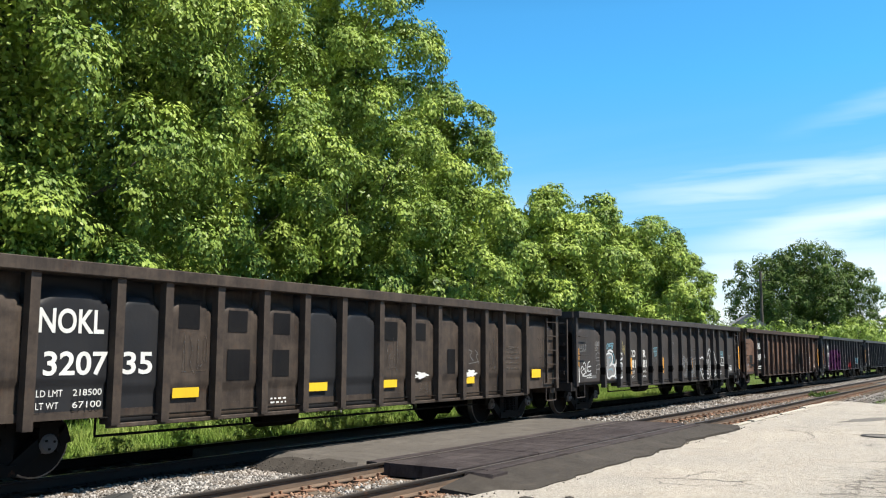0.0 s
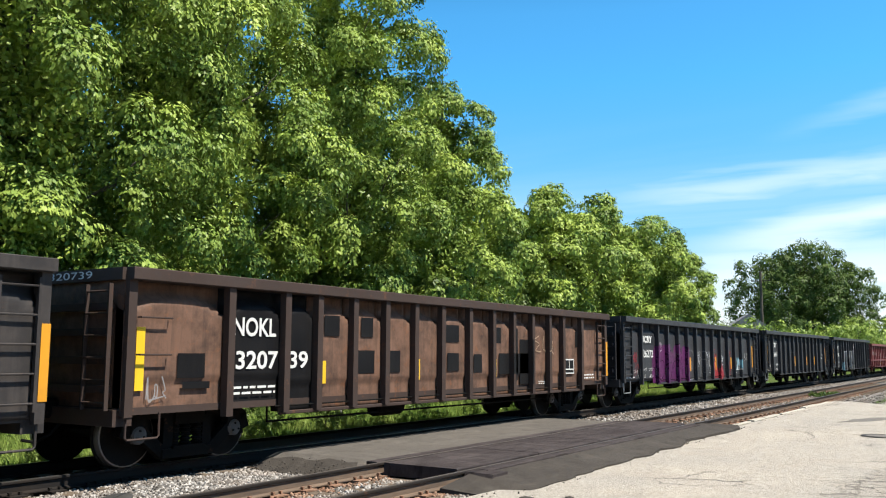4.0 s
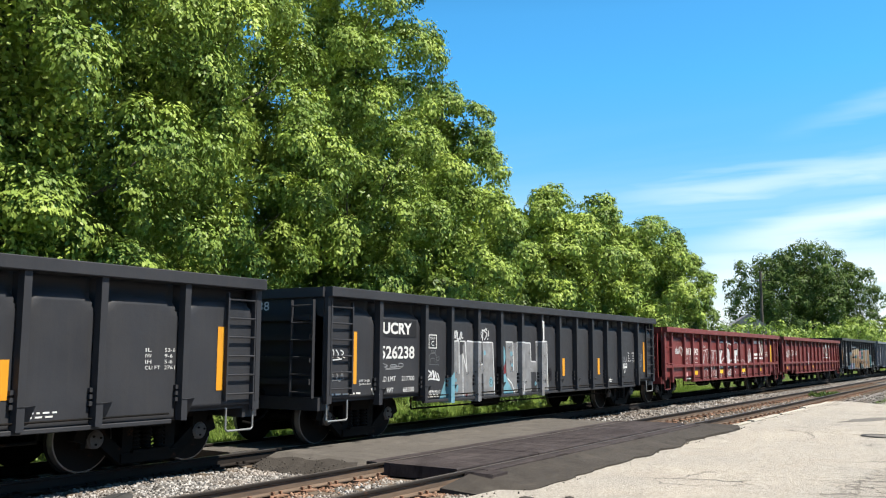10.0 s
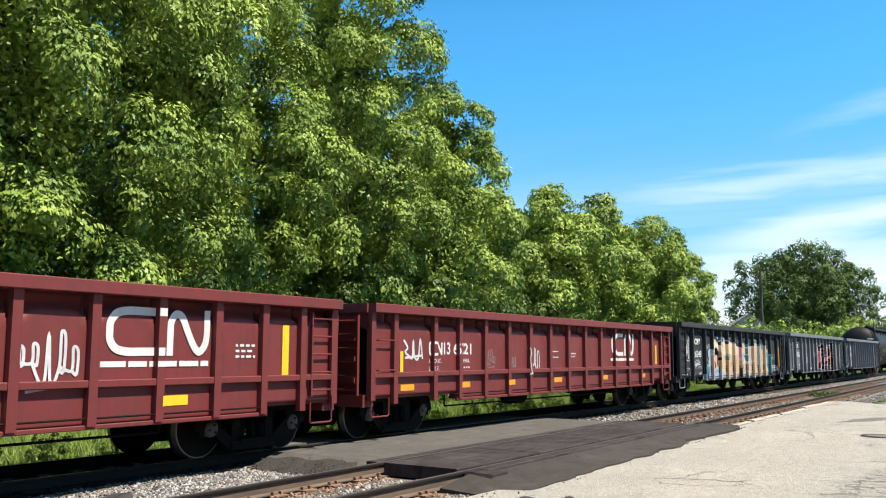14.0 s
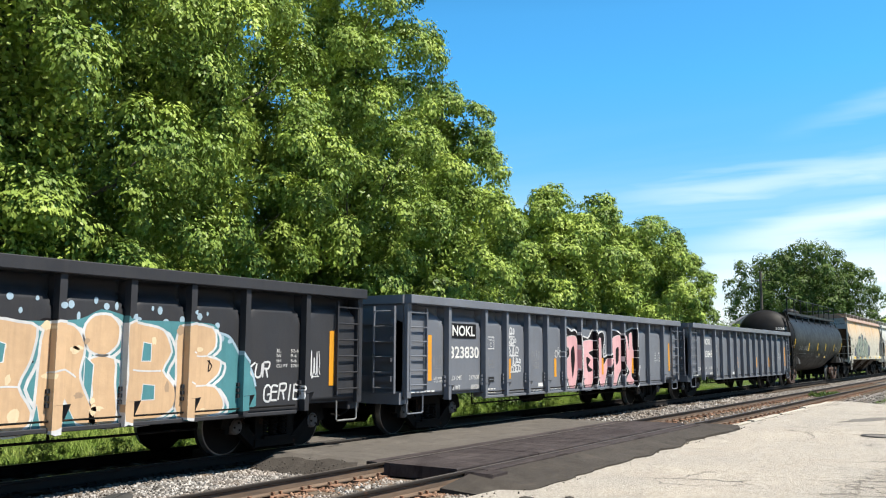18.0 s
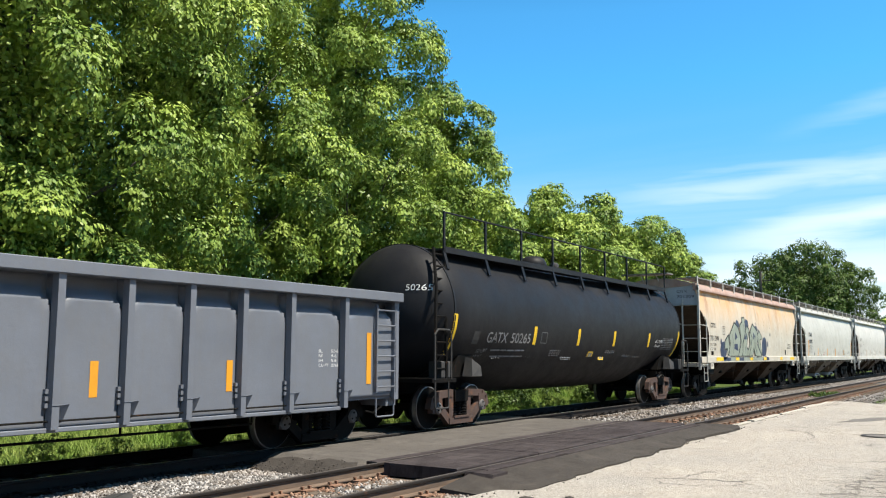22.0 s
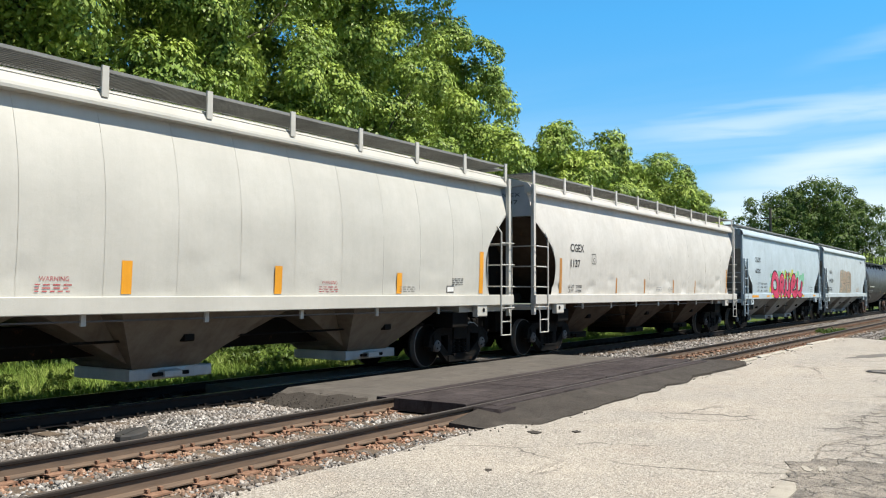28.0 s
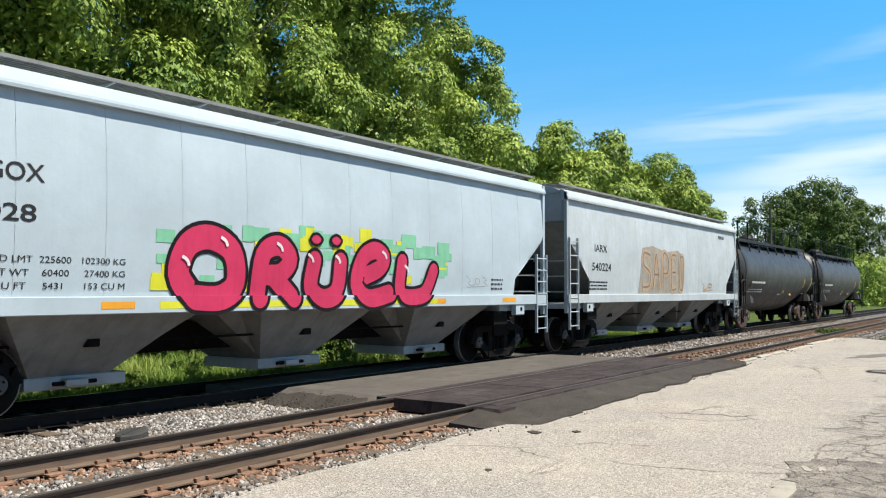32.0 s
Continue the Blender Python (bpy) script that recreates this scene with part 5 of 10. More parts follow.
def frame_sheet(x0, x1, z0, z1, y, dent=0.0, seed=0.0, nx=12, nz=12, thick=0.03, strip=False, bow=(0.085, 6.0)):
    """A steel sheet on a car's side with faint dents, a few centimetres thick."""
    vs = []
    for k in range(nz + 1):
        for i in range(nx + 1):
            u, w = i / nx, k / nz
            x, z = x0 + (x1 - x0) * u, z0 + (z1 - z0) * w
            e = min(u, 1 - u, w, 1 - w) * 2
            d = dent * min(1.0, e * 2.2) * (0.6 + 1.1 * noise.noise(Vector((x * 1.3, z * 1.6, seed))))
            # the loads have pushed the sheet out, so that its top and sides lie further in
            arch = 0.868 - bow[0] * abs(2 * u - 1) ** bow[1]
            d += 0.20 * min(1.0, max(0.0, (w - arch) / 0.045)) ** 0.6 + 0.02 * max(0.0, 1 - min(u, 1 - u) / 0.10)
            if strip and w < 0.215:
                d += 0.035
            vs.append((x, y + (d if y < 0 else -d), z))
    n = len(vs)
    b = (thick if y < 0 else -thick) * 7.5
    edge = [i for i in range(nx + 1)] + [k * (nx + 1) + nx for k in range(1, nz + 1)] + [nz * (nx + 1) + i for i in range(nx - 1, -1, -1)] + [k * (nx + 1) for k in range(nz - 1, 0, -1)]
    vs += [(vs[i][0], y + b, vs[i][2]) for i in edge]
    fs = []
    for k in range(nz):
        for i in range(nx):
            a = k * (nx + 1) + i
            fs.append((a, a + 1, a + nx + 2, a + nx + 1))
    m = len(edge)
    for i in range(m):
        j = (i + 1) % m
        fs.append((edge[i], n + i, n + j, edge[j]))
    fs.append(tuple(range(n + m - 1, n - 1, -1)))
    return Shape().add(vs, fs)


def ladder(car, x0, x1, z0, z1, y, key, rungs=5, face="side", bracket=0.06):
    """Side rails with round rungs; on the car's side (along x) or on its end (along y)."""
    def pt(a, b, z):
        return (a, y - b, z) if face == "side" else (y - b, a, z)
    sh = Shape()
    for x in (x0, x1):
        a, b = pt(x - 0.016, 0.0, z0), pt(x + 0.016, bracket, z1)
        sh.box(min(a[0], b[0]), max(a[0], b[0]), min(a[1], b[1]), max(a[1], b[1]), z0, z1)
    top = part("ladder", sh.mesh("ladder", key), car)
    for k in range(rungs):
        z = z0 + 0.10 + (z1 - z0 - 0.2) * k / (rungs - 1)
        part("rung", Shape().tube([pt(x0, bracket * 0.7, z), pt(x1, bracket * 0.7, z)], 0.015, 6).mesh("rung", key), top)
    return top


def grab(car, x0, x1, z, y, key, out=0.07):
    sh = Shape().tube([(x0, y, z), (x0, y - out, z), (x1, y - out, z), (x1, y, z)], 0.013, 6)
    return part("grab_iron", sh.mesh("grab_iron", key), car)


def stirrup(car, x0, x1, z0, z1, y, key):
    sh = Shape().tube([(x0, y, z1), (x0, y, z0 + 0.03), (x0 + 0.03, y, z0), (x1 - 0.03, y, z0), (x1, y, z0 + 0.03), (x1, y, z1)], 0.017, 6)
    return part("stirrup_step", sh.mesh("stirrup_step", key), car)


def rib_mesh(key, zb, zt, w=0.12, d=0.12, foot=True):
    """An upright pressed rib; with a foot it carries small bolt lugs beside its lower end."""
    ring = [(-w / 2, 0.0), (-w / 2 + 0.008, -d), (w / 2 - 0.012, -d), (w / 2, 0.0)]
    lv = [(zb - 0.02, ring), (zt, ring)]
    vs = [(x, y, z) for z, r in lv for x, y in r]
    sh = Shape().add(vs, [(j, (j + 1) % 4, (j + 1) % 4 + 4, j + 4) for j in range(4)] + [(0, 1, 2, 3), (4, 5, 6, 7)])
    if foot:
        for k in range(3):
            z = zb + 0.24 + 0.085 * k
            sh.box(-w / 2 - 0.045, -w / 2 + 0.01, -0.05, 0.0, z, z + 0.055)
    return sh.mesh("rib", key)


def gusset_mesh(key, zb, w=0.12, d=0.12):
    """The bent plate at a rib's foot: wide and proud at its top, drawn in below."""
    q = [(w / 2 - 0.01, -d - 0.01, zb + 0.17), (w / 2 + 0.13, -d * 0.9, zb + 0.18), (w / 2 + 0.10, 0.03, zb - 0.11), (-w / 2 + 0.01, 0.03, zb - 0.11), (-w / 2 + 0.01, -d - 0.01, zb + 0.17)]
    k = len(q)
    vs = q + [(x, yy + 0.008, z) for x, yy, z in q]
    return Shape().add(vs, [tuple(range(k)), tuple(range(2 * k - 1, k - 1, -1))] + [(j, j + k, (j + 1) % k + k, (j + 1) % k) for j in range(k)]).mesh("gusset", key)


def gondola(s0, label, body, frame_key, ribs, zb=0.80, zt=2.74, length=CAR_LEN, seed=0, mid_rail=False, ladders="both", foot=True, dent=0.006, chord_h=0.17, panel_keys=None, rib_d=0.12):
    """An open-top gondola. Local x runs from the car's middle; ribs are given from its front end."""
    h = length / 2
    car = thing("gondola_car", label, "railcar", group="cars of the train")
    movers.append((car, s0 + h))
    car["half"] = h
    edges = [0.03] + [r for r in ribs if 0.3 < r < length - 0.3] + [length - 0.03]
    for s in (-1, 1):
        y = s * 1.56
        for i, (a, b) in enumerate(zip(edges, edges[1:])):
            key = body if not panel_keys or s > 0 else panel_keys.get(i, body)
            zlow = zb + 0.02 if a < 2.7 or b > length - 1.4 else zb - 0.12
            me = frame_sheet(a - h, b - h, zlow, zt - chord_h + 0.01, y, dent, seed + i * 1.7, nz=28 if s < 0 else 4, nx=10 if s < 0 else 2, strip=foot and ladders == "one", bow=(0.085, 6.0) if ladders == "both" or mid_rail else (0.115, 3.4)).mesh("side_panel", key, smooth=True)
            part("side_panel", me, car)
        me_r = rib_mesh(frame_key, zb - 0.10, zt - chord_h + 0.005, w=0.12 if ladders == "both" else 0.15, d=rib_d, foot=foot and ladders == "both")
        me_g = gusset_mesh(frame_key, zb, d=rib_d)
        for r in edges[1:-1]:
            part("rib", me_r, car, pose(r - h, y, 0, 0, 0, 0 if s < 0 else 180))
            if foot and s < 0 and ladders == "both":
                part("gusset", me_g, car, (r - h, y, 0))
        if s < 0 and not foot and not mid_rail:
            me_c = Shape().box(-0.13, 0.02, -rib_d - 0.02, -0.02, zb + 0.30, zb + 0.36).box(-0.12, -0.08, -rib_d - 0.03, 0.0, zb + 0.24, zb + 0.44).mesh("clamp", "steel_dark")
            for r in edges[1:-1]:
                part("clamp", me_c, car, (r - h, y, 0))
        me_p = rib_mesh(frame_key, zb - 0.02, zt - chord_h + 0.005, w=0.15, d=0.07, foot=False)
        for r in (0.075, length - 0.075):
            part("corner_post", me_p, car, pose(r - h, y, 0, 0, 0, 0 if s < 0 else 180))
        sh = Shape().box(-h, h, y - 0.165 * (s < 0) - 0.19 * (s > 0), y + 0.165 * (s > 0) + 0.19 * (s < 0), zt - chord_h, zt, c=0.012)
        ch = part("top_chord", sh.mesh("top_chord", frame_key), car)
        sh = Shape().box(-h + 2.93, h - 1.65, min(y, y + s * 0.05), max(y, y + s * 0.05), zb - 0.16, zb - 0.10, c=0.01)
        part("side_sill", sh.mesh("side_sill", frame_key), car)
        if mid_rail and s < 0:
            for a, b in zip(edges, edges[1:]):
                me = Shape().box(a - h + 0.07, b - h - 0.07, y - 0.075, y + 0.005, zb + 0.36, zb + 0.46, c=0.012).mesh("mid_rail", frame_key)
                part("mid_rail", me, car)
    part("floor", Shape().box(-h + 0.02, h - 0.02, -1.53, 1.53, zb - 0.02, zb + 0.08).mesh("floor", frame_key), car)
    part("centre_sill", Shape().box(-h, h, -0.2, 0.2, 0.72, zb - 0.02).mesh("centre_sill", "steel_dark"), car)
    for e in (-1, 1):
        x = e * (h - 0.03)
        part("end_panel", Shape().box(min(x, x - e * 0.04), max(x, x - e * 0.04), -1.5, 1.5, zb - 0.05, zt - 0.02).mesh("end_panel", body), car)
        sh = Shape().box(min(x - e * 0.05, x + e * 0.09), max(x - e * 0.05, x + e * 0.09), -1.56, 1.56, zt - chord_h, zt - 0.004)
        part("end_chord", sh.mesh("end_chord", frame_key), car)
        for z in (1.12, 1.50, 1.88, 2.22):
            sh = Shape().box(min(x, x + e * 0.11), max(x, x + e * 0.11), -1.3, 1.3, z - 0.05, z + 0.05)
            part("end_rib", sh.mesh("end_rib", frame_key), car)
        part("end_sill", Shape().box(min(x - e * 0.2, x + e * 0.10), max(x - e * 0.2, x + e * 0.10), -1.5, 1.5, zb - 0.16, zb + 0.06).mesh("end_sill", frame_key), car)
    # ladders, grab irons, steps on both ends of the near side and on the far corner
    yl = SIDE - 0.02
    if ladders == "both":
        ladder(car, -h + 0.10, -h + 0.68, zb + 0.10, zt - 0.24, yl, frame_key, 6)
        ladder(car, h - 0.68, h - 0.10, zb + 0.10, zt - 0.24, yl, frame_key, 6)
    else:
        for z in ((1.30, 1.85) if mid_rail else (1.58, 2.08)):
            grab(car, -h + 0.20, -h + 0.72, z, yl, frame_key)
        ladder(car, h - 0.66, h - 0.16, zb + 0.10, zt - 0.24, yl, frame_key, 5)
    ladder(car, -1.42, -0.92, zb + 0.05, zt - 0.22, -h - 0.10, frame_key, 6, face="end")
    for x in (-h + 0.08, h - 0.62):
        stirrup(car, x, x + 0.54, 0.46, zb, SIDE - 0.01, "galv" if body == "charcoal" else frame_key)
    # brake gear under the floor
    sh = Shape().disc([(-0.45, 0.14), (-0.4, 0.18), (0.4, 0.18), (0.45, 0.14)], 14, "x", centre=(-1.2, -0.75, 0.56))
    part("air_reservoir", sh.mesh("air_reservoir", "steel_dark"), car)
    sh = Shape().tube([(-h + 3.0, -1.25, 0.52), (h - 3.4, -1.25, 0.50)], 0.02, 5)
    for x in (-h + 3.0, -2.4, 2.2, h - 3.4):
        sh.tube([(x, -1.25, 0.52), (x, -1.25, 0.78)], 0.018, 5)
    part("brake_rod", sh.mesh("brake_rod", "steel_dark"), car)
    sh = Shape().tube([(-h + 2.8, SIDE - 0.05, zb - 0.02), (h - 1.7, SIDE - 0.05, zb - 0.02)], 0.014, 5)
    part("train_line_pipe", sh.mesh("train_line_pipe", "steel_dark"), car)
    truck(car, -h + 1.57)
    truck(car, h - (1.40 if mid_rail else 1.57))
    ends_gear(car, h)
    return car


R_NOKL = [1.80, 3.00, 3.78, 4.72, 5.66, 6.60, 7.55, 8.62, 9.62, 10.56, 11.50, 12.42, 13.2, 14.33]
R_UCRY = [1.45, 2.93, 3.88, 4.95, 5.95, 6.95, 7.97, 8.98, 10.0, 11.03, 12.05, 13.1, 14.45]
R_CN = [0.75, 2.10, 3.05, 4.10, 5.16, 6.22, 7.30, 8.36, 9.42, 10.48, 11.54, 12.58, 13.60, 14.55, 15.42]
R_COER = [1.84, 3.0, 3.76, 4.70, 5.66, 6.58, 7.56, 8.60, 9.58, 10.52, 11.44, 12.38, 13.15, 14.25]

car1 = gondola(4.25, "dark brown rusty gondola with patched black panels", "brown", "brown", R_NOKL, seed=1, ladders="one", foot=True, panel_keys={1: "patch_grey", 2: "patch_grey", 6: "patch_grey", 7: "patch_grey"})
car2 = gondola(21.42, "dark brown gondola with white chalky spray paint", "brown_two", "brown_two", R_COER, seed=2, ladders="one", foot=False)
car3 = gondola(38.62, "rust brown gondola with black paint patches", "rust", "rust_frame", R_NOKL, seed=3, ladders="one", foot=True, dent=0.018, panel_keys={1: "patch", 2: "patch"})
car4 = gondola(55.98, "charcoal gondola with purple and red spray paint", "charcoal", "charcoal", R_UCRY, length=15.94, seed=4)
car5 = gondola(73.30, "clean charcoal gondola with amber reflectors", "charcoal", "charcoal", R_UCRY, length=15.94, seed=5)
car6 = gondola(90.80, "charcoal gondola with silver spray-painted letters", "charcoal", "charcoal", R_UCRY, length=15.94, seed=6)
car7 = gondola(107.75, "oxide red gondola with white spray-painted letters", "red", "red", R_CN, zt=2.52, length=16.3, seed=7, mid_rail=True, ladders="one", foot=False, rib_d=0.085)
car8 = gondola(124.98, "oxide red gondola with a mid rail", "red", "red", R_CN, zt=2.52, length=16.3, seed=8, mid_rail=True, ladders="one", foot=False, rib_d=0.085)
car9 = gondola(142.25, "charcoal gondola with a peach spray-painted mural", "charcoal", "charcoal", R_UCRY, length=15.94, seed=9)
car10 = gondola(159.56, "grey gondola with pink spray-painted letters", "grey", "grey", R_UCRY, length=16.05, seed=10)
car11 = gondola(176.97, "clean grey gondola with amber reflectors", "grey", "grey", R_UCRY, length=16.05, seed=11)
# ---- covered hoppers ----
def hop_side(z, barrel=0.17):
    """How far a hopper's side stands out at height z: barrel-shaped, rounding in under the eave."""
    u = (z - 2.60) / 1.15
    return 1.60 - barrel * max(0.0, u) ** 2 - 0.035 * max(0.0, -u) ** 2


def hopper(s0, length, label, key, frame_key, seed=0, rails=True, end_key=None, seam=1.18, neck=((1.5, 0.82), (1.75, 0.95), (2.05, 1.03), (2.3, 1.03), (2.5, 0.97), (2.72, 0.82), (2.9, 0.62), (3.05, 0.42), (3.25, 0.14), (3.36, 0.0)), low_key=None, eave_key=None, barrel=0.17, post_key=None, trucks=(1.8, 1.4), dents=0.0, bay_step=4.5):
    h = length / 2
    car = thing("covered_hopper_car", label, "railcar", group="cars of the train")
    movers.append((car, s0 + h))
    car["barrel"] = barrel
    zs = [1.52 + (4.10 - 1.52) * k / 28 for k in range(29)]
    # the body between its sloping ends: side sheets, one between each pair of seams
    x0 = -h + 0.12
    count = max(6, round((length - 0.24) / seam))
    for s in (-1, 1):
        for i in range(count):
            a, b = x0 + (length - 0.24) * i / count, x0 + (length - 0.24) * (i + 1) / count
            vs, fs, nx = [], [], 12 if dents and s < 0 else 6
            for k, z in enumerate(zs):
                for j in range(nx + 1):
                    x = a + 0.002 + (b - a - 0.004) * j / nx
                    # the ends are cut back below: the side sheet narrows to its neck
                    lim = h - 0.12 - float(np.interp(z, [q[0] for q in neck], [q[1] for q in neck]))
                    x = max(-lim, min(lim, x))
                    bul = 0.004 * math.sin(math.pi * j / nx) * (1 if 1.7 < z < 4 else 0.3)
                    if dents:      # knocks along the foot of the side
                        bul -= dents * max(0.0, noise.noise(Vector((x * 1.9, z * 3.2, seed * 5.0))) - 0.12) * max(0.0, min(1.0, (2.25 - z) / 0.4)) * min(1.0, (z - 1.52) / 0.1)
                    vs.append((x, s * (hop_side(z, barrel) + bul - 0.01), z))
            for k in range(len(zs) - 1):
                for j in range(nx):
                    q = k * (nx + 1) + j
                    fs.append((q, q + 1, q + nx + 2, q + nx + 1))
            part("side_sheet", mesh_of("side_sheet", vs, fs if s < 0 else [f[::-1] for f in fs], (key,), True), car)
        # eave bar, roof half, side sill
        ye = 1.645 - 0.7 * barrel
        ring = [(s * (ye - 0.20), 3.995), (s * ye, 3.995), (s * (ye + 0.006), 4.035), (s * (ye - 0.004), 4.075), (s * (ye - 0.05), 4.16), (s * (ye - 0.11), 4.235), (s * (ye - 0.22), 4.275)]
        sh = Shape().sweep([(x, ring if s < 0 else ring[::-1]) for x in (-h + 0.02, h - 0.02)])
        part("eave", sh.mesh("eave", eave_key or frame_key), car)
        sh = Shape().box(-h, h, min(s * 1.50, s * 1.64), max(s * 1.50, s * 1.64), 1.30, 1.53, c=0.012)
        part("side_sill", sh.mesh("side_sill", key if frame_key == key else frame_key), car)
        for e in (-1, 1):   # bolster web at the ends of the sill
            sh = Shape().box(min(e * (h - 1.15), e * (h - 1.55)), max(e * (h - 1.15), e * (h - 1.55)), min(s * 1.50, s * 1.62), max(s * 1.50, s * 1.62), 1.06, 1.36, c=0.02)
            pad = part("jacking_pad", sh.mesh("jacking_pad", frame_key), car)
            if s < 0:
                part("jack_hole", Shape().disc([(-1.622, 0.05), (-1.627, 0.05)], 12, centre=(e * (h - 1.30), 0, 1.20)).mesh("jack_hole", "steel_dark"), pad)
    roof = Shape().sweep([(x, [(-1.46, 4.20), (-1.15, 4.32), (-0.7, 4.43), (0, 4.49), (0.7, 4.43), (1.15, 4.32), (1.46, 4.20), (0, 4.10)]) for x in (-h + 0.05, h - 0.05)])
    part("roof", roof.mesh("roof", eave_key or frame_key), car)
    # running board with its posts
    if rails:
        k = max(8, round(length / 1.75))
        for i in range(k + 1):
            x = -h + 0.15 + (length - 0.3) * i / k
            part("walk_post", Shape().box(x - 0.05, x + 0.05, -1.525, -1.495, 4.12, 4.53).mesh("walk_post", post_key or frame_key), car)
        sh = Shape()
        for y in (-1.48, -0.70):
            sh.box(-h + 0.1, h - 0.1, y - 0.012, y + 0.012, 4.455, 4.50)
        x = -h + 0.1
        while x < h - 0.1:
            sh.box(x, x + 0.024, -1.46, -0.72, 4.462, 4.49)
            x += 0.056
        part("running_board", sh.mesh("running_board", "walk_steel"), car)
    else:
        sh = Shape()
        for y in (-1.30, -0.62):
            sh.box(-h + 0.1, h - 0.1, y - 0.012, y + 0.012, 4.40, 4.45)
        x = -h + 0.1
        while x < h - 0.1:
            sh.box(x, x + 0.024, -1.28, -0.64, 4.41, 4.44)
            x += 0.056
        part("running_board", sh.mesh("running_board", "walk_steel"), car)
        for i in range(10):
            x = -h + 0.9 + (length - 1.8) * i / 9
            vs = [(x - 0.02, -1.29, 4.40), (x - 0.02, -0.65, 4.40), (x - 0.02, -0.80, 4.30), (x + 0.02, -1.29, 4.40), (x + 0.02, -0.65, 4.40), (x + 0.02, -0.80, 4.30)]
            part("board_bracket", Shape().add(vs, [(0, 1, 2), (5, 4, 3), (0, 3, 4, 1), (1, 4, 5, 2), (2, 5, 3, 0)]).mesh("board_bracket", frame_key), car)
    # end: upper bulkhead and slope sheet falling inwards
    ek = end_key or "hop_end"
    for e in (-1, 1):
        x = e * (h - 0.12)
        def q(zz):
            return hop_side(zz, barrel) - 0.02
        arch = [(x, yy * q(4.1) / 1.46, zz) for yy, zz in ((-1.46, 4.17), (-1.15, 4.33), (-0.7, 4.44), (0, 4.50), (0.7, 4.44), (1.15, 4.33), (1.46, 4.17))]
        flank = [(x, q(zz), zz) for zz in (3.95, 3.7, 3.44)]
        vs = [(x, q(3.4), 3.42), (x, -q(3.4), 3.42),
              (x - e * 1.25, -q(2.35), 2.35), (x - e * 1.25, q(2.35), 2.35), (x - e * 2.2, -1.5, 1.4), (x - e * 2.2, 1.5, 1.4)]
        ring = arch + flank + [(p[0], -p[1], p[2]) for p in flank[::-1]]
        part("end_sheet", mesh_of("end_sheet", ring + [(p[0] - e * 0.02, p[1], p[2]) for p in ring], [tuple(range(13)), tuple(range(25, 12, -1))] + [(k, k + 13, (k + 1) % 13 + 13, (k + 1) % 13) for k in range(13)], (ek,)), car)
        # slope sheet in the dark underside colour, which stands in for its shade
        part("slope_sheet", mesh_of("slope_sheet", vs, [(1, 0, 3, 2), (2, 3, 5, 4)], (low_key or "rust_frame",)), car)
        # upright web on the centre line under the slope sheet, bolster and brake gear below the platform
        vs = [(x - e * 0.25, yy, zz) if k == 0 else (x - e * k, yy, zz) for yy in (-0.03, 0.03) for k, zz in ((0, 1.3), (0, 3.20), (1.15, 2.40), (2.05, 1.45), (2.05, 1.3))]
        part("centre_web", Shape().add(vs, [(0, 1, 2, 3, 4), (9, 8, 7, 6, 5)] + [(k, k + 5, (k + 1) % 5 + 5, (k + 1) % 5) for k in range(5)]).mesh("centre_web", "steel_dark"), car)
        part("body_bolster", Shape().box(min(x - e * 1.5, x - e * 2.1), max(x - e * 1.5, x - e * 2.1), -1.42, 1.42, 0.84, 1.16, c=0.02).mesh("body_bolster", "steel_dark"), car)
        part("draft_sill", Shape().box(min(x - e * 0.05, x - e * 2.0), max(x - e * 0.05, x - e * 2.0), -0.42, 0.42, 0.60, 1.16, c=0.02).mesh("draft_sill", "steel_dark"), car)
        part("brake_reservoir", Shape().disc([(-0.4, 0.15), (-0.35, 0.20), (0.35, 0.20), (0.4, 0.15)], 14, "x", centre=(x - e * 0.7, 0.55, 1.52)).mesh("brake_reservoir", "steel_dark", smooth=True), car)
        part("brake_cylinder", Shape().disc([(-0.25, 0.12), (0.2, 0.12), (0.25, 0.06)], 12, "x", centre=(x - e * 0.75, -0.55, 1.45)).mesh("brake_cylinder", "steel_dark", smooth=True), car)
        part("brake_pipe", Shape().tube([(x - e * 0.1, -0.9, 1.25), (x - e * 0.1, -0.7, 1.6), (x - e * 0.5, -0.6, 1.75), (x - e * 0.9, -0.55, 1.5)], 0.02, 5).mesh("brake_pipe", "steel_dark"), car)
        for y in (-1.58, 1.50):
            post = Shape().box(min(x, x + e * 0.10), max(x, x + e * 0.10), y, y + 0.08, 1.05, 4.19, c=0.008)
            part("corner_post", post.mesh("corner_post", post_key or frame_key), car)
        sh = Shape().box(min(x - e * 1.9, x + e * 0.06), max(x - e * 1.9, x + e * 0.06), -1.45, 1.45, 1.16, 1.30)
        part("platform", sh.mesh("platform", frame_key), car)
        # side ladder by the end, and grab irons across the end
        lk = post_key or frame_key
        if rails:
            # rungs bent round the corner, between a rail on the end and a hooked rail on the side
            xo, ys = x + e * 0.10, -1.66
            lad = part("ladder", Shape().box(min(xo, xo - e * 0.03), max(xo, xo - e * 0.03), -0.97, -0.92, 1.16, 3.66).mesh("ladder", lk), car)
            xs_ = x - e * 0.48
            part("side_rail", Shape().tube([(xs_ - e * 0.04, -1.57, 3.06), (xs_, ys, 2.92), (xs_, ys, 0.62)], 0.02, 6).mesh("side_rail", lk), lad)
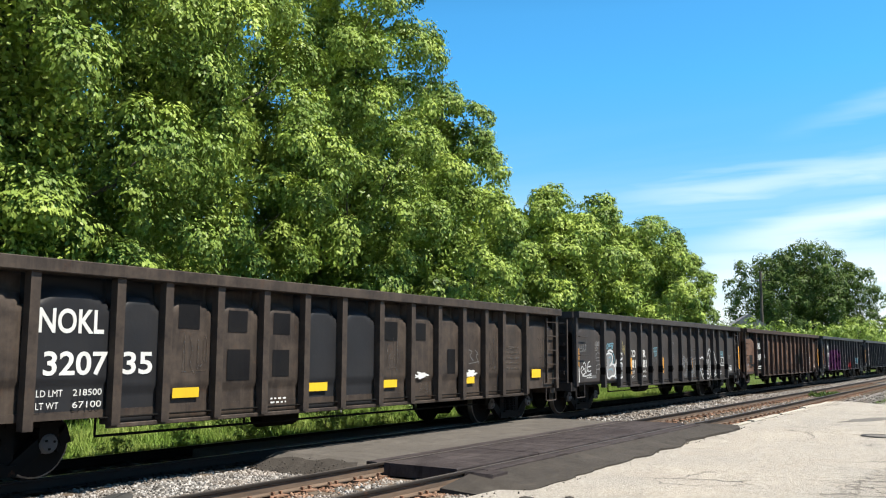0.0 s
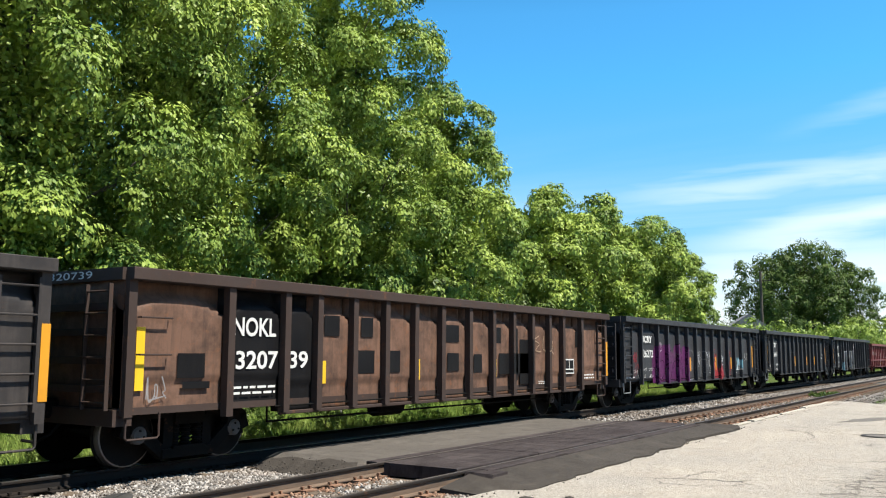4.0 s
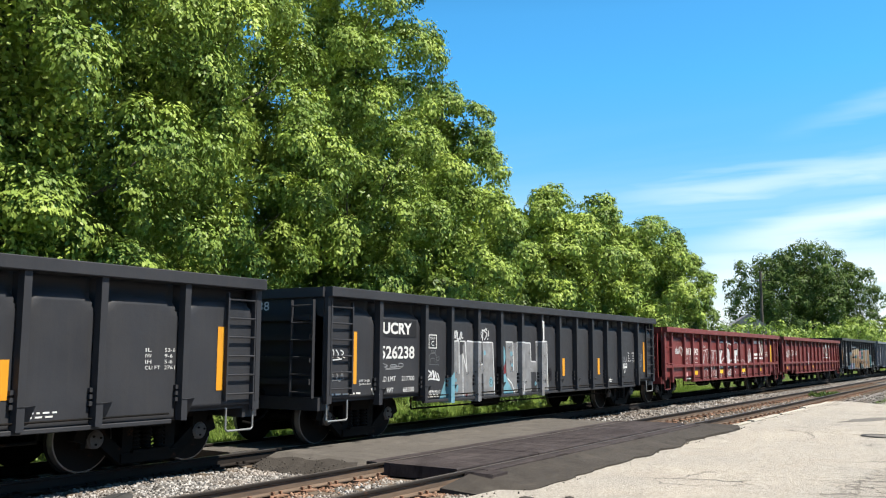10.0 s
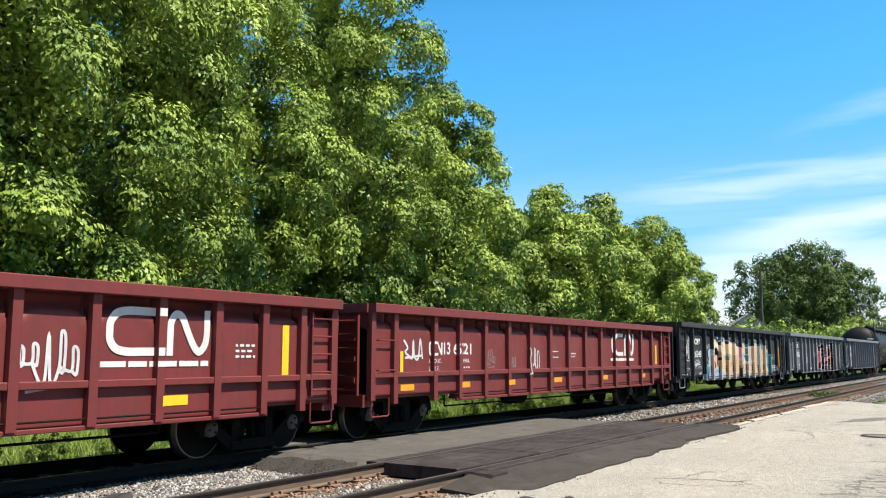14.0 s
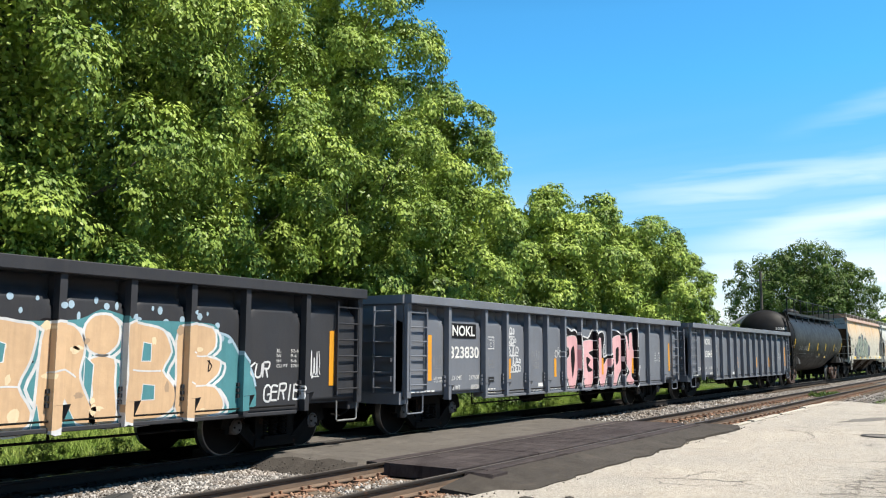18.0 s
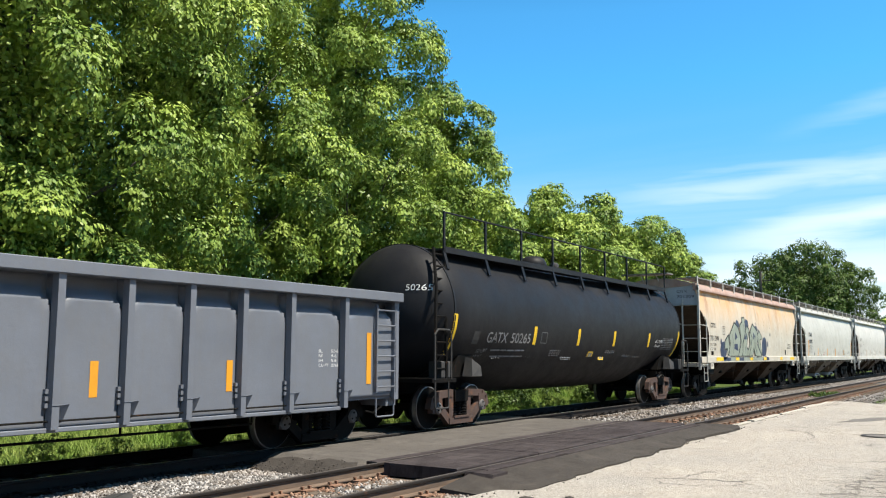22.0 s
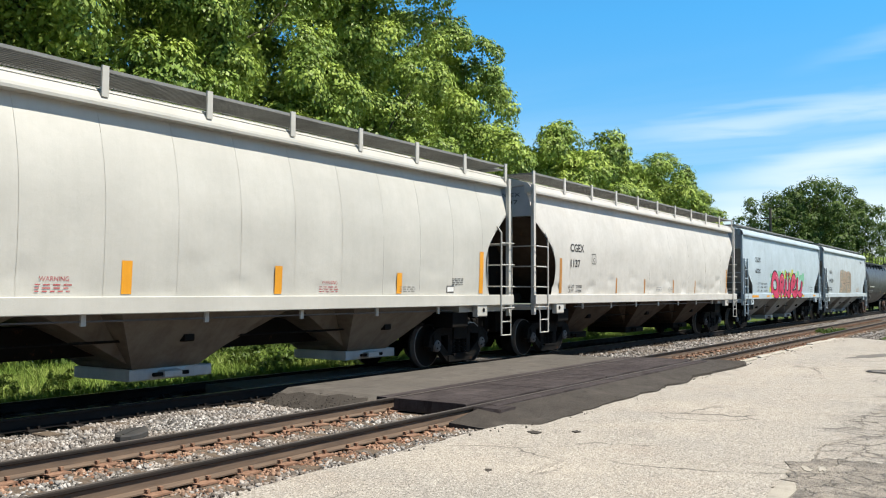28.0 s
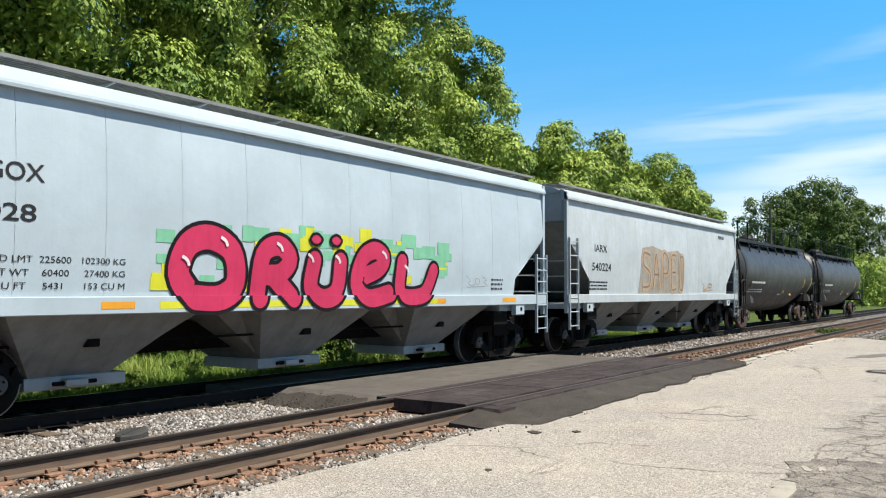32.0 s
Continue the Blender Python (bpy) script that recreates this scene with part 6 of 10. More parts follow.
            for z in (2.70, 2.21, 1.72, 1.24):
                part("rung", Shape().tube([(xo, -0.945, z), (xo, ys, z), (xs_, ys, z - 0.01)], 0.014, 6).mesh("rung", lk), lad)
            for z in (0.63, 0.93):
                part("rung", Shape().tube([(x - e * 0.06, ys, z), (xs_, ys, z)], 0.014, 6).mesh("rung", lk), lad)
            part("foot_rail", Shape().tube([(x - e * 0.02, ys + 0.02, 1.30), (x - e * 0.06, ys, 1.05), (x - e * 0.06, ys, 0.62)], 0.014, 6).mesh("foot_rail", lk), lad)
            part("end_grab_iron", Shape().tube([(xo, -0.945, 2.74), (xo, 1.50, 2.74)], 0.014, 6).mesh("end_grab_iron", lk), car)
            # crosswalk over the end on its two bent brackets
            xa, xb = min(x + e * 0.42, x - e * 0.25), max(x + e * 0.42, x - e * 0.25)
            sh = Shape().box(xa, xb, -0.52, 1.30, 4.63, 4.67, c=0.008)
            walk_end = part("crosswalk", sh.mesh("crosswalk", "walk_steel"), car)
            for y in (-0.05, 0.55):
                part("walk_bracket", Shape().tube([(x + e * 0.38, y, 4.62), (x + e * 0.06, y, 4.38), (x, y, 4.36)], 0.018, 6).mesh("walk_bracket", lk), walk_end)
        else:
            ladder(car, min(e * (h - 0.06), e * (h - 0.56)), max(e * (h - 0.06), e * (h - 0.56)), 0.62, 3.0 if e < 0 else 2.5, SIDE - 0.04, frame_key, 7)
            for z in (1.6, 2.0, 2.4):
                part("end_grab_iron", Shape().tube([(x + e * 0.07, -1.52, z), (x + e * 0.07, -0.6, z)], 0.016, 6).mesh("end_grab_iron", frame_key), car)
    # centre sill and three discharge hoppers
    part("centre_sill", Shape().box(-h, h, -0.22, 0.22, 0.66, 1.10).mesh("centre_sill", "steel_dark"), car)
    step = bay_step * length / 17.6
    xs = [-step, 0.0, step]
    for x in xs:
        # a core whose sheets meet its neighbours', and a wider wedge sloping out to the sill on each side
        sides = []
        for top, bot, yt, yb, zt, zb in ((step / 2 - 0.01, 0.58, 1.02, 0.60, 1.36, 0.50), (1.42, 0.60, 1.50, 0.64, 1.32, 0.46)):
            vs = [(x - top, -yt, zt), (x + top, -yt, zt), (x + top, yt, zt), (x - top, yt, zt), (x - bot, -yb, zb), (x + bot, -yb, zb), (x + bot, yb, zb), (x - bot, yb, zb)]
            sides.append(Shape().add(vs, [(0, 1, 2, 3), (4, 7, 6, 5), (0, 4, 5, 1), (1, 5, 6, 2), (2, 6, 7, 3), (3, 7, 4, 0)]))
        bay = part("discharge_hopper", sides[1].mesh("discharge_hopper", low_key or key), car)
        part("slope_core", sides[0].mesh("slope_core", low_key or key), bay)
        part("vibrator_bracket", Shape().box(x - 0.09, x + 0.09, -1.16, -1.04, 0.86, 0.98, c=0.02).mesh("vibrator_bracket", "steel_dark"), bay)
        sh = Shape().box(x - 0.66, x + 0.86, -0.66, 0.66, 0.29, 0.46, c=0.015)
        sh.box(x - 0.16, x + 0.16, -0.82, -0.66, 0.33, 0.42, c=0.01)
        gate = part("outlet_gate", sh.mesh("outlet_gate", "gate_paint" if key not in ("cream", "ivory") else "steel_dark"), car)
        part("crank", Shape().tube([(x - 0.32, -0.76, 0.375), (x + 0.32, -0.76, 0.375)], 0.03, 7).mesh("crank", "steel_dark"), gate)
    if dents:
        rod = part("sill_rod", Shape().tube([(-h + 2.4, -1.50, 1.21), (h - 2.4, -1.50, 1.21)], 0.014, 5).mesh("sill_rod", "hub"), car)
        for i in range(7):
            x = -h + 2.9 + (length - 5.8) * i / 6
            part("bracket", Shape().box(x - 0.035, x + 0.035, -1.53, -1.50, 1.15, 1.31, c=0.006).mesh("bracket", key), rod)
    part("brake_rod", Shape().tube([(-h + 2.2, -0.9, 0.9), (h - 2.2, -0.9, 0.9)], 0.02, 5).mesh("brake_rod", "steel_dark"), car)
    truck(car, -h + trucks[0])
    truck(car, h - trucks[1])
    ends_gear(car, h)
    return car


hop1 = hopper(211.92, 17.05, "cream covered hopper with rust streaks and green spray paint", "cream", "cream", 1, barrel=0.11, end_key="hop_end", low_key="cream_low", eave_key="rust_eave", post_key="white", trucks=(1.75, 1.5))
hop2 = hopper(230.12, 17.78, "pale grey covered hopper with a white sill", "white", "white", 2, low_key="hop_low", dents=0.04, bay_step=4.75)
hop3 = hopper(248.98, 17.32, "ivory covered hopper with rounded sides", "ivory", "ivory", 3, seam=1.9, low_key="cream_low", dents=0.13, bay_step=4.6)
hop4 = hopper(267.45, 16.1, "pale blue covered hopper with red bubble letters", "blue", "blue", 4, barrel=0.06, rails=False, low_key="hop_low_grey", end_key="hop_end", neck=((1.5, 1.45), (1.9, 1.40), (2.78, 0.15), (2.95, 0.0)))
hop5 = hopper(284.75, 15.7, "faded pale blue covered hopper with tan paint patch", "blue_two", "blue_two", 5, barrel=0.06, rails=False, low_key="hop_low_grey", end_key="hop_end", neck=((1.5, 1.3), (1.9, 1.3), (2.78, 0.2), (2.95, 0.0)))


# ---- tank cars ----
TANK_R, TANK_Z = 1.50, 2.55


def belly(x, h):
    """How much deeper than round the insulated shell hangs between the trucks."""
    return 1 + 0.20 * max(0.0, min(1.0, (h - 2.6 - abs(x)) / 1.4))


def tank_car(s0, length, label, seed=0, key="tank"):
    h = length / 2
    car = thing("tank_car", label, "railcar", group="cars of the train")
    movers.append((car, s0 + h))
    # shell with dished ends; it sags a little towards the middle
    rings, n = [], 56
    prof = [(-h + 0.10, 0.15), (-h + 0.16, 0.6), (-h + 0.32, 1.05), (-h + 0.58, 1.36), (-h + 0.85, TANK_R)]
    prof += [(-h + 0.85 + (length - 1.7) * k / 24, TANK_R) for k in range(1, 25)]
    prof += [(h - 0.58, 1.36), (h - 0.32, 1.05), (h - 0.16, 0.6), (h - 0.10, 0.15)]
    sh = Shape()
    for x, r in prof:
        sag = -0.10 * (1 - (x / h) ** 2)
        deep = belly(x, h)
        rings.append((x, [(r * math.sin(2 * math.pi * j / n), TANK_Z + sag + r * math.cos(2 * math.pi * j / n) * (deep if math.cos(2 * math.pi * j / n) < 0 else 1)) for j in range(n)]))
    part("tank_shell", Shape().sweep(rings).mesh("tank_shell", key, smooth=True), car)
    for x in (-h + 0.86, h - 0.86):
        part("weld_band", Shape().disc([(x - 0.03, TANK_R + 0.006), (x + 0.03, TANK_R + 0.006)], 56, "x", centre=(0, 0, TANK_Z - 0.02)).mesh("weld_band", "tank"), car)
    for e in (-1, 1):
        x = e * (h - 1.75)
        sh = Shape()
        sh.add([(x - 0.55, -1.15, 1.10), (x + 0.55, -1.15, 1.10), (x + 0.20, -1.20, 1.75), (x - 0.20, -1.20, 1.75), (x - 0.55, 1.15, 1.10), (x + 0.55, 1.15, 1.10), (x + 0.20, 1.20, 1.75), (x - 0.20, 1.20, 1.75)],
               [(0, 1, 2, 3), (7, 6, 5, 4), (0, 4, 5, 1), (1, 5, 6, 2), (2, 6, 7, 3), (3, 7, 4, 0)])
        part("saddle", sh.mesh("saddle", "steel_dark"), car)
        sh = Shape().box(min(e * (h - 2.8), e * (h + 0.05)), max(e * (h - 2.8), e * (h + 0.05)), -0.3, 0.3, 0.74, 1.1)
        part("stub_sill", sh.mesh("stub_sill", "steel_dark"), car)
        sh = Shape().box(min(e * (h - 0.9), e * h), max(e * (h - 0.9), e * h), -1.5, 1.5, 1.02, 1.10)
        part("end_platform", sh.mesh("end_platform", "steel_dark"), car)
        # bent grey cover over the bolster
        sh = Shape()
        sh.add([(x - 0.20, -1.50, 1.12), (x + 0.20, -1.50, 1.12), (x + 0.19, -1.48, 1.34), (x - 0.06, -1.40, 1.50), (x - 0.20, -1.24, 1.12), (x + 0.20, -1.24, 1.12), (x + 0.19, -1.24, 1.38), (x - 0.06, -1.24, 1.54)],
               [(0, 1, 2, 3), (7, 6, 5, 4), (0, 4, 5, 1), (1, 5, 6, 2), (2, 6, 7, 3), (3, 7, 4, 0)])
        part("bolster_cover", sh.mesh("bolster_cover", "dark_rubber"), car)
        # ladder up the tank's end and hand rails at the corner
        for xx in (e * (h - 0.08),):
            sh = Shape().tube([(xx, -1.50, 1.08), (xx, -1.50, 2.0), (xx - e * 0.12, -1.50, 2.1), (xx - e * 0.55, -1.50, 2.1), (xx - e * 0.62, -1.50, 2.0), (xx - e * 0.62, -1.50, 1.08)], 0.022, 6)
            part("hand_rail", sh.mesh("hand_rail", "dark_rubber"), car)
        stirrup(car, min(e * (h - 0.1), e * (h - 0.6)), max(e * (h - 0.1), e * (h - 0.6)), 0.5, 1.04, -1.5, "dark_rubber")
        part("air_box", Shape().box(min(e * (h - 0.85), e * (h - 0.45)), max(e * (h - 0.85), e * (h - 0.45)), -1.42, -1.1, 1.10, 1.45, c=0.02).mesh("air_box", "dark_rubber"), car)
    path = [(-h + 0.22, -1.42, 1.1), (-h + 0.22, -1.42, 2.0), (-h + 0.42, -1.30, 3.0), (-h + 0.66, -1.06, 3.86)]
    sh = Shape()
    for dx in (0.0, 0.40):
        sh.tube([(a + dx, b, c) for a, b, c in path], 0.036, 6)
    lad = part("side_ladder", sh.mesh("side_ladder", "steel_dark"), car)
    for k in range(10):
        z = 1.3 + 0.27 * k
        a = float(np.interp(z, [q[2] for q in path], [q[0] for q in path]))
        b = float(np.interp(z, [q[2] for q in path], [q[1] for q in path]))
        part("rung", Shape().tube([(a, b, z), (a + 0.40, b, z)], 0.02, 6).mesh("rung", "steel_dark"), lad)
    # top walkway with railing
    wx0, wx1 = -h + 1.0, h - 1.2
    sh = Shape().box(wx0, wx1, -1.10, -0.60, 3.84, 3.89)
    sh.box(wx0, wx1, -1.14, -1.10, 3.79, 3.92)
    part("walkway", sh.mesh("walkway", "tank"), car)
    rail = part("railing", Shape().tube([(wx0, -1.10, 4.68), (wx1, -1.10, 4.68)], 0.022, 6).mesh("railing", "tank"), car)
    for k in range(9):
        x = wx0 + (wx1 - wx0) * k / 8
        sh = Shape().box(x - 0.03, x + 0.03, -1.13, -1.09, 3.80, 4.68)
        sh.add([(x - 0.05, -1.12, 3.82), (x + 0.05, -1.12, 3.82), (x + 0.05, -1.24, 3.42), (x - 0.05, -1.24, 3.42), (x - 0.05, -1.08, 3.82), (x + 0.05, -1.08, 3.82), (x + 0.05, -1.20, 3.40), (x - 0.05, -1.20, 3.40)],
               [(0, 1, 2, 3), (7, 6, 5, 4), (0, 4, 5, 1), (1, 5, 6, 2), (2, 6, 7, 3), (3, 7, 4, 0)])
        part("rail_post", sh.mesh("rail_post", "tank"), rail)
    # dome housing and valves in the middle
    dome = part("dome", Shape().disc([(3.96, 0.40), (4.18, 0.40), (4.30, 0.34), (4.37, 0.20), (4.39, 0.05)], 28, "z", centre=(-0.7, 0.1, 0)).mesh("dome", "tank", smooth=True), car)
    part("valve", Shape().disc([(3.95, 0.13), (4.22, 0.13), (4.28, 0.08), (4.29, 0.02)], 16, "z", centre=(0.3, -0.1, 0)).mesh("valve", "dark_rubber", smooth=True), dome)
    part("valve", Shape().disc([(3.95, 0.09), (4.16, 0.09), (4.20, 0.03)], 14, "z", centre=(0.9, 0.1, 0)).mesh("valve", "dark_rubber", smooth=True), dome)
    truck(car, -h + 1.75, "truck_rust")
    truck(car, h - 1.75, "truck_rust")
    ends_gear(car, h)
    return car


tank1 = tank_car(194.35, 16.4, "long black tank car with top walkway railing", 1)
tank2 = tank_car(301.45, 15.3, "black tank car with white markings", 2, "tank_lit")
tank3 = tank_car(317.9, 15.6, "black tank car at the train's end", 3, "tank_lit")
# ---- lettering, reflectors and spray paint on the cars ----
def ribs_of(ribs, depth=0.12):
    def y_at(x, z, h):
        for r in ribs:
            if abs(x + h - r) < 0.066:
                return -1.564 - depth
        return -1.564
    return y_at


def on_hopper(barrel):
    return lambda x, z, h: -hop_side(z, barrel) + 0.001 if z > 1.535 else -1.643


def on_tank(x, z, h):
    zc = TANK_Z - 0.10 * (1 - (x / h) ** 2)
    dz = (z - zc) / (belly(x, h) if z < zc else 1)
    return -math.sqrt(max(0.05, TANK_R ** 2 - dz ** 2)) - 0.004


def glyphs(body, fat=0.0):
    """Vertices and faces of a word in the built-in font, in its own units."""
    cu = bpy.data.curves.new("word", "FONT")
    cu.body, cu.offset, cu.resolution_u = body, fat, 4
    ob = bpy.data.objects.new("word", cu)
    me = bpy.data.meshes.new_from_object(ob)
    vs = [(v.co.x, v.co.y) for v in me.vertices]
    fs = [tuple(p.vertices) for p in me.polygons]
    bpy.data.objects.remove(ob)
    bpy.data.curves.remove(cu)
    bpy.data.meshes.remove(me)
    return vs, fs


def fitted(vs, x0, x1, z0, z1):
    ax, bx = min(v[0] for v in vs), max(v[0] for v in vs)
    az, bz = min(v[1] for v in vs), max(v[1] for v in vs)
    return [(x0 + (x - ax) / (bx - ax) * (x1 - x0), z0 + (z - az) / (bz - az) * (z1 - z0)) for x, z in vs]


def islands(vs, fs):
    """Splits a figure into its connected pieces."""
    root = list(range(len(vs)))

    def find(a):
        while root[a] != a:
            root[a] = root[root[a]]
            a = root[a]
        return a
    for f in fs:
        for b in f[1:]:
            root[find(b)] = find(f[0])
    groups = {}
    for f in fs:
        groups.setdefault(find(f[0]), []).append(f)
    for g in groups.values():
        used = sorted({i for f in g for i in f})
        at = {i: k for k, i in enumerate(used)}
        yield [vs[i] for i in used], [tuple(at[i] for i in f) for f in g]


class Side:
    """Lays flat figures on the near side of one car; x counts from the car's front end."""

    def __init__(self, car, length, y_at, cuts_x=(), step_z=0.0):
        self.car, self.h, self.y_at, self.cuts, self.step = car, length / 2, y_at, cuts_x, step_z

    def lay(self, name, vs, fs, key, label="", lift=0.0):
        h, lift = self.h, lift * 0.4
        bm = bmesh.new()
        bv = [bm.verts.new((p[0] - h, -p[2] if len(p) > 2 else 0.0, p[1])) for p in vs]
        for f in fs:
            try:
                bm.faces.new([bv[i] for i in f])
            except ValueError:
                pass
        xs, zs = [v[0] for v in vs], [v[1] for v in vs]
        planes = [((c - h, 0, 0), (1, 0, 0)) for r in self.cuts for c in (r - 0.066, r + 0.066) if min(xs) < c < max(xs)]
        if self.step:
            z = math.ceil(min(zs) / self.step) * self.step
            while z < max(zs):
                planes.append(((0, 0, z), (0, 0, 1)))
                z += self.step
            if min(zs) < 1.535 < max(zs):
                planes.append(((0, 0, 1.535), (0, 0, 1)))
        for co, no in planes:
            bmesh.ops.bisect_plane(bm, geom=bm.verts[:] + bm.edges[:] + bm.faces[:], plane_co=co, plane_no=no)
        out, seen = Shape(), {}
        for f in bm.faces:
            c = f.calc_center_median()
            if self.step and not (min(zs) < 1.535 < max(zs)):
                q = [(v.co.x, self.y_at(v.co.x, v.co.z, h) - lift + v.co.y, v.co.z) for v in f.verts]
            elif self.step:
                q = [(v.co.x, (self.y_at(v.co.x, max(v.co.z, 1.536), h) if c.z > 1.535 else -1.643) - lift + v.co.y, v.co.z) for v in f.verts]
            else:
                y = self.y_at(c.x, c.z, h) - lift
                q = [(v.co.x, y + v.co.y, v.co.z) for v in f.verts]
            if f.normal.y > 0:
                q = q[::-1]
            ids = []
            for w in q:
                w = tuple(round(a, 5) for a in w)
                if w not in seen:
                    seen[w] = len(out.v)
                    out.v.append(w)
                ids.append(seen[w])
            if len(set(ids)) > 2:
                out.f.append(tuple(dict.fromkeys(ids)))
            if name in ("spray_paint", "paint_patch") and not self.step and self.cuts:
                # paint goes round the leading flank of a rib
                foot = self.y_at(0.5 - h, 1.0, h) - lift
                for a, b in zip(q, q[1:] + q[:1]):
                    if a[1] < foot - 0.03 and abs(a[0] - b[0]) < 1e-4 and any(abs(a[0] + h - r + 0.066) < 1e-3 for r in self.cuts):
                        k = len(out.v)
                        x = a[0] - lift
                        out.v += [(x, a[1], a[2]), (x, b[1], b[2]), (x, foot, b[2]), (x, foot, a[2])]
                        out.f.append((k, k + 1, k + 2, k + 3))
        bm.free()
        return part(name, mesh_of(name, out.v, out.f, (key,)), self.car, None, label)

    def text(self, body, x0, x1, z0, z1, key="letter", name="lettering", fat=0.0, lift=0.0, lean=0.0):
        vs, fs = glyphs(body, fat)
        vs = fitted(vs, x0, x1, z0, z1)
        if z1 - z0 < 0.15:
            return tagged(self.lay(name, vs, fs, key, "", lift), kind="stuff")
        for q, g in islands(vs, fs):
            self.lay("letter" if name == "lettering" else name, q, g, key, "", lift)

    def rect(self, x0, x1, z0, z1, key, name="reflector", lift=0.0):
        return self.lay(name, [(x0, z0), (x1, z0), (x1, z1), (x0, z1)], [(0, 1, 2, 3)], key, "", lift)

    def bars(self, x0, x1, z0, z1, rows, key="letter", seed=0):
        """Small print too fine to read, as plain bars."""
        r = random.Random(seed + int(x0 * 100))
        vs, fs = [], []
        for k in range(rows):
            z = z1 - (z1 - z0) * (k + 0.15) / rows
            hh = (z1 - z0) / rows * 0.42
            x = x0
            while x < x1 - 0.03:
                w = min(r.uniform(0.10, 0.26) * max(0.4, (x1 - x0)), x1 - x)
                n = len(vs)
                vs += [(x, z - hh), (x + w, z - hh), (x + w, z), (x, z)]
                fs.append((n, n + 1, n + 2, n + 3))
                x += w + 0.04
        return tagged(self.lay("small_print", vs, fs, key), kind="stuff")

    def poly(self, pts, key, name="spray_paint", lift=0.0):
        return self.lay(name, pts, [tuple(range(len(pts)))], key, "", lift)

    def blob(self, cx, cz, rx, rz, key, lift=0.0, wob=0.12, seed=0, n=28):
        pts = []
        for k in range(n):
            a = 2 * math.pi * k / n
            w = 1 + wob * (noise.noise(Vector((math.cos(a) * 1.7, math.sin(a) * 1.7, seed * 3.1))))
            pts.append((cx + rx * w * math.cos(a), cz + rz * w * math.sin(a)))
        return self.poly(pts, key, "spray_paint", lift)

    def stroke(self, lines, w, key, name="spray_paint", lift=0.0):
        """Hand-drawn lines of width w; each line is a list of points, smoothed."""
        for pts in lines:
            vs, fs = [], []
            p = [Vector(q) for q in pts]
            sm = []
            for i in range(len(p) - 1):
                a, b, c, d = p[max(i - 1, 0)], p[i], p[i + 1], p[min(i + 2, len(p) - 1)]
                for k in range(5):
                    t = k / 5
                    sm.append(0.5 * ((2 * b) + (c - a) * t + (2 * a - 5 * b + 4 * c - d) * t * t + (3 * b - a - 3 * c + d) * t ** 3))
            sm.append(p[-1])
            k0 = len(vs)
            for i, q in enumerate(sm):
                t = sm[min(i + 1, len(sm) - 1)] - sm[max(i - 1, 0)]
                if t.length < 1e-6:
                    t = Vector((1, 0))
                t.normalize()
                n = Vector((-t.y, t.x)) * w / 2
                up = 0.0001 * (i % 80)
                vs += [(q.x + n.x, q.y + n.y, up), (q.x - n.x, q.y - n.y, up)]
            for i in range(len(sm) - 1):
                a = k0 + 2 * i
                fs.append((a, a + 1, a + 3, a + 2))
            self.lay(name, vs, fs, key, "", lift)

    def ring(self, pts, w, key, lift=0.0):
        """A line of width w along the edge of a closed figure."""
        n = len(pts)
        p = [Vector(q) for q in pts]
        vs, fs = [], []
        for i in range(n):
            a, b, c = p[i - 1], p[i], p[(i + 1) % n]
            u, v = (b - a).normalized(), (c - b).normalized()
            m = Vector((-(u.y + v.y), u.x + v.x))
            m = m / max(0.35, m.length) if m.length > 1e-6 else Vector((-u.y, u.x))
            vs += [tuple(b + m * w / 2), tuple(b - m * w / 2)]
        for i in range(n):
            j = (i + 1) % n
            fs.append((2 * i, 2 * i + 1, 2 * j + 1, 2 * j))
        return self.lay("spray_paint", vs, fs, key, "", lift)

    def outlined(self, pts, fill, line, w=0.05, lift=0.0):
        self.poly(pts, fill, lift=lift)
        self.ring(pts, w, line, lift + 0.003)

    def scribble(self, x0, x1, z0, z1, key, seed=0, w=0.025, n=14, loops=1.0):
        """A quick handwritten tag: uneven loops and spikes running from one side to the other."""
        r = random.Random(seed)
        mid, amp = (z0 + z1) / 2, (z1 - z0) / 2
        turns = max(2, n // 3)
        lines, pts = [], []
        for k in range(turns):
            a = amp * r.uniform(0.45, 1.0)
            cx = x0 + (x1 - x0) * (k + 0.5) / turns
            rx = (x1 - x0) / turns * r.uniform(0.35, 0.85)
            kind = r.random()
            base = mid + r.uniform(-0.25, 0.25) * amp
            if kind < 0.45:      # a loop
                for q in range(5):
                    t = math.pi * (1.2 - 0.5 * q)
                    pts.append((cx + rx * 0.6 * math.cos(t), base + a * 0.8 * math.sin(t)))
            elif kind < 0.75:    # a spike
                pts += [(cx - rx * 0.4, z0 + r.uniform(0, 0.3) * amp), (cx - rx * 0.1, z1 - r.uniform(0, 0.3) * amp), (cx + rx * 0.3, z0 + r.uniform(0, 0.4) * amp)]
            else:                # a break, then a hook
                if len(pts) > 1:
                    lines.append(pts)
                pts = [(cx - rx * 0.5, z1 - r.uniform(0, 0.4) * amp), (cx + rx * 0.3, base + 0.2 * a), (cx - rx * 0.2, base - 0.3 * a), (cx + rx * 0.6, z0 + r.uniform(0, 0.3) * amp)]
        if len(pts) > 1:
            lines.append(pts)
        lines.append([(x0 + r.uniform(0, 0.2) * (x1 - x0), z0 + r.uniform(-0.1, 0.2) * amp), (x1 - r.uniform(0, 0.2) * (x1 - x0), z0 + r.uniform(0.0, 0.4) * amp)])
        return self.stroke(lines, w, key)

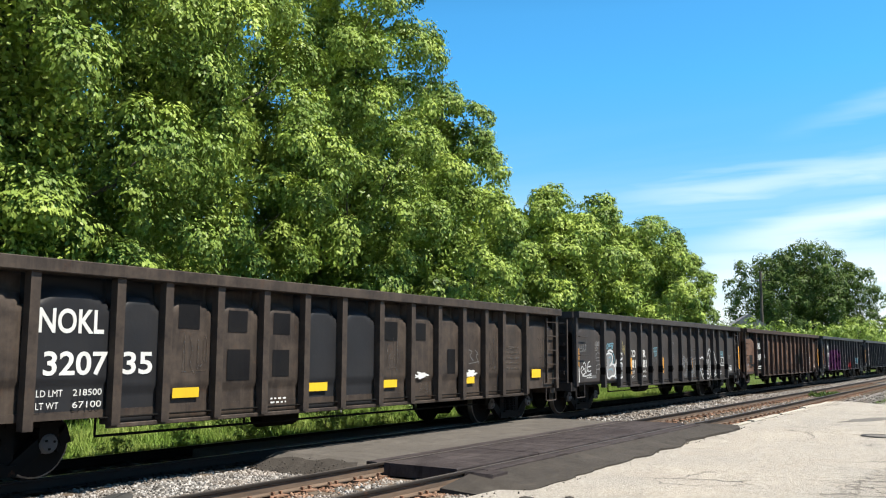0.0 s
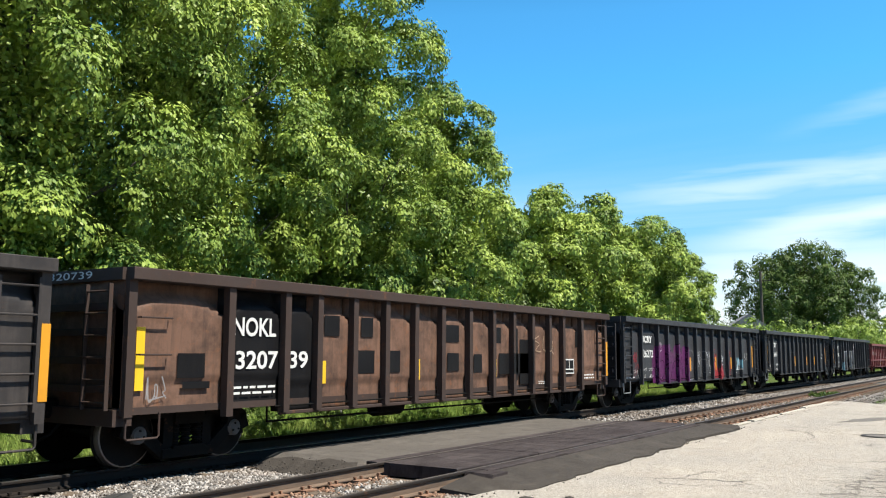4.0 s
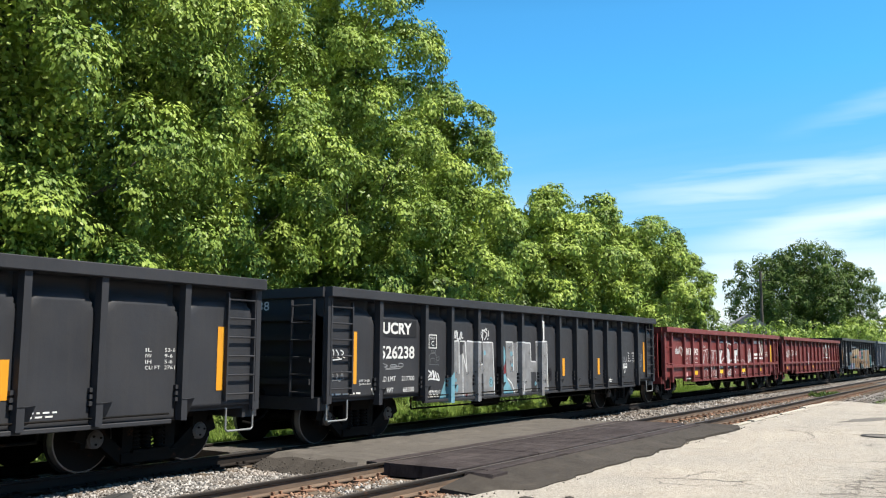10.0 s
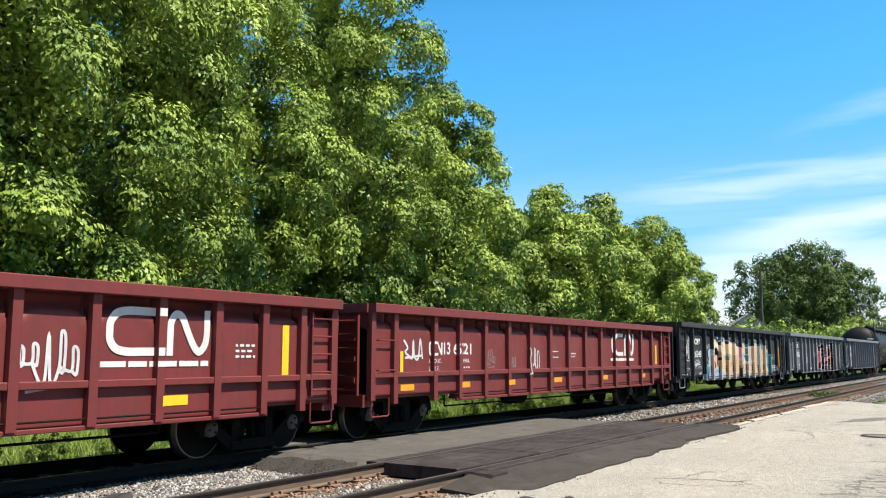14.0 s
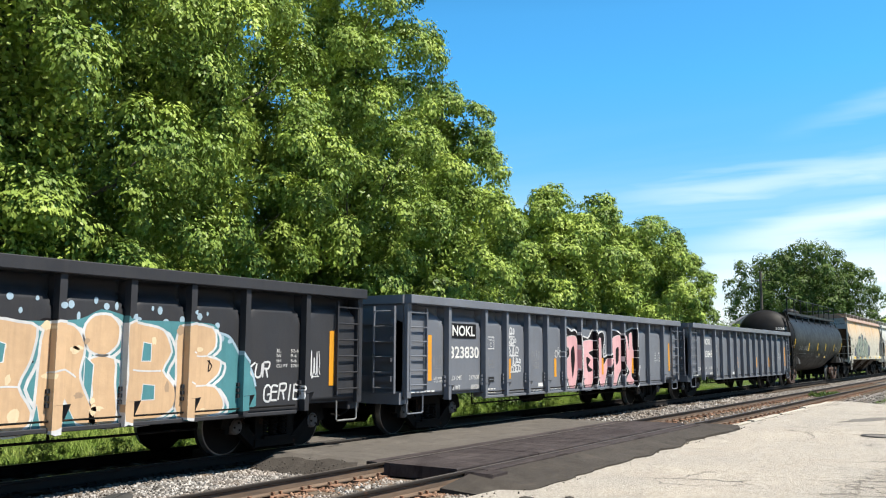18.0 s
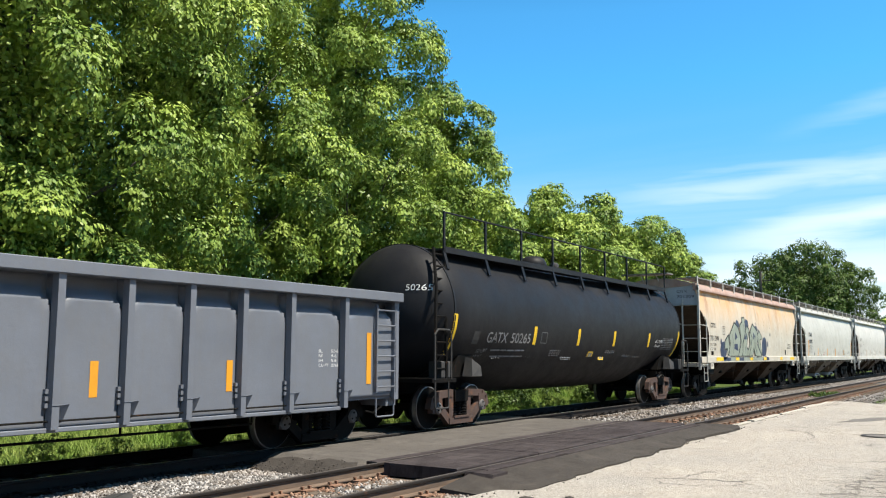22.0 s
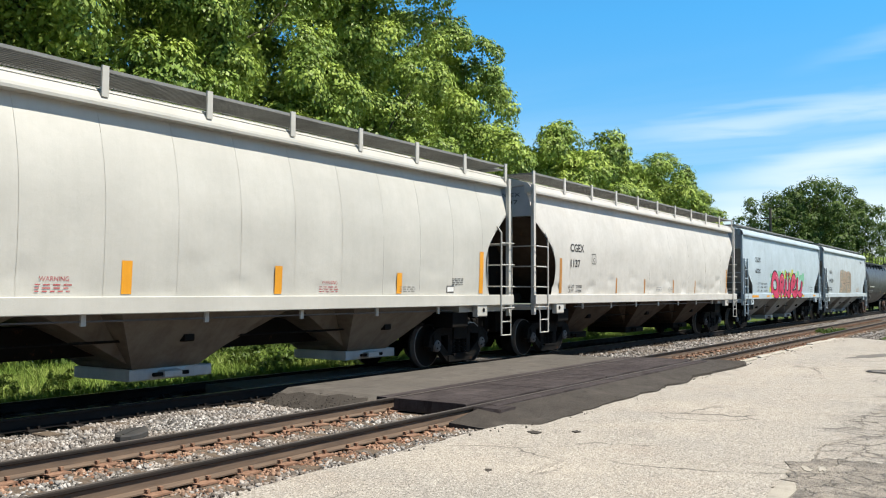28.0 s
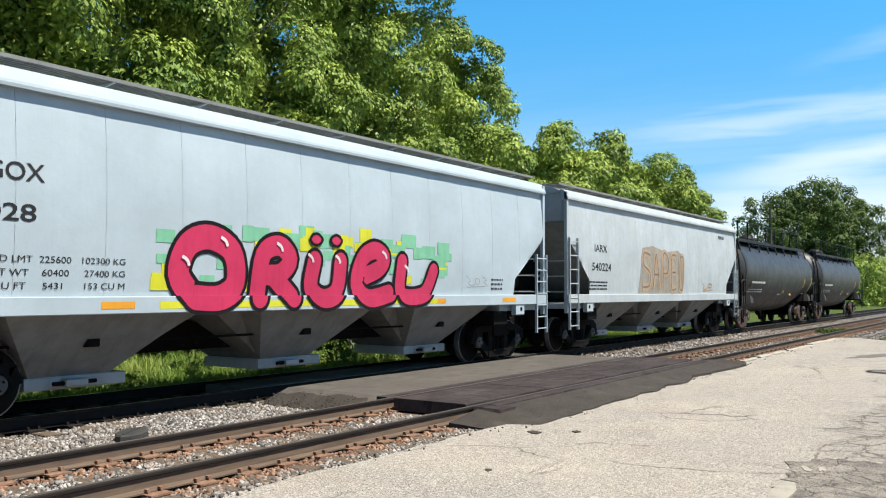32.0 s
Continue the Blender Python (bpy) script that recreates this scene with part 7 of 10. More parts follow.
    def bubble(self, lines, w, rim, fill, line, lift=0.0, outer=None):
        """One fat letter drawn with thick round-ended strokes, an outline round it."""
        layers = [(w + 2 * rim, line, 0.0), (w, fill, 0.006)]
        if outer:
            layers = [(w + 3.4 * rim, outer, -0.002)] + layers
        for width, key, up in layers:
            for k, pts in enumerate(lines):
                lf = lift + up + 0.0008 * k
                self.stroke([pts], width, key, lift=lf)
                for q, (x, z) in enumerate((pts[0], pts[-1])):
                    self.blob(x, z, width / 2, width / 2, key, lf + 0.0003 * (q + 1), 0.0, 0, 16)

    def piece(self, boxes, fill, line, fat=0.07, edge=0.13, key_outer=None, lift=0.0, rim=0.06):
        """Fat outlined letters, each fitted to its own box."""
        for k, (ch, x0, x1, z0, z1) in enumerate(boxes):
            vs, fs = glyphs(ch, edge)
            w, hh = x1 - x0, z1 - z0
            if key_outer:
                vo, fo = glyphs(ch, edge * 1.55)
                self.lay("spray_paint", fitted(vo, x0 - 0.10 * w, x1 + 0.10 * w, z0 - 0.06 * hh, z1 + 0.06 * hh), fo, key_outer, "", lift + 0.001)
            lift += 0.004
            self.lay("spray_paint", fitted(vs, x0, x1, z0, z1), fs, line, "", lift + 0.003)
            vi, fi = glyphs(ch, fat)
            self.lay("spray_paint", fitted(vi, x0 + rim * hh, x1 - rim * hh, z0 + rim * hh, z1 - rim * hh), fi, fill, "", lift + 0.006)


def soft(pts, k=4):
    """A closed figure with its corners eased."""
    n, out = len(pts), []
    p = [Vector(q) for q in pts]
    for i in range(n):
        a, b, c, e = p[i - 1], p[i], p[(i + 1) % n], p[(i + 2) % n]
        for q in range(k):
            t = q / k
            cat = 0.5 * ((2 * b) + (c - a) * t + (2 * a - 5 * b + 4 * c - e) * t * t + (3 * b - a - 3 * c + e) * t ** 3)
            w = b.lerp(c, t).lerp(cat, 0.75)
            out.append((w.x, max(w.y, 0.665)))
    return out


HAND = {"N": ["0005", "0520", "2025"], "O": ["1500212415"], "P": ["0005", "05252303"], "E": ["250500", "0323", "0020"], "R": ["0005", "05252303", "1320"], "C": ["2415040110"],
        "W": ["0500", "0013", "1320", "2025"], "U": ["0501102125"], "H": ["0005", "2025", "0323"], "I": ["1510"], "L": ["050020"], "S": ["24150423221100"], "T": ["0525", "1510"], "K": ["0005", "2503", "0320"], "G": ["2415040110202212"], "B": ["0005", "05242303", "03222000"], "!": ["1512", "1110"], ".": ["1011"]}


def tag(d, word, x0, x1, z0, z1, key, w=0.03, lean=0.12, seed=0):
    """A word written by hand with a spray can."""
    r = random.Random(seed + len(word))
    cell = (x1 - x0) / len(word)
    for i, ch in enumerate(word):
        up, tall = r.uniform(-0.06, 0.06) * (z1 - z0), (z1 - z0) * r.uniform(0.88, 1.08)
        for line in HAND[ch]:
            pts = []
            for a, b in zip(line[0::2], line[1::2]):
                v = int(b) / 5
                pts.append((x0 + cell * (i + 0.06 + 0.40 * int(a)) + lean * v * tall + r.uniform(-0.01, 0.01), z0 + up + v * tall))
            d.stroke([pts], w, key, lift=0.002)


def dimensions(d, x):
    """The four rows of inside measurements stencilled near a gondola's end."""
    for q, (a, b) in enumerate((("IL", "52-6"), ("IW", "9-6"), ("IH", "5-6"), ("CU FT", "2761"))):
        z = 1.62 - q * 0.08
        d.text(a, x, x + 0.05 * len(a), z, z + 0.05)
        d.text(b, x + 0.32, x + 0.32 + 0.045 * len(b), z, z + 0.05)


def end_text(car, length, body, y0, y1, z0, z1, key, off=0.10):
    """Words on a car's front end; y falls from left to right there."""
    vs, fs = glyphs(body)
    vs = fitted(vs, 0, 1, z0, z1)
    q = [(-length / 2 - off, y0 + (y1 - y0) * x, z) for x, z in vs]
    return part("lettering", mesh_of("lettering", q, fs, (key,)), car)


def gon_side(car, ribs, length=CAR_LEN, depth=0.12):
    return Side(car, length, ribs_of(ribs, depth), ribs)


# first dark brown gondola
d = gon_side(car1, R_NOKL)
d.text("NOKL", 1.93, 2.84, 1.84, 2.15, fat=0.02)
d.text("3207", 2.02, 2.92, 1.32, 1.62, fat=0.02)
d.text("35", 3.15, 3.62, 1.32, 1.62, fat=0.02)
d.text("LD LMT", 1.95, 2.30, 1.07, 1.15)
d.text("218500", 2.44, 2.85, 1.07, 1.15)
d.text("LT WT", 1.95, 2.25, 0.92, 1.00)
d.text("67100", 2.44, 2.85, 0.92, 1.00)
for x in (3.98, 6.78, 8.78, 11.60, 14.74):
    d.rect(x, x + 0.47, 0.98 + (0.06 if x > 14 else 0), 1.12 + (0.12 if x > 14 else 0), "yellow")
for x0, x1, z0, z1 in ((4.04, 4.42, 1.95, 2.36), (4.97, 5.36, 1.92, 2.24), (4.97, 5.43, 1.20, 1.66), (5.92, 6.30, 1.24, 1.66), (5.92, 6.30, 1.90, 2.24), (8.80, 9.25, 1.85, 2.20), (9.82, 10.2, 1.86, 2.2), (11.0, 11.3, 1.2, 1.7)):
    d.rect(x0, x1, z0, z1, "patch", "paint_patch")
for x0 in (9.75, 11.62):
    d.blob(x0 + 0.22, 1.17, 0.20, 0.05, "letter", 0, 1.6, x0)
    d.blob(x0 + 0.36, 1.19, 0.16, 0.045, "letter", 0.003, 1.8, x0 + 3)
d.bars(5.9, 6.25, 0.80, 0.92, 2)
d.scribble(11.8, 12.3, 1.4, 1.75, "sp_silver", 5, 0.012, 8)
d.bars(13.5, 14.1, 1.2, 1.8, 5, "sp_dust", 3)
for x0, x1, z0, z1, k in ((4.1, 4.6, 1.3, 1.9, 81), (8.9, 9.3, 1.3, 1.9, 82), (10.0, 10.4, 0.85, 1.1, 83), (12.6, 13.1, 1.2, 2.0, 84), (15.0, 15.6, 1.5, 2.1, 85), (0.4, 1.4, 1.0, 1.3, 86)):
    d.scribble(x0, x1, z0, z1, "sp_dust", k, 0.010, 12)

# second, brown-black, with white chalky spray paint
d = gon_side(car2, R_COER)
d.text("CO", 3.99, 4.43, 1.52, 1.74, fat=0.02)
d.text("ER", 4.88, 5.32, 1.52, 1.74, fat=0.02)
d.text("801", 3.94, 4.44, 1.20, 1.44, fat=0.02)
d.text("881", 4.88, 5.38, 1.20, 1.44, fat=0.02)
d.text("LD LMT", 4.0, 4.4, 1.03, 1.11)
d.text("LT WT", 4.0, 4.32, 0.88, 0.96)
for x, z0, z1 in ((0.20, 1.28, 1.77), (9.62, 1.10, 1.50), (12.45, 1.10, 1.55), (15.98, 1.02, 1.95)):
    d.rect(x, x + 0.12, z0, z1, "orange", lift=0.19 if x > 15 else 0.0)
d.rect(0.20, 0.32, 0.86, 1.27, "letter")
d.stroke([[(0.62, 1.20), (0.50, 1.28), (0.42, 1.18), (0.52, 1.07), (0.68, 1.10), (0.74, 1.25), (0.66, 1.38), (0.55, 1.34)], [(0.52, 1.16), (0.64, 1.22), (0.72, 1.10), (0.86, 1.18)], [(1.02, 1.42), (0.88, 1.36), (0.84, 1.24), (0.92, 1.14), (1.08, 1.16)], [(0.86, 1.26), (1.06, 1.28)], [(0.50, 1.03), (0.80, 1.02), (1.10, 1.08)]], 0.026, "sp_white")
d.bars(0.80, 1.12, 0.94, 1.04, 2, "letter", 8)
d.rect(1.12, 1.44, 0.95, 1.03, "sp_dim", "paint_patch")
d.scribble(0.30, 0.78, 1.68, 1.88, "sp_dim", 31, 0.016, 14)
d.poly(soft([(2.20, 1.56), (2.50, 1.61), (2.59, 1.51), (2.55, 1.33), (2.76, 1.33), (3.01, 1.34), (3.11, 1.17), (3.09, 0.99), (2.86, 0.96), (2.53, 1.00), (2.33, 0.95), (2.22, 1.03), (2.20, 1.24), (2.14, 1.41)], 3), "sp_silver")
d.stroke([[(2.39, 1.28), (2.59, 1.33), (2.76, 1.27), (2.83, 1.11), (2.73, 0.99), (2.53, 0.98), (2.36, 0.92), (2.23, 0.96), (2.18, 1.13), (2.14, 1.31), (2.09, 1.44), (2.13, 1.57), (2.28, 1.63), (2.50, 1.62), (2.60, 1.53), (2.58, 1.40), (2.45, 1.32)], [(2.72, 1.26), (2.92, 1.36), (3.06, 1.30), (3.13, 1.13), (3.09, 0.97), (2.90, 0.93), (2.73, 0.97)], [(2.84, 1.27), (2.90, 1.43), (3.05, 1.49), (3.08, 1.60), (2.97, 1.63)], [(2.27, 1.68), (2.45, 1.72), (2.66, 1.67)], [(2.78, 1.33), (2.83, 1.14), (2.79, 1.04)]], 0.055, "sp_white", lift=0.004)
d.stroke([[(2.32, 1.49), (2.46, 1.53), (2.52, 1.46), (2.39, 1.37)], [(2.32, 1.16), (2.52, 1.19), (2.64, 1.12)], [(2.62, 1.65), (2.75, 1.54), (2.71, 1.40), (2.63, 1.33)]], 0.03, "sp_sky", lift=0.006)
tag(d, "NOPER", 2.04, 2.67, 1.76, 1.91, "sp_sky", 0.028)
tag(d, "NOPER", 5.75, 6.33, 1.56, 1.82, "sp_sky", 0.028)
d.stroke([[(6.20, 1.59), (6.34, 1.43), (6.21, 1.30), (6.13, 1.41), (6.24, 1.55)]], 0.018, "sp_faded")
d.stroke([[(3.10, 1.74), (3.34, 1.76), (3.60, 1.76)], [(3.11, 1.88), (3.13, 1.61), (3.20, 1.80)], [(3.21, 1.82), (3.29, 1.99), (3.40, 1.96), (3.48, 1.65)], [(3.50, 1.84), (3.56, 1.60), (3.58, 1.85)]], 0.022, "sp_yellowed")
d.stroke([[(3.28, 1.67), (3.34, 1.82), (3.40, 1.67)], [(3.41, 1.82), (3.52, 1.86), (3.60, 1.85)]], 0.02, "sp_yellowed")
d.scribble(1.37, 1.68, 1.85, 1.98, "sp_silver", 2, 0.016, 15)
d.scribble(1.38, 1.59, 1.70, 1.84, "sp_silver", 3, 0.02, 12)
d.stroke([[(1.43, 1.60), (1.44, 1.42)], [(1.43, 1.60), (1.54, 1.65), (1.67, 1.63)], [(1.44, 1.50), (1.67, 1.52)], [(1.44, 1.42), (1.68, 1.43)], [(1.44, 1.29), (1.67, 1.33), (1.68, 1.22), (1.45, 1.19), (1.44, 1.29)], [(1.46, 1.06), (1.46, 1.18), (1.68, 1.17), (1.70, 1.05)]], 0.02, "sp_silver")
d.ring([(6.88, 1.90), (7.09, 1.70), (6.90, 1.47), (6.69, 1.67)], 0.022, "sp_black")
d.scribble(6.78, 7.01, 1.59, 1.78, "sp_black", 5, 0.016, 8)
d.stroke([[(7.71, 1.44), (8.06, 1.66)], [(7.69, 1.64), (8.07, 1.44)], [(7.87, 1.37), (7.89, 1.71), (7.78, 1.91), (7.95, 2.04), (8.06, 1.92)], [(7.79, 1.54), (8.07, 1.55)]], 0.014, "sp_silver")
for x in (3.72, 6.55):
    d.rect(x, x + 0.13, 1.02, 1.50, "orange", lift=0.002)
d.text("2194 0", 4.91, 5.35, 1.04, 1.12)
d.text("6660.", 4.99, 5.35, 0.90, 0.97)
d.stroke([[(8.72, 0.84), (8.70, 1.40), (9.05, 1.46), (9.20, 1.28), (8.98, 1.12), (9.04, 0.84)], [(9.33, 1.42), (9.52, 1.15), (9.62, 0.82)], [(9.58, 1.44), (9.38, 1.08), (9.22, 0.80)], [(9.92, 1.42), (9.86, 0.82)],
          [(10.18, 1.38), (10.08, 0.80)], [(10.42, 1.42), (10.30, 0.80)], [(10.52, 1.40), (10.62, 1.15), (10.52, 0.84)]], 0.17, "sp_faded")
d.stroke([[(8.52, 0.90), (8.55, 1.35), (8.72, 1.52), (9.15, 1.53), (9.28, 1.42), (9.42, 1.46), (9.62, 1.53), (9.80, 1.47), (10.1, 1.44), (10.5, 1.48), (10.70, 1.27), (10.66, 0.90)], [(8.86, 1.30), (9.02, 1.34), (9.06, 1.2), (8.9, 1.1)]], 0.022, "sp_silver", lift=0.004)
d.stroke([[(10.80, 1.35), (11.03, 1.47), (11.23, 1.51), (11.37, 1.43), (11.42, 1.21), (11.46, 0.90)], [(10.82, 0.99), (10.97, 1.11), (11.06, 0.96), (11.13, 0.84)], [(11.17, 1.14), (11.21, 1.05)], [(11.44, 0.90), (11.23, 0.89), (11.19, 0.78), (11.45, 0.74)], [(11.52, 1.43), (11.81, 1.53), (12.03, 1.75), (12.17, 1.81), (12.32, 1.69), (12.37, 1.54)], [(11.81, 1.44), (11.96, 1.65), (12.11, 1.61), (12.20, 1.36), (12.17, 0.94), (12.04, 0.74), (11.83, 0.76), (11.71, 1.00), (11.80, 1.24), (12.02, 1.40), (11.98, 0.91), (11.89, 0.91)], [(12.59, 1.50), (12.80, 1.54), (13.08, 1.27), (13.31, 1.15), (13.32, 1.00), (13.12, 0.96)], [(12.52, 0.80), (12.78, 0.76), (12.88, 0.91), (12.93, 1.03)]], 0.045, "sp_white")
d.stroke([[(12.88, 0.82), (13.13, 0.87), (13.35, 0.88)], [(12.20, 0.86), (12.32, 0.90), (12.40, 0.85), (12.32, 0.79), (12.21, 0.79)]], 0.03, "sp_white")
tag(d, "NOPER", 13.37, 13.97, 1.52, 1.70, "sp_sky", 0.028)
d.stroke([[(13.48, 1.74), (13.94, 1.73)]], 0.018, "sp_sky")
d.rect(13.45, 14.04, 1.18, 1.51, "letter", "placard")
d.rect(13.48, 13.73, 1.30, 1.48, "patch", "placard", 0.005)
d.rect(13.76, 14.01, 1.30, 1.48, "patch", "placard", 0.005)
d.rect(13.48, 14.01, 1.21, 1.28, "patch", "placard", 0.005)
d.scribble(14.54, 14.81, 1.01, 1.36, "sp_silver", 8, 0.014, 14)
d.bars(14.87, 15.19, 0.92, 1.19, 5, "letter", 4)
d.bars(14.63, 15.10, 1.43, 1.60, 3, "sp_silver", 5)
d.bars(12.70, 13.00, 1.18, 1.33, 2, "sp_silver", 6)
d.bars(9.74, 10.46, 1.72, 1.86, 2, "sp_faded")
d.bars(14.6, 15.1, 0.95, 1.12, 3)

# third, rust brown with black patches
d = gon_side(car3, R_NOKL)
d.text("NOKL", 1.93, 2.84, 1.86, 2.15, fat=0.02)
d.text("3207", 2.0, 2.90, 1.36, 1.64, fat=0.02)
d.text("39", 3.15, 3.60, 1.36, 1.64, fat=0.02)
d.bars(1.95, 2.85, 0.95, 1.12, 2)
for x, z0, z1 in ((0.20, 1.1, 1.95), (3.92, 1.10, 1.48), (6.72, 1.10, 1.50), (9.75, 1.10, 1.50), (12.55, 1.10, 1.50)):
    d.rect(x, x + 0.14, z0, z1, "yellow" if x < 10 else "orange")
d.rect(15.98, 16.09, 1.0, 1.95, "orange", lift=0.19)
for x0, x1, z0, z1 in ((4.9, 5.4, 1.25, 1.66), (5.85, 6.2, 1.25, 1.66), (4.0, 4.4, 1.9, 2.25), (5.0, 5.35, 1.9, 2.25), (7.85, 8.3, 1.25, 1.62), (7.8, 8.3, 1.85, 2.2), (8.9, 9.25, 1.2, 1.6), (9.75, 10.1, 1.85, 2.2), (10.0, 11.45, 1.15, 1.62), (11.0, 11.5, 0.9, 1.95), (10.6, 10.9, 1.0, 2.2), (14.1, 14.28, 1.8, 2.2), (0.9, 1.4, 1.25, 1.6), (1.0, 1.5, 1.1, 1.2)):
    d.rect(x0, x1, z0, z1, "patch", "paint_patch")
d.scribble(0.35, 0.75, 0.95, 1.3, "sp_silver", 7, 0.02, 10)
d.stroke([[(12.0, 2.05), (11.75, 1.95), (12.0, 1.85), (11.8, 1.7), (12.1, 1.66)], [(12.25, 2.05), (12.2, 1.75), (12.45, 1.7), (12.5, 2.05)], [(12.6, 2.0), (12.75, 1.9), (12.6, 1.8), (12.8, 1.6)]], 0.02, "sp_tan")
for k, (x0, x1, z0, z1) in enumerate(((13.42, 14.0, 1.10, 1.48), (13.45, 13.70, 1.23, 1.45), (13.73, 13.97, 1.23, 1.45), (13.45, 13.97, 1.13, 1.20))):
    d.rect(x0, x1, z0, z1, "patch" if k else "letter", "placard", 0.005 * (k > 0))
d.bars(11.95, 12.3, 0.86, 0.96, 2)
d.bars(14.6, 15.3, 0.92, 1.08, 2)
end_text(car3, CAR_LEN, "NOKL 320739", 1.0, -1.0, 2.60, 2.70, "letter", 0.125)


def ucry(car, num, side=True):
    d = gon_side(car, R_UCRY, 15.94)
    d.rect(1.54, 2.72, 1.92, 2.24, "patch_grey", "paint_patch")
    d.text("UCRY", 1.63, 2.57, 1.97, 2.19, fat=0.035, lift=0.003)
    d.text(num, 1.56, 2.66, 1.51, 1.75, fat=0.02, lift=0.003)
    d.text("LD LMT", 1.62, 2.05, 1.09, 1.18)
    d.text("217700", 2.25, 2.66, 1.09, 1.18)
    d.text("LT WT", 1.62, 1.98, 0.88, 0.97)
    d.text("68300", 2.30, 2.66, 0.88, 0.97)
    d.text("LIFT AND", 0.96, 1.26, 1.10, 1.14)
    d.text("JACK HERE", 0.96, 1.30, 1.04, 1.08)
    d.rect(0.72, 0.88, 1.07, 1.99, "orange")
    d.rect(15.12, 15.25, 1.06, 1.99, "orange")
    d.bars(0.10, 1.0, 0.86, 0.93, 1)
    dimensions(d, 13.85)
    d.bars(3.05, 3.5, 0.74, 0.88, 2, seed=5)
    d.bars(7.1, 7.6, 0.72, 0.78, 1, seed=6)
    d.bars(12.2, 12.6, 0.80, 0.90, 2, seed=7)
    d.stroke([[(1.32, 0.98), (1.36, 0.90), (1.38, 0.86)]], 0.03, "letter", "stencil")
    end_text(car, 15.94, num, 0.6, -0.25, 2.36, 2.52, "letter", 0.0)
    return d


def plate_box(d, x, key="letter"):
    d.stroke([[(x, 1.98), (x + 0.27, 1.98)], [(x + 0.27, 1.98), (x + 0.27, 1.72)], [(x + 0.27, 1.72), (x, 1.72)], [(x, 1.72), (x, 1.98)]], 0.02, key, "stencil")
    d.text("PLATE", x + 0.05, x + 0.22, 1.89, 1.94, key)
    d.text("C", x + 0.09, x + 0.18, 1.76, 1.86, key)


d = ucry(car4, "526272")
plate_box(d, 3.17)
d.poly(soft([(2.62, 0.70), (4.3, 0.67), (6.06, 0.67), (6.06, 1.1), (6.04, 1.57), (5.95, 1.85), (5.74, 1.91), (5.57, 1.81), (5.54, 1.62), (5.48, 1.69), (5.36, 1.89), (5.17, 1.99), (4.94, 1.96), (4.7, 1.85), (4.52, 1.64), (4.35, 1.85), (4.1, 1.98), (3.6, 1.9), (3.3, 1.97), (2.9, 1.9), (2.64, 1.6)], 3), "sp_purple")
d.stroke([[(2.8, 1.9), (2.75, 1.0), (3.2, 0.75), (3.7, 1.0), (3.6, 1.4), (3.1, 1.3)], [(4.1, 1.8), (4.05, 1.3), (4.3, 0.8), (4.6, 1.3), (4.9, 1.4)], [(5.1, 1.9), (5.05, 0.8)]], 0.03, "sp_plum", lift=0.004)
d.scribble(4.0, 4.45, 1.3, 1.85, "sp_faded", 11, 0.016, 14)
d.scribble(4.55, 4.9, 1.35, 1.8, "sp_faded", 12, 0.014, 12)
d.stroke([[(6.15, 0.74), (6.12, 1.28), (6.16, 1.57), (6.32, 1.71), (6.55, 1.75), (6.76, 1.70), (6.86, 1.56)]], 0.050, "sp_dim")
d.stroke([[(6.93, 0.86), (7.09, 0.98), (7.10, 1.25), (7.04, 1.43), (6.94, 1.56)]], 0.030, "sp_dim")
d.stroke([[(6.98, 1.59), (7.11, 1.63), (7.22, 1.47), (7.28, 1.11), (7.32, 0.68)]], 0.030, "sp_dim")
d.stroke([[(7.26, 1.54), (7.48, 1.70), (7.75, 1.68), (7.73, 1.47), (7.65, 1.19), (7.62, 0.62)]], 0.030, "sp_dim")
d.stroke([[(7.66, 1.65), (7.93, 1.73), (8.11, 1.58)]], 0.030, "sp_dim")
d.stroke([[(7.76, 1.47), (7.74, 1.09), (7.82, 0.91), (7.90, 0.97)]], 0.030, "sp_silver")
d.stroke([[(7.73, 1.44), (8.10, 1.44), (8.36, 1.49)]], 0.025, "sp_dim")
d.stroke([[(7.97, 1.46), (8.12, 1.22), (8.09, 0.89), (7.89, 0.60)]], 0.030, "sp_dim")
d.stroke([[(8.76, 1.72), (8.79, 1.56), (8.73, 1.28), (8.87, 1.13), (8.86, 0.93), (8.76, 0.94)]], 0.035, "sp_white")
d.stroke([[(8.18, 1.34), (8.24, 1.03)]], 0.022, "sp_dim")
d.stroke([[(8.18, 1.34), (8.33, 1.29), (8.24, 1.17), (8.37, 1.00)]], 0.022, "sp_dim")
d.stroke([[(8.46, 1.29), (8.37, 1.15), (8.47, 1.00), (8.53, 1.17), (8.46, 1.29)]], 0.022, "sp_dim")
d.stroke([[(8.59, 1.31), (8.62, 1.02), (8.71, 1.26)]], 0.022, "sp_dim")
d.stroke([[(8.31, 0.88), (8.38, 0.76), (8.46, 0.88)]], 0.022, "sp_dim")
d.stroke([[(7.20, 1.74), (7.26, 1.56), (7.40, 1.61), (7.34, 1.72), (7.46, 1.56), (7.51, 1.70), (7.61, 1.49)]], 0.022, "sp_white")
d.stroke([[(7.35, 1.47), (7.49, 1.49), (7.41, 1.33), (7.61, 1.38), (7.50, 1.24), (7.43, 1.13)]], 0.022, "sp_white")
d.stroke([[(8.14, 1.75), (8.28, 1.80), (8.25, 1.66), (8.14, 1.60), (8.35, 1.58), (8.43, 1.70), (8.48, 1.56), (8.58, 1.61), (8.61, 1.48)]], 0.024, "sp_white")
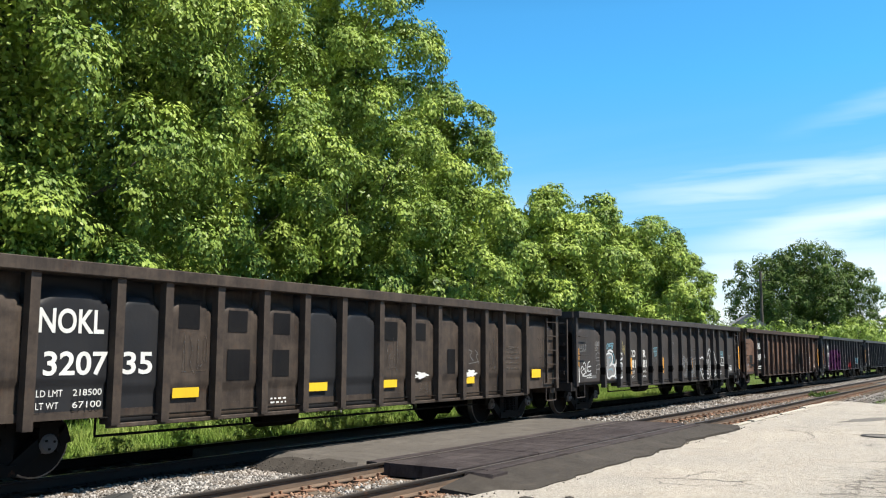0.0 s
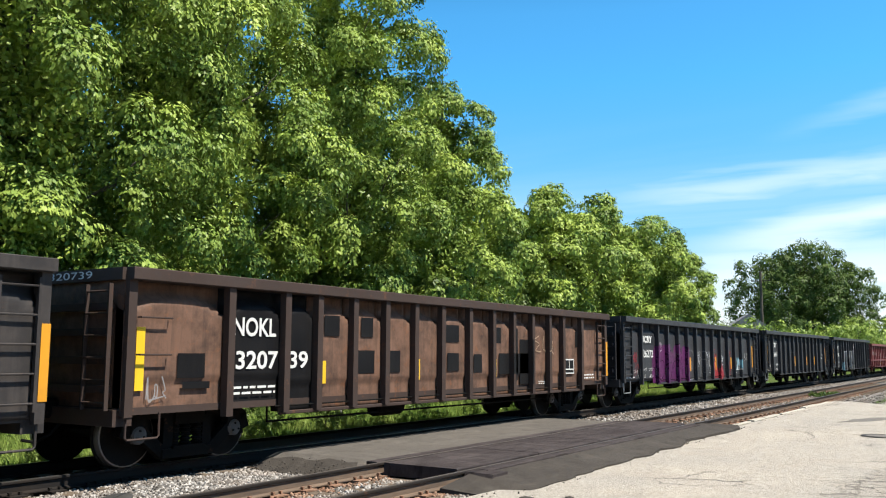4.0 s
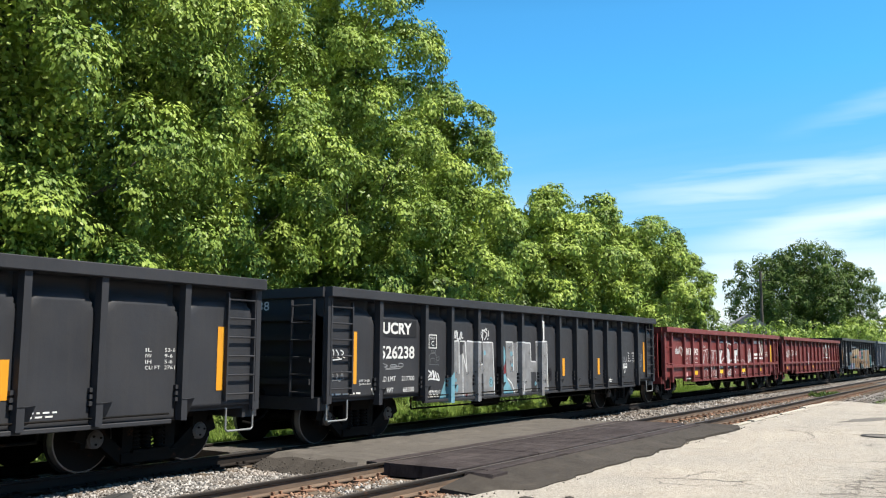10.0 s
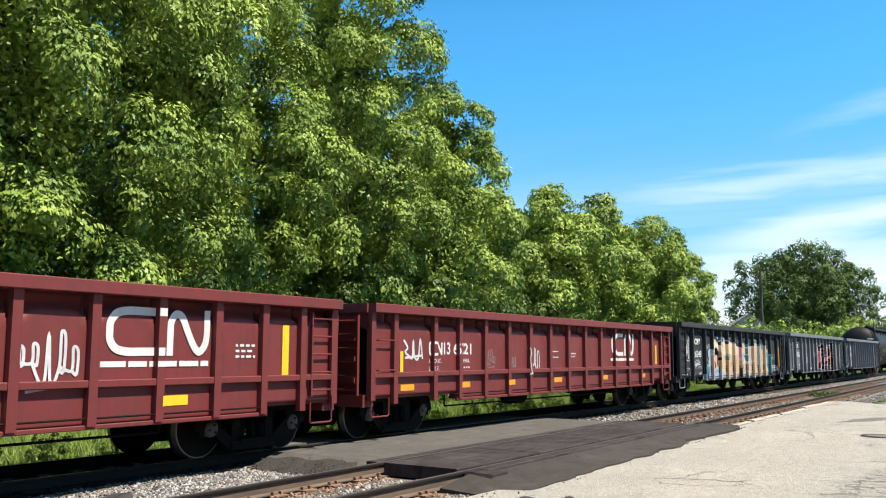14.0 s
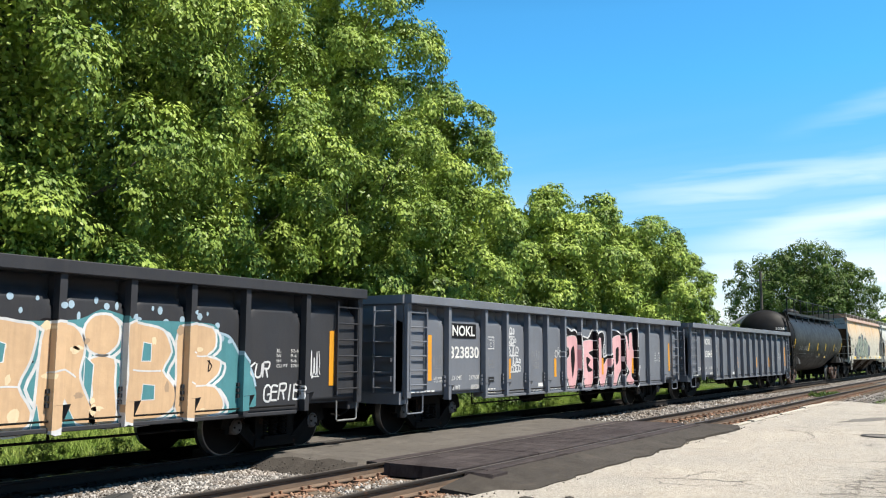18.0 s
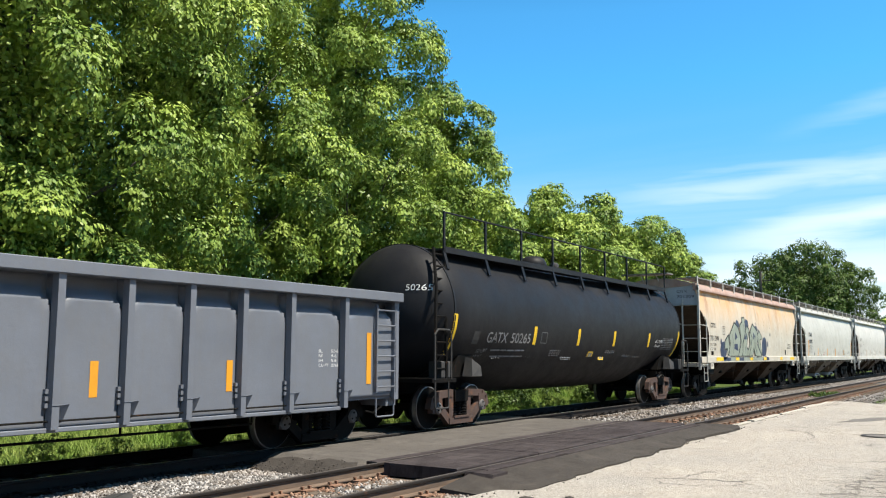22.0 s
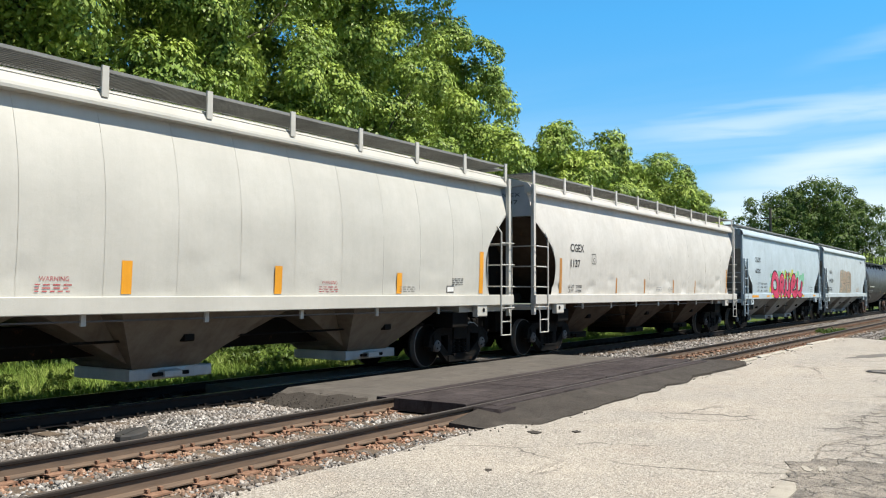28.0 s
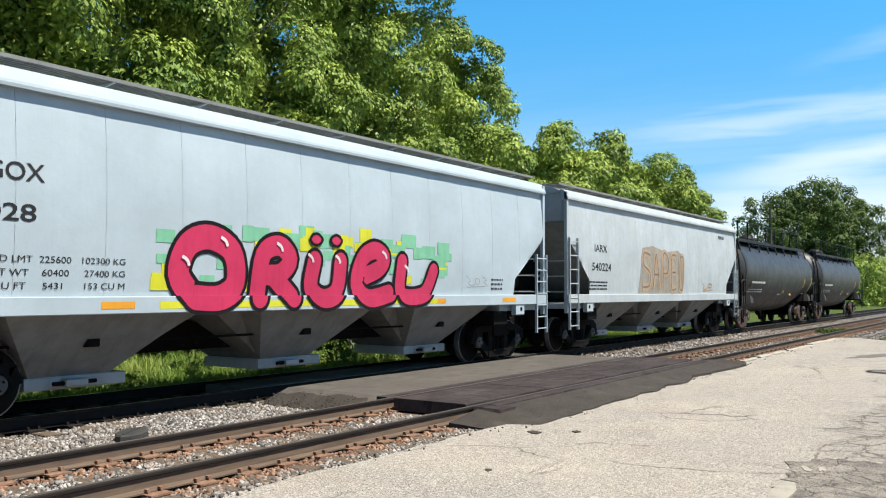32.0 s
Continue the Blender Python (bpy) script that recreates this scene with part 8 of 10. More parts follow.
d.stroke([[(8.13, 1.51), (8.36, 1.48)]], 0.020, "sp_white")
tag(d, "CRU", 6.35, 6.72, 1.07, 1.33, "sp_dim", 0.03)
d.poly(soft([(9.17, 0.67), (9.18, 1.10), (9.30, 1.32), (9.52, 1.37), (9.71, 1.26), (9.89, 0.97), (9.93, 0.61)], 3), "sp_red", lift=0.0)
d.poly(soft([(9.95, 0.61), (9.93, 1.07), (10.02, 1.26), (10.27, 1.28), (10.48, 1.14), (10.65, 0.91), (10.77, 0.57)], 3), "sp_red", lift=0.001)
d.stroke([[(9.17, 0.67), (9.19, 1.10), (9.41, 1.34), (9.67, 1.28), (9.89, 0.91)], [(9.32, 0.68), (9.34, 1.04), (9.48, 1.22)], [(9.50, 0.67), (9.64, 0.92), (9.60, 1.19)], [(9.96, 0.65), (9.99, 1.18), (10.27, 1.25), (10.61, 1.00), (10.75, 0.60)], [(10.20, 0.63), (10.23, 1.06)], [(10.45, 0.62), (10.40, 1.00)]], 0.03, "sp_wine", lift=0.004)
tag(d, "CROWN", 9.14, 9.73, 1.45, 1.66, "sp_red", 0.024)
d.stroke([[(9.32, 1.76), (9.43, 1.81), (9.54, 1.77), (9.43, 1.74), (9.32, 1.76)]], 0.02, "sp_red")
d.stroke([[(10.15, 2.04), (10.33, 2.05), (10.29, 1.92), (10.15, 1.88), (10.38, 1.80)], [(10.21, 1.77), (10.46, 1.72), (10.26, 1.61), (10.51, 1.55), (10.28, 1.47)], [(10.30, 1.44), (10.60, 1.47), (10.39, 1.32), (10.58, 1.38)], [(10.25, 1.28), (10.47, 1.33), (10.39, 1.17), (10.59, 1.24), (10.52, 1.16)]], 0.028, "sp_white", lift=0.006)
d.stroke([[(11.26, 1.58), (11.30, 1.75), (11.40, 1.63), (11.49, 1.78), (11.59, 1.63), (11.70, 1.75), (11.76, 1.59)], [(11.26, 1.55), (11.76, 1.56)], [(11.26, 1.46), (11.30, 0.91), (11.42, 1.43)], [(11.48, 1.43), (11.47, 0.91), (11.60, 0.90)], [(11.64, 1.43), (11.62, 0.96), (11.77, 1.13)], [(11.34, 0.80), (11.68, 0.81)]], 0.022, "sp_red")
d.scribble(11.24, 11.77, 0.85, 1.46, "sp_wine", 16, 0.03, 10)
d.text("RETAINING VALVE", 6.21, 6.78, 0.69, 0.76)
d.bars(5.24, 5.72, 0.96, 1.31, 5, "sp_silver", 21)
d.stroke([[(4.86, 1.95), (5.17, 1.98), (5.42, 1.75), (5.52, 1.29), (5.59, 0.66)], [(5.10, 0.69), (5.04, 1.00), (5.20, 1.14), (5.45, 1.10)]], 0.03, "sp_plum", lift=0.003)
d.stroke([[(12.62, 1.42), (12.34, 1.40), (12.30, 1.05), (12.6, 1.0)], [(12.72, 1.02), (12.86, 1.44), (13.0, 1.04)], [(13.1, 1.42), (13.08, 1.05)], [(13.22, 1.05), (13.22, 1.42), (13.42, 1.35), (13.24, 1.22), (13.45, 1.02)]], 0.13, "sp_sky")
d.scribble(12.3, 13.4, 0.95, 1.5, "sp_white", 17, 0.025, 12)
d.scribble(0.93, 1.22, 1.35, 1.72, "sp_red", 18, 0.016, 16)
d.stroke([[(1.0, 0.9), (1.08, 1.3), (1.2, 1.42), (1.22, 1.2), (1.1, 0.95)], [(1.1, 1.2), (1.3, 1.3), (1.36, 1.15)]], 0.016, "sp_red")
for x in (6.4, 9.55, 11.7):
    d.rect(x, x + 0.14, 1.03, 1.50, "orange", lift=0.004)

d = ucry(car5, "526441")
plate_box(d, 3.17)
for x in (4.32, 6.62, 9.65, 11.80):
    d.rect(x, x + 0.14, 1.05, 1.52, "orange")
d.poly([(8.06, 1.78), (8.30, 1.77), (8.30, 2.07), (8.07, 2.05)], "sp_coral", "sticker")
d.stroke([[(5.22, 1.46), (5.30, 1.40), (5.44, 1.47), (5.62, 1.58), (5.86, 1.72)], [(5.24, 1.54), (5.40, 1.60), (5.60, 1.70), (5.80, 1.80), (5.88, 1.74)], [(5.22, 1.60), (5.24, 1.42), (5.20, 1.36), (5.32, 1.34)], [(5.56, 1.70), (5.60, 1.52), (5.66, 1.50)], [(5.86, 1.82), (5.90, 1.70)]], 0.012, "sp_dim")
d.scribble(5.30, 5.56, 1.47, 1.62, "sp_dim", 21, 0.010, 12)
d.scribble(10.35, 10.62, 1.62, 1.84, "sp_dim", 24, 0.018, 14)
d.scribble(10.38, 10.60, 1.66, 1.80, "sp_faded", 25, 0.03, 12)

d = ucry(car6, "526238")
plate_box(d, 3.17)
for x in (9.3, 11.56):
    d.rect(x, x + 0.14, 1.05, 1.50, "orange")
d.poly([(3.52, 0.64), (3.76, 1.08), (3.94, 1.25), (3.99, 0.60)], "sp_sky")
d.poly(soft([(6.02, 1.78), (6.24, 1.76), (6.30, 1.53), (6.22, 1.28), (6.38, 1.04), (6.65, 0.88), (6.75, 0.66), (6.08, 0.61)], 3), "sp_sky", lift=0.001)
d.poly([(6.08, 1.28), (6.30, 1.38), (6.33, 1.19), (6.20, 1.13), (6.20, 0.98), (6.09, 1.15)], "sp_wine", lift=0.003)
d.poly([(3.95, 1.87), (4.29, 1.88), (4.31, 1.58), (4.44, 1.61), (4.49, 0.62), (4.01, 0.64)], "sp_silver", lift=0.002)
d.poly([(4.43, 1.87), (4.81, 1.88), (4.90, 1.85), (4.96, 0.59), (4.49, 0.62)], "sp_silver", lift=0.002)
d.poly([(4.90, 1.87), (5.08, 1.85), (5.14, 0.61), (4.96, 0.60)], "sp_silver", lift=0.002)
d.poly([(5.08, 1.38), (5.28, 1.38), (5.29, 1.18), (5.12, 1.17)], "sp_silver", lift=0.002)
d.poly([(5.26, 1.85), (5.72, 1.86), (5.82, 0.63), (5.32, 0.62)], "sp_silver", lift=0.002)
d.poly([(6.30, 1.88), (6.65, 1.88), (6.80, 1.84), (6.84, 0.65), (6.72, 0.66), (6.35, 1.04)], "sp_silver", lift=0.002)
d.poly([(6.77, 1.88), (7.06, 1.88), (7.17, 1.39), (7.19, 0.70), (6.87, 0.66)], "sp_silver", lift=0.002)
d.poly([(7.06, 1.87), (7.52, 1.87), (7.57, 0.61), (7.19, 0.68)], "sp_silver", lift=0.002)
d.poly([(7.53, 1.42), (7.81, 1.42), (7.83, 1.17), (7.56, 1.18)], "sp_silver", lift=0.002)
d.poly([(7.79, 1.90), (8.41, 1.91), (8.47, 0.63), (7.85, 0.60)], "sp_silver", lift=0.002)
d.stroke([[(3.99, 0.64), (3.95, 1.86)], [(3.95, 1.86), (4.29, 1.88)], [(4.29, 1.87), (4.30, 1.19)], [(4.46, 0.62), (4.44, 1.61)], [(4.44, 1.61), (4.61, 1.22)], [(4.61, 1.22), (4.54, 1.86)], [(4.33, 1.87), (4.54, 1.87)], [(4.61, 1.88), (5.08, 1.85)], [(5.08, 1.85), (5.08, 1.39)], [(5.08, 1.38), (5.27, 1.38)], [(5.26, 1.86), (5.70, 1.86)], [(5.71, 1.85), (5.80, 0.63)], [(6.30, 1.88), (6.64, 1.88)], [(6.64, 1.88), (6.68, 1.22)], [(6.87, 0.74), (6.85, 1.88)], [(6.85, 1.88), (7.04, 1.88)], [(7.04, 1.88), (7.12, 1.39)], [(7.12, 1.39), (6.95, 0.69)], [(7.06, 1.87), (7.52, 1.87)], [(7.52, 1.87), (7.55, 1.43)], [(7.55, 1.43), (7.79, 1.42)], [(7.79, 1.90), (8.41, 1.92)], [(8.41, 1.92), (8.46, 0.63)]], 0.028, "sp_white", lift=0.005)
d.stroke([[(6.38, 1.05), (6.59, 0.92), (6.74, 0.68)]], 0.028, "sp_white", lift=0.005)
d.blob(5.36, 1.63, 0.05, 0.05, "sp_sky", 0.006, 0.3, 0, 14)
d.blob(4.20, 0.90, 0.08, 0.08, "sp_sky", 0.006, 0.3, 1, 14)
d.blob(4.17, 1.06, 0.04, 0.04, "sp_sky", 0.006, 0.3, 2, 14)
d.blob(6.57, 1.61, 0.06, 0.06, "sp_sky", 0.006, 0.3, 3, 14)
d.blob(6.61, 1.35, 0.05, 0.05, "sp_sky", 0.006, 0.3, 4, 14)
d.blob(7.78, 0.90, 0.05, 0.05, "sp_sky", 0.006, 0.3, 5, 14)
d.blob(5.63, 0.98, 0.10, 0.10, "sp_sky", 0.006, 0.3, 6, 14)
d.stroke([[(5.56, 1.01), (5.63, 1.04), (5.70, 0.98), (5.65, 0.92), (5.56, 0.96), (5.61, 1.00)]], 0.022, "sp_faded", lift=0.008)
d.poly([(4.55, 0.63), (4.56, 0.75), (4.64, 0.78), (4.63, 0.62)], "sp_wine", lift=0.004)
tag(d, "HILO.", 4.03, 4.48, 1.92, 2.08, "sp_white", 0.034)
tag(d, "STS!", 5.09, 5.56, 1.90, 2.13, "sp_white", 0.034)
d.stroke([[(3.08, 1.34), (3.13, 1.16), (3.10, 1.15)], [(3.10, 1.29), (3.24, 1.22), (3.14, 1.14)], [(3.24, 1.13), (3.30, 1.27), (3.34, 1.12)], [(3.34, 1.27), (3.37, 1.13), (3.41, 1.25)], [(3.42, 1.23), (3.46, 1.11), (3.54, 1.09), (3.48, 1.22)], [(3.13, 1.05), (3.17, 1.10), (3.34, 1.10), (3.55, 1.07)]], 0.03, "sp_white")
d.stroke([[(3.17, 1.41), (3.18, 1.56), (3.27, 1.61), (3.41, 1.59), (3.45, 1.41)], [(3.17, 1.40), (3.53, 1.38)], [(3.23, 1.43), (3.23, 1.50), (3.36, 1.51), (3.38, 1.43)], [(3.44, 1.53), (3.53, 1.54), (3.51, 1.47), (3.44, 1.47)]], 0.012, "sp_dim")
d.scribble(3.23, 3.44, 1.62, 1.68, "sp_dim", 9, 0.010, 10)
d.text("EMPTY LOAD", 3.13, 3.59, 0.81, 0.88, "sp_white")
d.bars(3.13, 3.57, 0.72, 0.78, 1, "letter", 3)
d.poly([(7.94, 2.42), (8.07, 2.41), (8.06, 2.16), (8.03, 1.92), (7.98, 1.92), (7.97, 2.18)], "letter", "paint_drip", 0.002)
d.scribble(5.81, 6.00, 0.66, 1.57, "sp_black", 12, 0.018, 16)
d.scribble(8.47, 8.65, 0.89, 1.37, "sp_black", 13, 0.016, 14)
d.scribble(8.14, 8.33, 1.48, 1.61, "sp_dust", 30, 0.014, 7)
d.scribble(8.14, 8.33, 1.29, 1.42, "sp_dust", 31, 0.014, 7)
d.scribble(8.15, 8.34, 1.10, 1.23, "sp_dust", 32, 0.014, 7)
d.scribble(8.15, 8.34, 0.91, 1.04, "sp_dust", 33, 0.014, 7)
d.scribble(1.62, 2.32, 1.31, 1.45, "sp_silver", 25, 0.02, 10)
d.scribble(0.15, 0.55, 1.5, 1.7, "sp_white", 26, 0.02, 10)
d.scribble(0.15, 0.55, 1.12, 1.32, "sp_silver", 27, 0.02, 10)
d.scribble(13.2, 13.78, 1.38, 1.56, "sp_silver", 61, 0.022, 14)
d.scribble(13.22, 13.76, 1.2, 1.36, "letter", 62, 0.026, 12)
d.scribble(13.5, 13.62, 1.05, 1.2, "letter", 63, 0.016, 6)
d.scribble(14.62, 15.02, 1.42, 1.68, "sp_silver", 64, 0.02, 12)
d.scribble(14.66, 14.98, 1.22, 1.4, "sp_silver", 65, 0.016, 10)
d.rect(12.2, 12.45, 0.86, 0.95, "letter", "placard", 0.004)

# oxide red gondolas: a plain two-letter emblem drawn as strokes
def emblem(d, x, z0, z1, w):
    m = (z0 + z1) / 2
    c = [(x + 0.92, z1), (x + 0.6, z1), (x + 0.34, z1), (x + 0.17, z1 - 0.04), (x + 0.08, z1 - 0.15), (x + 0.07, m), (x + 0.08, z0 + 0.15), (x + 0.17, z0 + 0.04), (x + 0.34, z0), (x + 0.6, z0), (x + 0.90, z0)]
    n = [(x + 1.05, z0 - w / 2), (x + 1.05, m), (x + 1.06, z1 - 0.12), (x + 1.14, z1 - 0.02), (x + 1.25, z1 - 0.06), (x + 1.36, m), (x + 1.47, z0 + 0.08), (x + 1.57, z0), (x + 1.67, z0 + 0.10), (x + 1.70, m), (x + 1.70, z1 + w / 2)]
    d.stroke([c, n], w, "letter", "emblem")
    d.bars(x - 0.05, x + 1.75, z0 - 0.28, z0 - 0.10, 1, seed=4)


def red_car(car, x_shift, nums):
    d = gon_side(car, R_CN, 16.3, 0.085)
    xa = 2.18 + x_shift
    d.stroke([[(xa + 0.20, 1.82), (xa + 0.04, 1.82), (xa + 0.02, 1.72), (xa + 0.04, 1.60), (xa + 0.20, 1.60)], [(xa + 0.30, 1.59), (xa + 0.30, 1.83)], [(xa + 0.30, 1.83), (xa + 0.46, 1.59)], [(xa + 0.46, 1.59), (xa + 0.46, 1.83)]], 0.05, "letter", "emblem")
    d.text(nums[0], xa + 0.54, xa + 0.78, 1.59, 1.84, fat=0.02)
    d.text(nums[1], 3.09 + x_shift, 3.80 + x_shift, 1.59, 1.83, fat=0.02)
    d.text("LD.LMT.", xa, xa + 0.45, 1.42, 1.50)
    d.text("LT.WT.", xa, xa + 0.38, 1.27, 1.35)
    d.text(nums[2], 3.35 + x_shift, 3.72 + x_shift, 1.42, 1.50)
    d.bars(3.38 + x_shift, 3.72 + x_shift, 1.27, 1.35, 1)
    return d


d = red_car(car7, 0, ("13", "5442", "194700"))
d.scribble(1.22, 1.72, 1.62, 1.88, "sp_white", 66, 0.03, 12)
d.stroke([[(1.72, 1.84), (1.8, 1.88), (1.88, 1.8), (1.95, 1.86), (2.0, 1.76), (1.9, 1.58), (1.78, 1.68), (1.72, 1.82)]], 0.028, "sp_white")
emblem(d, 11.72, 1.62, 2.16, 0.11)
for x in (3.2, 6.5, 9.85, 12.62):
    d.rect(x, x + 0.5, 0.88, 1.02, "yellow", lift=0.004)
for x0 in (15.0, 0.82):
    d.rect(x0, x0 + 0.15, 1.26, 2.05, "yellow")
d.piece([("K", 6.42, 7.06, 1.03, 1.82), ("B", 7.42, 8.08, 1.05, 1.9), ("T", 8.45, 9.2, 1.06, 1.84)], "sp_white", "sp_black", 0.09, 0.12)
d.stroke([[(6.7, 1.85), (6.7, 2.08), (7.15, 2.1)], [(7.2, 2.1), (7.7, 2.12), (7.7, 1.9)], [(7.7, 1.95), (7.9, 2.06), (8.3, 2.0)], [(8.4, 2.06), (9.2, 2.1), (9.22, 1.7), (9.1, 1.5)], [(6.85, 1.35), (7.3, 1.55)], [(7.9, 1.3), (8.5, 1.45)], [(9.1, 1.4), (9.4, 1.35)], [(6.75, 0.7), (6.75, 1.0)], [(8.6, 0.72), (8.65, 1.0), (8.85, 0.85)]], 0.04, "sp_white")
for k, (ch, x) in enumerate((("J", 7.32), ("U", 7.46), ("N", 7.60), ("G", 7.76), ("L", 7.90), ("E", 8.02))):
    d.text(ch, x, x + 0.12, 0.74 + 0.02 * (k % 2), 0.98 + 0.03 * (k % 3), "sp_white", "spray_paint", 0.03)
d.stroke([[(4.25, 1.1), (4.15, 1.35), (4.3, 1.6), (4.45, 1.55), (4.5, 1.2)], [(4.45, 1.75), (4.75, 1.78), (5.05, 1.76), (5.1, 1.1)], [(4.5, 1.4), (4.75, 1.75), (4.95, 1.35), (5.0, 1.1)], [(4.3, 1.1), (4.25, 0.8), (4.55, 0.66), (4.95, 0.68), (5.15, 0.9), (5.1, 1.15)], [(4.55, 1.05), (4.55, 0.7)], [(4.55, 1.05), (4.9, 1.05), (4.9, 0.7)],
         [(5.25, 1.75), (5.65, 1.76)], [(5.65, 1.76), (5.6, 1.45), (5.35, 1.3), (5.3, 1.1)], [(5.75, 1.2), (5.75, 1.75)], [(5.75, 1.75), (6.1, 1.75)], [(6.1, 1.75), (6.15, 1.25)], [(5.75, 0.66), (5.75, 1.0), (5.95, 1.2), (6.25, 1.1), (6.3, 0.68)], [(5.9, 0.68), (5.95, 1.0)], [(6.05, 0.68), (6.08, 1.02)]], 0.03, "sp_white")
d.scribble(10.5, 11.4, 1.15, 1.9, "sp_white", 31, 0.04, 16)
d.stroke([[(9.5, 1.35), (9.7, 1.2), (9.75, 0.7)], [(9.7, 1.2), (9.9, 1.38), (10.15, 1.36), (10.3, 1.15), (10.28, 0.72)], [(9.95, 0.95), (10.0, 0.8), (10.1, 0.95)]], 0.03, "sp_white")
d.rect(2.35, 2.55, 0.84, 0.98, "sp_pink", "sticker")
d.bars(2.15, 2.95, 0.72, 0.78, 1)
d.bars(4.15, 4.75, 1.86, 1.94, 2)
d.scribble(2.75, 2.98, 1.3, 1.6, "sp_silver", 32, 0.015, 12)
d.bars(14.0, 14.4, 1.5, 1.75, 3, seed=9)

d = red_car(car8, -0.22, ("13", "6721", "199900"))
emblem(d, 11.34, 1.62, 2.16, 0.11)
for x in (1.0, 3.08, 5.1, 7.6, 10.6, 13.6):
    d.rect(x, x + 0.45, 0.90, 1.02, "orange", lift=0.004)
d.rect(0.98, 1.08, 1.2, 1.65, "yellow")
d.rect(15.0, 15.12, 1.3, 1.9, "yellow")
d.scribble(1.05, 1.78, 1.5, 1.92, "sp_white", 33, 0.045, 9)
d.scribble(6.1, 6.8, 1.1, 1.92, "sp_white", 34, 0.03, 14)
d.scribble(4.1, 4.62, 1.3, 1.75, "sp_silver", 35, 0.02, 12)
d.scribble(5.25, 5.6, 1.3, 1.6, "sp_silver", 36, 0.02, 10)
for q in range(2):
    d.rect(7.5, 7.85, 1.52 + q * 0.14, 1.54 + q * 0.14, "letter", "stencil")
d.bars(8.5, 8.9, 1.5, 1.65, 2)

# charcoal gondola with the peach mural: plain colour shapes
d = ucry(car9, "526248")
d.poly([(2.75, 0.68), (3.7, 0.66), (4.0, 1.3), (3.8, 1.85), (3.3, 1.7), (3.0, 1.4), (2.95, 1.05)], "sp_skyline")
d.blob(3.25, 0.95, 0.42, 0.28, "sp_teal", 0.003, 0.5, 1)
for k, (x, z, r) in enumerate(((3.12, 1.62, 0.12), (3.26, 1.70, 0.13), (3.42, 1.62, 0.13), (3.48, 1.46, 0.10), (3.46, 1.30, 0.09), (3.08, 1.5, 0.08))):
    d.blob(x, z, r, r, "sp_black", 0.004, 0.6, k, 16)
d.blob(3.26, 1.40, 0.14, 0.17, "sp_pink", 0.006, 0.4, 2)
d.poly([(2.9, 0.68), (3.55, 0.68), (3.45, 1.05), (3.3, 1.22), (3.15, 1.2), (3.0, 0.95)], "sp_pink", lift=0.003)
d.stroke([[(2.98, 1.0), (3.2, 0.86), (3.42, 0.98)], [(3.5, 0.82), (3.66, 0.98)]], 0.018, "sp_black", lift=0.005)
d.poly([(3.75, 0.66), (4.9, 0.66), (5.0, 1.4), (4.9, 1.95), (4.45, 2.2), (4.0, 2.05), (3.8, 1.6)], "sp_peach", lift=0.003)
for k, (x, z, r) in enumerate(((4.28, 1.36, 0.15), (4.30, 1.56, 0.15), (4.42, 1.70, 0.16), (4.60, 1.74, 0.16), (4.74, 1.62, 0.15), (4.78, 1.44, 0.13), (4.74, 1.28, 0.10), (4.36, 1.20, 0.11))):
    d.blob(x, z, r, r, "sp_black", 0.006, 0.7, k, 16)
d.blob(4.54, 1.42, 0.16, 0.18, "sp_pink", 0.008, 0.4, 4)
d.stroke([[(4.2, 1.04), (4.4, 0.9), (4.62, 1.02), (4.82, 0.9)]], 0.02, "sp_black", lift=0.007)
d.poly([(4.25, 0.68), (4.95, 0.68), (4.9, 1.05), (4.5, 1.1), (4.2, 1.0)], "sp_skyline", lift=0.005)
d.poly([(4.85, 0.64), (7.75, 0.62), (7.95, 1.2), (7.8, 1.9), (7.2, 2.02), (6.6, 2.1), (6.2, 2.25), (5.9, 2.0), (5.6, 2.2), (5.3, 1.9), (4.9, 2.1)], "sp_peach", lift=0.0015)
d.stroke([[(4.85, 1.75), (4.83, 2.05), (5.0, 2.25), (5.2, 2.2), (5.3, 1.95), (5.2, 1.75)], [(5.0, 2.0), (5.1, 2.1), (5.12, 1.9)]], 0.04, "sp_white", lift=0.006)
d.poly([(3.86, 1.72), (4.98, 1.72), (4.9, 1.95), (4.45, 2.2), (4.0, 2.05)], "sp_cream", lift=0.0045)
d.poly([(4.9, 1.62), (7.8, 1.60), (7.8, 1.9), (7.2, 2.02), (6.6, 2.1), (6.2, 2.25), (5.9, 2.0), (5.6, 2.2), (5.3, 1.9), (4.92, 2.08)], "sp_cream", lift=0.003)
d.ring([(3.75, 0.66), (4.9, 0.66), (5.0, 1.4), (4.9, 1.95), (4.45, 2.2), (4.0, 2.05), (3.8, 1.6)], 0.03, "sp_white", 0.0065)
d.stroke([[(4.9, 2.1), (5.3, 1.9)], [(5.3, 1.9), (5.6, 2.2)], [(5.6, 2.2), (5.9, 2.0)], [(5.9, 2.0), (6.2, 2.25)], [(6.2, 2.25), (6.6, 2.1)], [(6.6, 2.1), (7.8, 1.92)], [(7.8, 1.92), (7.95, 1.2)], [(5.35, 1.2), (5.55, 1.55), (5.4, 1.75)], [(6.0, 1.1), (6.3, 1.45), (6.1, 1.7)], [(7.35, 1.2), (7.2, 1.5), (7.45, 1.8)]], 0.028, "sp_white", lift=0.0065)
d.poly([(3.7, 0.67), (4.25, 0.67), (4.2, 0.95), (3.95, 1.12), (3.74, 1.0)], "sp_mauve", lift=0.0058)
